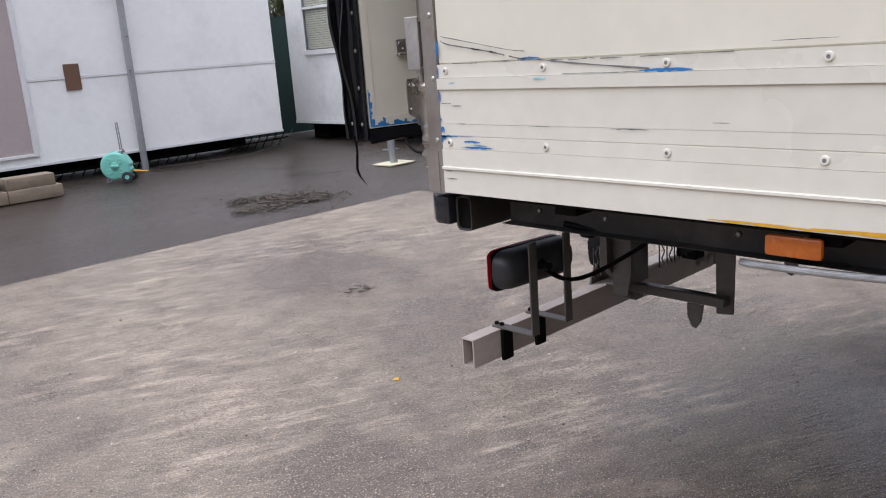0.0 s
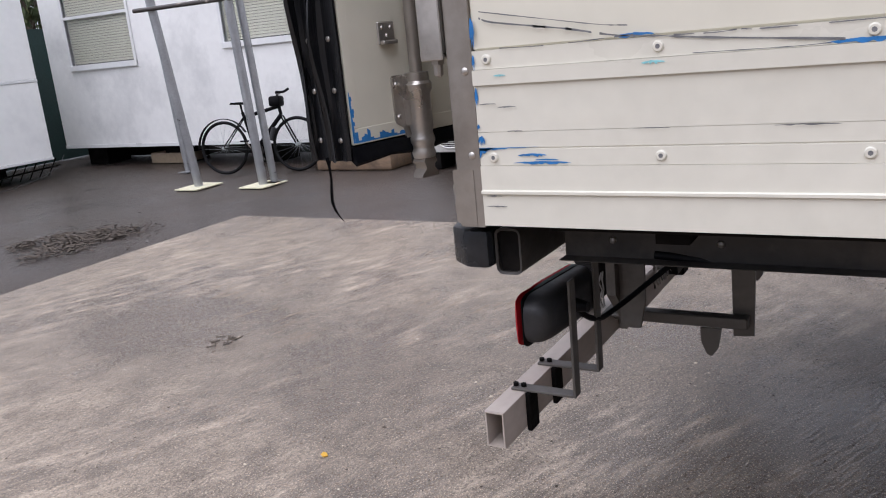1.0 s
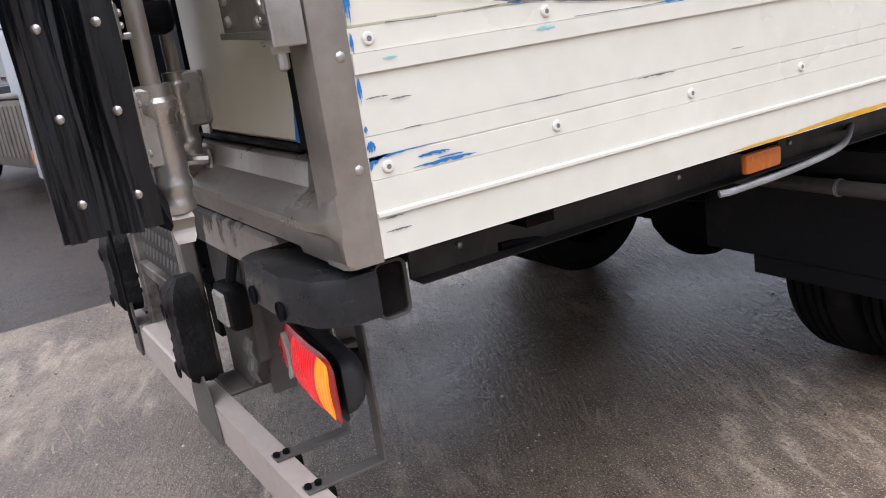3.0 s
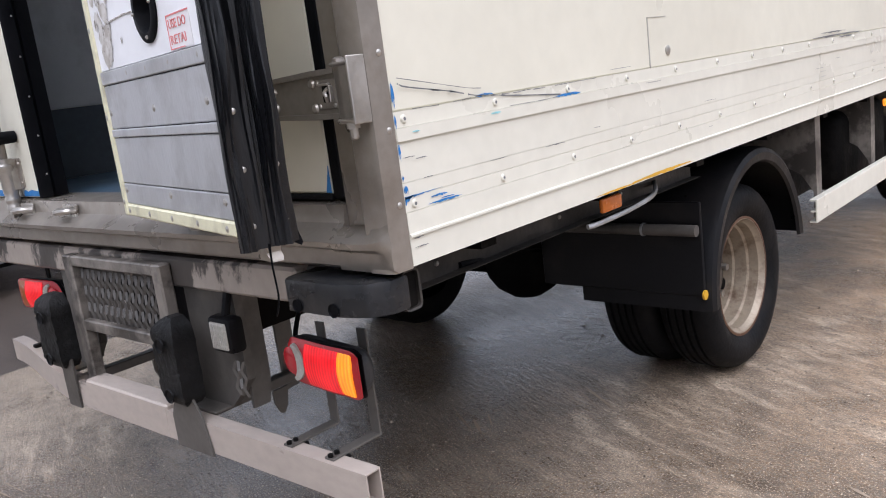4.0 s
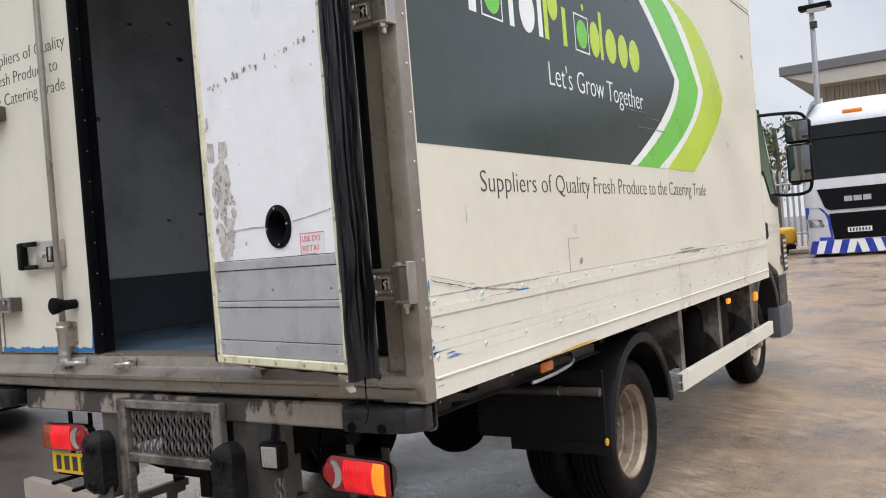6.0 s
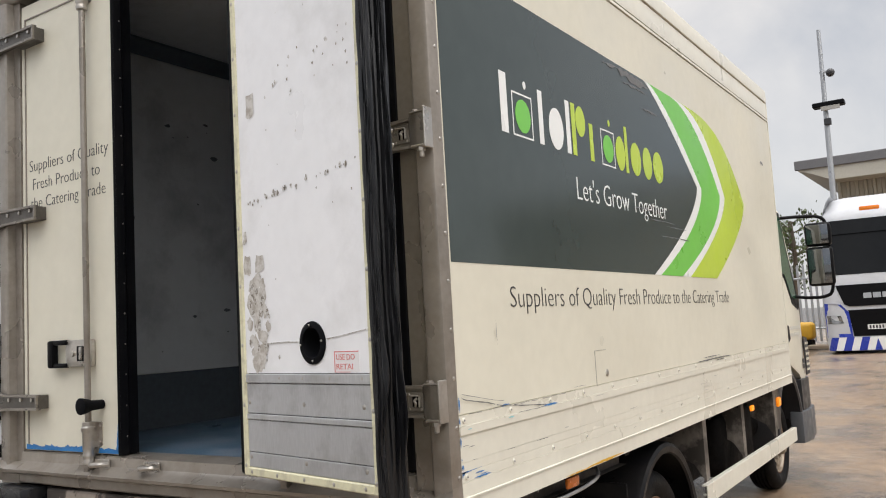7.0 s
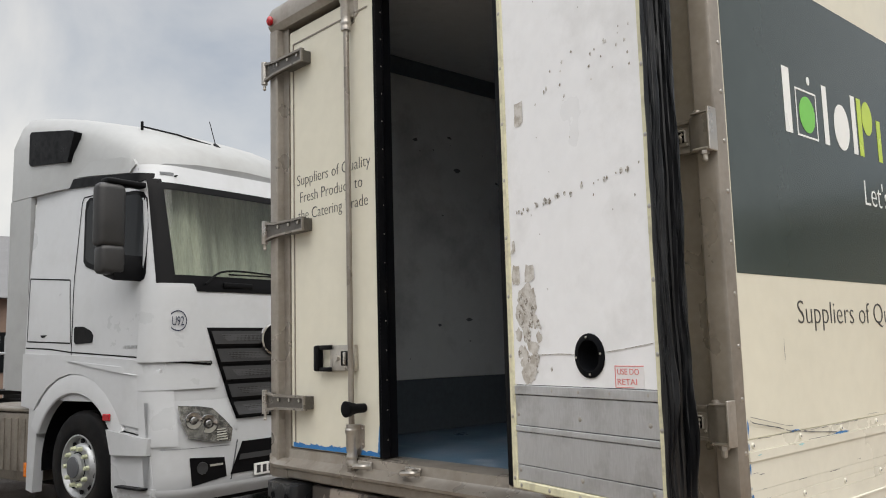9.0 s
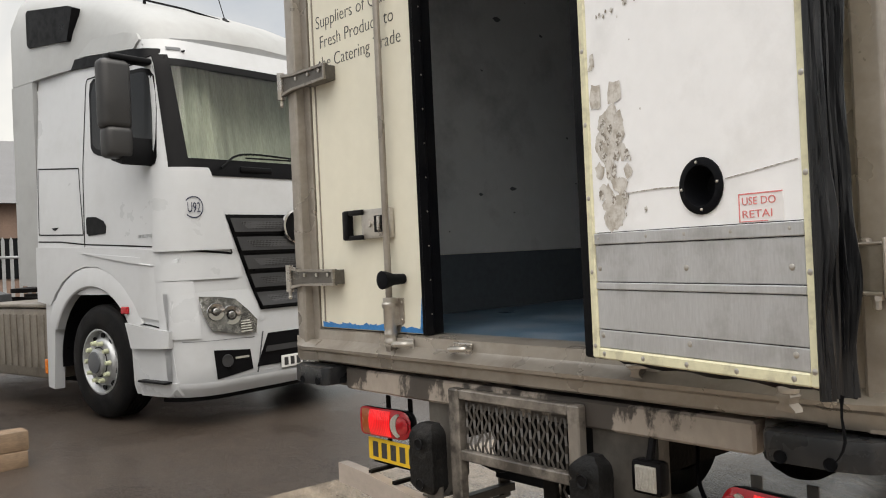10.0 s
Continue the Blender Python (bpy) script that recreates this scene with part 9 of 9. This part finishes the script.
tp("under_lip", form.strip([(0.05, 0.215), (2.45, 0.215)], [(0.05, 0.254), (2.45, 0.254)], 0.0, 30), M_PLASTIC)
tp("lower_bar", form.strip([(0.80, 0.56), (1.70, 0.56)], [(0.82, 0.61), (1.68, 0.61)], 0.03, 10), M_GREYPL)
plate = tp("number_plate", box(fresh(), form.front(1.2, 0.45) + 0.012, form.front(1.2, 0.45) + 0.022, 0.98, 1.52, 0.395, 0.505, 0.003), M_WPLATE, "white front number plate")
for k in range(7):
    tp("plate_bar", box(fresh(), form.front(1.2, 0.45) + 0.022, form.front(1.2, 0.45) + 0.024, 1.01 + 0.072 * k, 1.055 + 0.072 * k, 0.415, 0.485), M_TEXT, parent=plate)
# steps in the bumper's side, wheel arch flare
tp("bumper_corner", form.corner([(0.74, -0.225, 0.205), (0.90, -0.215, 0.205), (1.05, -0.205, 0.200), (1.22, -0.190, 0.185)], 0.014), M_TRUCK, "raised white panel beside the headlamp")
tp("bumper_brow", form.corner([(1.225, -0.190, 0.60), (1.25, -0.188, 0.62), (1.34, -0.185, 0.64), (1.375, -0.185, 0.62)], 0.018), M_TRUCK)
tp("step_recess", form.side_panel([(-0.70, 0.655), (-0.24, 0.665), (-0.22, 0.40), (-0.66, 0.385)], 0.004), M_TRUCK)
tp("step_sill", form.side_panel([(-0.70, 0.375), (-0.20, 0.385), (-0.20, 0.27), (-0.66, 0.26)], 0.040, 0.04), M_TRUCK)
tp("step_top", form.side_panel([(-0.80, 0.88), (-0.22, 0.815), (-0.235, 0.672), (-0.735, 0.66)], 0.050, 0.05), M_TRUCK)
for z in (0.36,):
    tp("step_tread", box(fresh(), -0.64, -0.24, -0.045, 0.03, z + 0.022, z + 0.040, 0.006), M_PLASTIC)
bm = fresh()
rings = []
for k in range(25):
    a = radians(26 + 128 * k / 24)
    c, sn = math.cos(a), math.sin(a)
    rings.append([(-1.37 + r * c, y, 0.49 + r * sn) for r, y in ((0.70, 0.10), (0.70, -0.014), (0.712, -0.024), (0.80, -0.024), (0.875, -0.008), (0.885, 0.004), (0.885, 0.07))])
loft(bm, rings)
arch = tp("wheel_arch", bm, M_TRUCK, "white flared wheel arch")
bm = fresh()
rings = []
for k in range(21):
    a = radians(-5 + 190 * k / 20)
    rings.append([(-1.37 + r * math.cos(a), y, 0.49 + r * math.sin(a)) for r, y in ((0.698, 0.06), (0.698, 0.75), (0.66, 0.75), (0.688, 0.06))])
loft(bm, rings)
tp("arch_liner", bm, M_PLASTIC, parent=arch)
tp("arch_marker", box(fresh(), -0.84, -0.74, -0.050, -0.022, 0.955, 1.02, 0.008), M_REDOFF, parent=arch)
lorry_wheel(tractor, -1.33, 0.02, 0.515, 1)
lorry_wheel(tractor, -1.33, 2.48, 0.515, -1)
lorry_wheel(tractor, -5.0, 0.05, 0.515, 1)
lorry_wheel(tractor, -5.0, 2.45, 0.515, -1)
# behind the wheel: white edge, ribbed tank, chassis
tp("skirt_edge", prism(fresh(), [(-2.04, 1.06), (-2.22, 1.08), (-2.24, 0.24), (-2.12, 0.22)], "y", 0.0, 0.10), M_TRUCK)
tank = tp("side_tank", box(fresh(), -3.9, -2.24, 0.03, 0.70, 0.30, 0.99, 0.03, 2), M_TANK, "dirty ribbed grey-brown side tank")
for k in range(11):
    tp("tank_rib", box(fresh(), -2.40 - 0.14 * k, -2.33 - 0.14 * k, 0.018, 0.03, 0.40, 0.93, 0.005), M_TANK, parent=tank)
tp("tank_top", box(fresh(), -3.9, -2.24, 0.02, 0.75, 0.995, 1.03, 0.008), M_TANK, parent=tank)
tp("tank_marker", box(fresh(), -2.30, -2.25, 0.0, 0.018, 0.36, 0.50, 0.006), M_AMBEROFF, parent=tank)
for y in (0.85, 1.58):
    tp("chassis_rail", box(fresh(), -6.0, -0.8, y, y + 0.07, 0.80, 1.05, 0.01), M_CHASSIS)
tp("fifth_wheel", lathe(fresh(), [(0, 0.45), (0.05, 0.45), (0.06, 0.3)], (-4.6, 1.25, 1.1), (0, 0, 1), 24), M_CHASSIS)
tp("rear_mudguard", prism(fresh(), [(-4.3, 0.95), (-4.35, 1.10), (-5.0, 1.18), (-5.65, 1.10), (-5.7, 0.95), (-5.0, 1.14)], "y", 0.05, 0.65), M_GREYPL)
# added dark block, filling the space under the tractor with shade
tp("underbody_shade_block", box(fresh(), -5.6, -0.25, 0.36, 2.14, 0.22, 0.46, 0.03), M_CHASSIS)
tp("engine", box(fresh(), -2.4, -0.5, 0.75, 1.75, 0.45, 1.11, 0.05), M_CHASSIS)
# mirror on the driver's side
bm = box(fresh(), -0.53, -0.41, -0.30, 0.09, 3.045, 3.10, 0.02, 3)
mirror = tp("mirror_arm", bm, M_PLASTIC)
bm = fresh()
box(bm, -0.54, -0.385, -0.385, -0.115, 2.47, 3.05, 0.06, 4)
housing = tp("mirror_housing", bm, M_MIRRORBACK, "tall dark grey door mirror", mirror)
bm = fresh()
box(bm, -0.53, -0.375, -0.365, -0.125, 2.24, 2.50, 0.05, 4)
tp("wide_mirror", bm, M_MIRRORBACK, "", mirror)
tp("mirror_foot", prism(fresh(), [(-0.56, 2.24), (-0.40, 2.19), (-0.38, 2.30), (-0.42, 2.42), (-0.54, 2.40)], "y", -0.24, 0.05), M_PLASTIC, "", mirror)
# aerials
bm = rod(fresh(), (-0.75, 1.15, 3.66), (-0.80, 1.15, 3.72), 0.035, 8, 0.015)
tube(bm, [(-0.78, 1.15, 3.70), (-0.95, 1.20, 4.0)], 0.005, 5)
tp("aerial", bm, M_PLASTIC)
bm = tube(fresh(), [(-1.15, 0.52, 3.85), (-0.95, 0.8, 3.78), (-0.80, 1.1, 3.70)], 0.010, 5)
rod(bm, (-1.15, 0.52, 3.75), (-1.15, 0.52, 3.90), 0.016, 6)
tp("aerial", bm, M_PLASTIC)
tp("roof_marker", form.strip([(0.22, 3.20), (0.34, 3.20)], [(0.22, 3.225), (0.34, 3.225)], 0.012, 3), M_LGREY)


# ---- the recovery lorry across the yard ----
breakdown = thing("recovery_lorry", pose(2.44, -19.2, 0.355, 0, 0, 93), "white lorry with blue corners, striped bumper and amber beacon", "lorry")
man = CabForm([(0.06, -0.02, 0.03, 0.25, 0.30), (0.45, 0.0, 0.01, 0.25, 0.30), (1.20, 0.0, 0.0, 0.25, 0.30), (1.85, -0.06, 0.01, 0.25, 0.32), (2.05, -0.12, 0.03, 0.25, 0.32), (3.40, -0.40, 0.08, 0.26, 0.30), (3.55, -0.46, 0.11, 0.3, 0.3), (3.80, -0.72, 0.20, 0.4, 0.4), (3.98, -1.0, 0.28, 0.42, 0.42), (4.06, -1.4, 0.36, 0.45, 0.45)], 2.5, -2.3, 0.04)
nman = len(man.ring(2))


def bp(name, bm, material_, label="", parent=None):
    ob = part(name, bm, material_, parent or breakdown, label)
    return ob


to_centre = Matrix.Translation((0, -1.25, 0))
body = bp("cab_shell", man.shell([0.10, 0.45, 0.95, 1.4, 1.85, 2.05, 2.5, 2.95, 3.40, 3.55, 3.68, 3.80, 3.90, 3.98, 4.06]), M_TRUCK)
bp("windscreen", man.strip([(0.10, 1.98), (2.40, 1.98)], [(0.13, 3.10), (2.37, 3.10)], 0.008, 24), M_GLASSD, "dark windscreen")
bp("screen_visor", man.strip([(0.12, 3.02), (2.38, 3.02)], [(0.12, 3.38), (2.38, 3.38)], 0.05, 24), M_GLASSD)
bp("grille", man.front_panel([(0.33, 1.72), (2.17, 1.72), (2.00, 1.24), (1.88, 1.18), (0.62, 1.18), (0.50, 1.24)], 0.012), M_PLASTIC, "black upper grille")
for k in range(3):
    bp("name_bar", man.strip([(0.95 + 0.21 * k, 1.37), (1.13 + 0.21 * k, 1.37)], [(0.95 + 0.21 * k, 1.50), (1.13 + 0.21 * k, 1.50)], 0.02, 3), M_GALV)
bp("lower_grille", man.front_panel([(0.58, 1.09), (1.92, 1.09), (1.84, 0.44), (0.66, 0.44)], 0.012), M_PLASTIC, "black lower grille")
pl_ = bp("number_plate", box(fresh(), 0.02, 0.03, 0.98, 1.52, 0.60, 0.72), M_WPLATE)
for k in range(7):
    bp("plate_bar", box(fresh(), 0.03, 0.032, 1.02 + 0.07 * k, 1.06 + 0.07 * k, 0.62, 0.70), M_TEXT, parent=pl_)
for flip in (0, 1):
    def yy(v):
        return 2.5 - v if flip else v
    bp("blue_corner", man.front_panel([(yy(0.02), 1.28), (yy(0.42), 1.24), (yy(0.60), 1.02), (yy(0.64), 0.42), (yy(0.04), 0.42)], 0.010), M_ROYAL, "royal blue corner panel")
    bp("headlamp", man.front_panel([(yy(0.07), 0.97), (yy(0.40), 0.96), (yy(0.46), 0.77), (yy(0.09), 0.77)], 0.016), M_HEADLAMP)
    bp("mirror", box(fresh(), -0.45, -0.25, *sorted((yy(-0.28), yy(-0.04))), 1.9, 2.7, 0.04, 2), M_PLASTIC)
    lorry_wheel(breakdown, -1.33, 0.05 if not flip else 2.45, 0.50, 1 if not flip else -1)
for k in range(14):
    y0 = 0.04 + 0.175 * k
    m_ = M_VWHITE if k % 2 else M_ROYAL
    lean = 0.10 if k < 7 else -0.10
    bp("bumper_stripe", man.front_panel([(min(2.46, max(0.04, y0)), 0.09), (min(2.46, y0 + 0.175), 0.09), (min(2.46, max(0.04, y0 + 0.175 + lean)), 0.42), (min(2.46, max(0.04, y0 + lean)), 0.42)], 0.022 + 0.0005 * k, 3), m_)
bp("beacon_bar", box(fresh(), -0.66, -0.50, 1.02, 1.48, 3.58, 3.70, 0.03, 2), M_AMBEROFF, "orange beacon bar")
bp("black_base", box(fresh(), -2.0, -0.1, 0.3, 2.2, 0.25, 0.60), M_CHASSIS)
bp("load_bed", box(fresh(), -7.0, -2.6, 0.05, 2.45, 0.95, 1.25, 0.02), M_ROYAL)
lorry_wheel(breakdown, -5.2, 0.05, 0.50, 1)
lorry_wheel(breakdown, -5.2, 2.45, 0.50, -1)
for ch in breakdown.children:
    ch.matrix_basis = to_centre @ ch.matrix_basis

# ---- far edge of the yard ----
hall = thing("warehouse", (0, 0, 0), "tan ribbed warehouse with a deep pale canopy roof", "building")
part("wall", box(fresh(), -22.0, 5.9, -47.0, -40.4, 0.3, 7.9), M_CLAD, hall)
for k in range(70):
    x = 5.8 - 0.38 * k
    part("cladding_rib", prism(fresh(), [(x - 0.10, -40.4), (x + 0.10, -40.4), (x + 0.06, -40.30), (x - 0.06, -40.30)], "z", 0.4, 7.7), M_CLAD, hall)
bm = fresh()
prism(bm, [(7.45, 8.55), (-22.0, 8.55), (-22.0, 7.5), (5.9, 7.5), (6.75, 7.9), (7.40, 8.15)], "y", -48.0, -39.0)
part("canopy", bm, M_FASCIA, hall, "pale angled canopy edge")
part("fascia", box(fresh(), -22.0, 7.5, -39.0, -38.9, 8.14, 8.60, 0.03), M_SLATE, hall)

mast = thing("lamp_mast", (4.72, -30.0, 0.4), "tall grey steel mast with floodlight and camera", "mast")
part("pole", rod(fresh(), (0, 0, 0), (-0.1, 0, 11.6), 0.14, 12, 0.07), M_GALV, mast)
part("floodlight", box(fresh(), -0.75, 0.35, -0.2, 0.25, 8.60, 8.78, 0.03), M_PLASTIC, mast)
part("lamp_face", box(fresh(), -0.60, 0.05, 0.2, 0.26, 8.45, 8.60), M_CLEAR, mast)
part("camera_dome", ball(fresh(), (-0.38, 0.15, 9.85), 0.16, 12), M_GREYPL, mast)
part("bracket", box(fresh(), -0.40, 0.0, 0.0, 0.06, 9.92, 9.98), M_GALV, mast)
part("cable_box", box(fresh(), -0.25, 0.0, 0.05, 0.2, 7.9, 8.15, 0.02), M_GREYPL, mast)


def palisade(x0, y0, x1, y1, height, pitch, label):
    fence = thing("palisade_fence", (x0, y0, ground_z(x0, y0)), label, "fence")
    d = Vector((x1 - x0, y1 - y0, 0))
    n = int(d.length / pitch)
    d.normalize()
    bm = fresh()
    prism(bm, [(-0.035, 0.0), (-0.035, height - 0.08), (0.0, height), (0.035, height - 0.08), (0.035, 0.0)], "y", -0.012, 0.012)
    pale = finish(bm, M_GALV, "pale")
    for k in range(n):
        ob = new("pale", pale)
        ob.parent = fence
        ob.matrix_local = Matrix.Translation(d * pitch * k) @ Euler((0, 0, math.atan2(d.y, d.x))).to_matrix().to_4x4()
    for z in (0.4, height - 0.45):
        part("rail", rod(fresh(), Vector((0, 0, z)), d * pitch * n + Vector((0, 0, z)), 0.03, 6), M_GALV, fence)
    return fence


palisade(9.0, -24.0, -6.0, -24.0, 2.4, 0.17, "grey steel palisade fence behind the yard")
palisade(21.0, 6.0, 21.0, -8.0, 2.2, 0.17, "pale steel palisade fence at the yard's side")


def tree(at, height, spread, seed, leaves=1500):
    t = thing("tree", at, "small bare-crowned tree with yellow-green leaves behind the fence", "tree")
    r = random.Random(seed)
    trunk = fresh()
    tube(trunk, smooth_path([(0, 0, 0), (0.1, 0.05, height * 0.3), (0.0, 0.1, height * 0.6), (0.1, 0, height * 0.9)]), height * 0.018, 8)
    tips = []
    for k in range(22):
        z = height * r.uniform(0.3, 0.9)
        a = r.uniform(0, 6.28)
        l = spread * r.uniform(0.5, 1.0) * (1.15 - z / height * 0.6)
        tip = Vector((math.cos(a) * l, math.sin(a) * l, z + l * r.uniform(0.2, 0.6)))
        tube(trunk, [(0.05, 0.05, z), tip * 0.5 + Vector((0, 0, z * 0.5 + 0.1)), tip], height * 0.005, 5)
        tips.append((Vector((0.05, 0.05, z)), tip))
    part("trunk", trunk, M_BARK, t)
    crown = fresh()
    for k in range(leaves):
        a, b = tips[r.randrange(len(tips))]
        p = a.lerp(b, r.uniform(0.35, 1.1)) + Vector((r.gauss(0, 0.22), r.gauss(0, 0.22), r.gauss(0, 0.2)))
        s = r.uniform(0.05, 0.13)
        turn = Euler((r.uniform(0, 6), r.uniform(0, 6), r.uniform(0, 6))).to_matrix()
        crown.faces.new([crown.verts.new(p + turn @ Vector(c)) for c in ((-s, 0, 0), (0, -s * 0.5, 0), (s, 0, 0), (0, s * 0.5, 0))])
    part("crown", crown, M_LEAF, t)
    return t


tree((7.3, -36.0, 0.4), 5.6, 1.8, 3)
tree((9.6, -37.5, 0.4), 5.0, 1.8, 5)
tree((10.4, 15.6, 0.0), 5.5, 2.2, 8, 2600)
tree((12.0, 18.0, 0.0), 6.0, 2.4, 9, 2600)
drum = thing("yellow_compressor", (4.75, -21.9, 0.40), "small yellow machine standing by the fence", "machine")
part("body", box(fresh(), -0.35, 0.35, -0.3, 0.3, 0.25, 0.75, 0.12, 3), M_YELLOW, drum)
part("base", box(fresh(), -0.3, 0.3, -0.28, 0.28, 0.0, 0.25, 0.03), M_CHASSIS, drum)
bm = box(fresh(), 3.9, 4.5, -21.6, -21.2, 0.40, 0.52, 0.02)
solid("pallet_boards", bm, M_WOOD, "low stack of grey boards by the fence", "boards")

# houses beyond the side fence
house = thing("house", (0, 0, 0), "low red-brick building with grey tiled roof beyond the fence", "house")
part("wall", box(fresh(), 30.0, 38.0, -12.0, 6.0, 0.0, 3.6), M_BRICK, house)
part("roof", prism(fresh(), [(29.5, 3.6), (38.5, 3.6), (34.0, 6.2)], "y", -12.4, 6.4), M_SLATE, house)
for y in (-3.4, -0.5):
    part("window", box(fresh(), 29.95, 30.0, y - 0.6, y + 0.6, 1.2, 2.5), M_GLASSD, house)

# close the yard: long sheds behind the camera
shed = thing("warehouse", (0, 0, 0), "long pale sheds closing the yard behind", "building")
part("wall", box(fresh(), -26.0, -25.6, -40.0, 22.0, 0.0, 6.0), M_CLAD, shed)
part("roof", prism(fresh(), [(-34.0, 6.0), (-25.2, 6.0), (-30.0, 8.0)], "y", -40.5, 22.5), M_SLATE, shed)
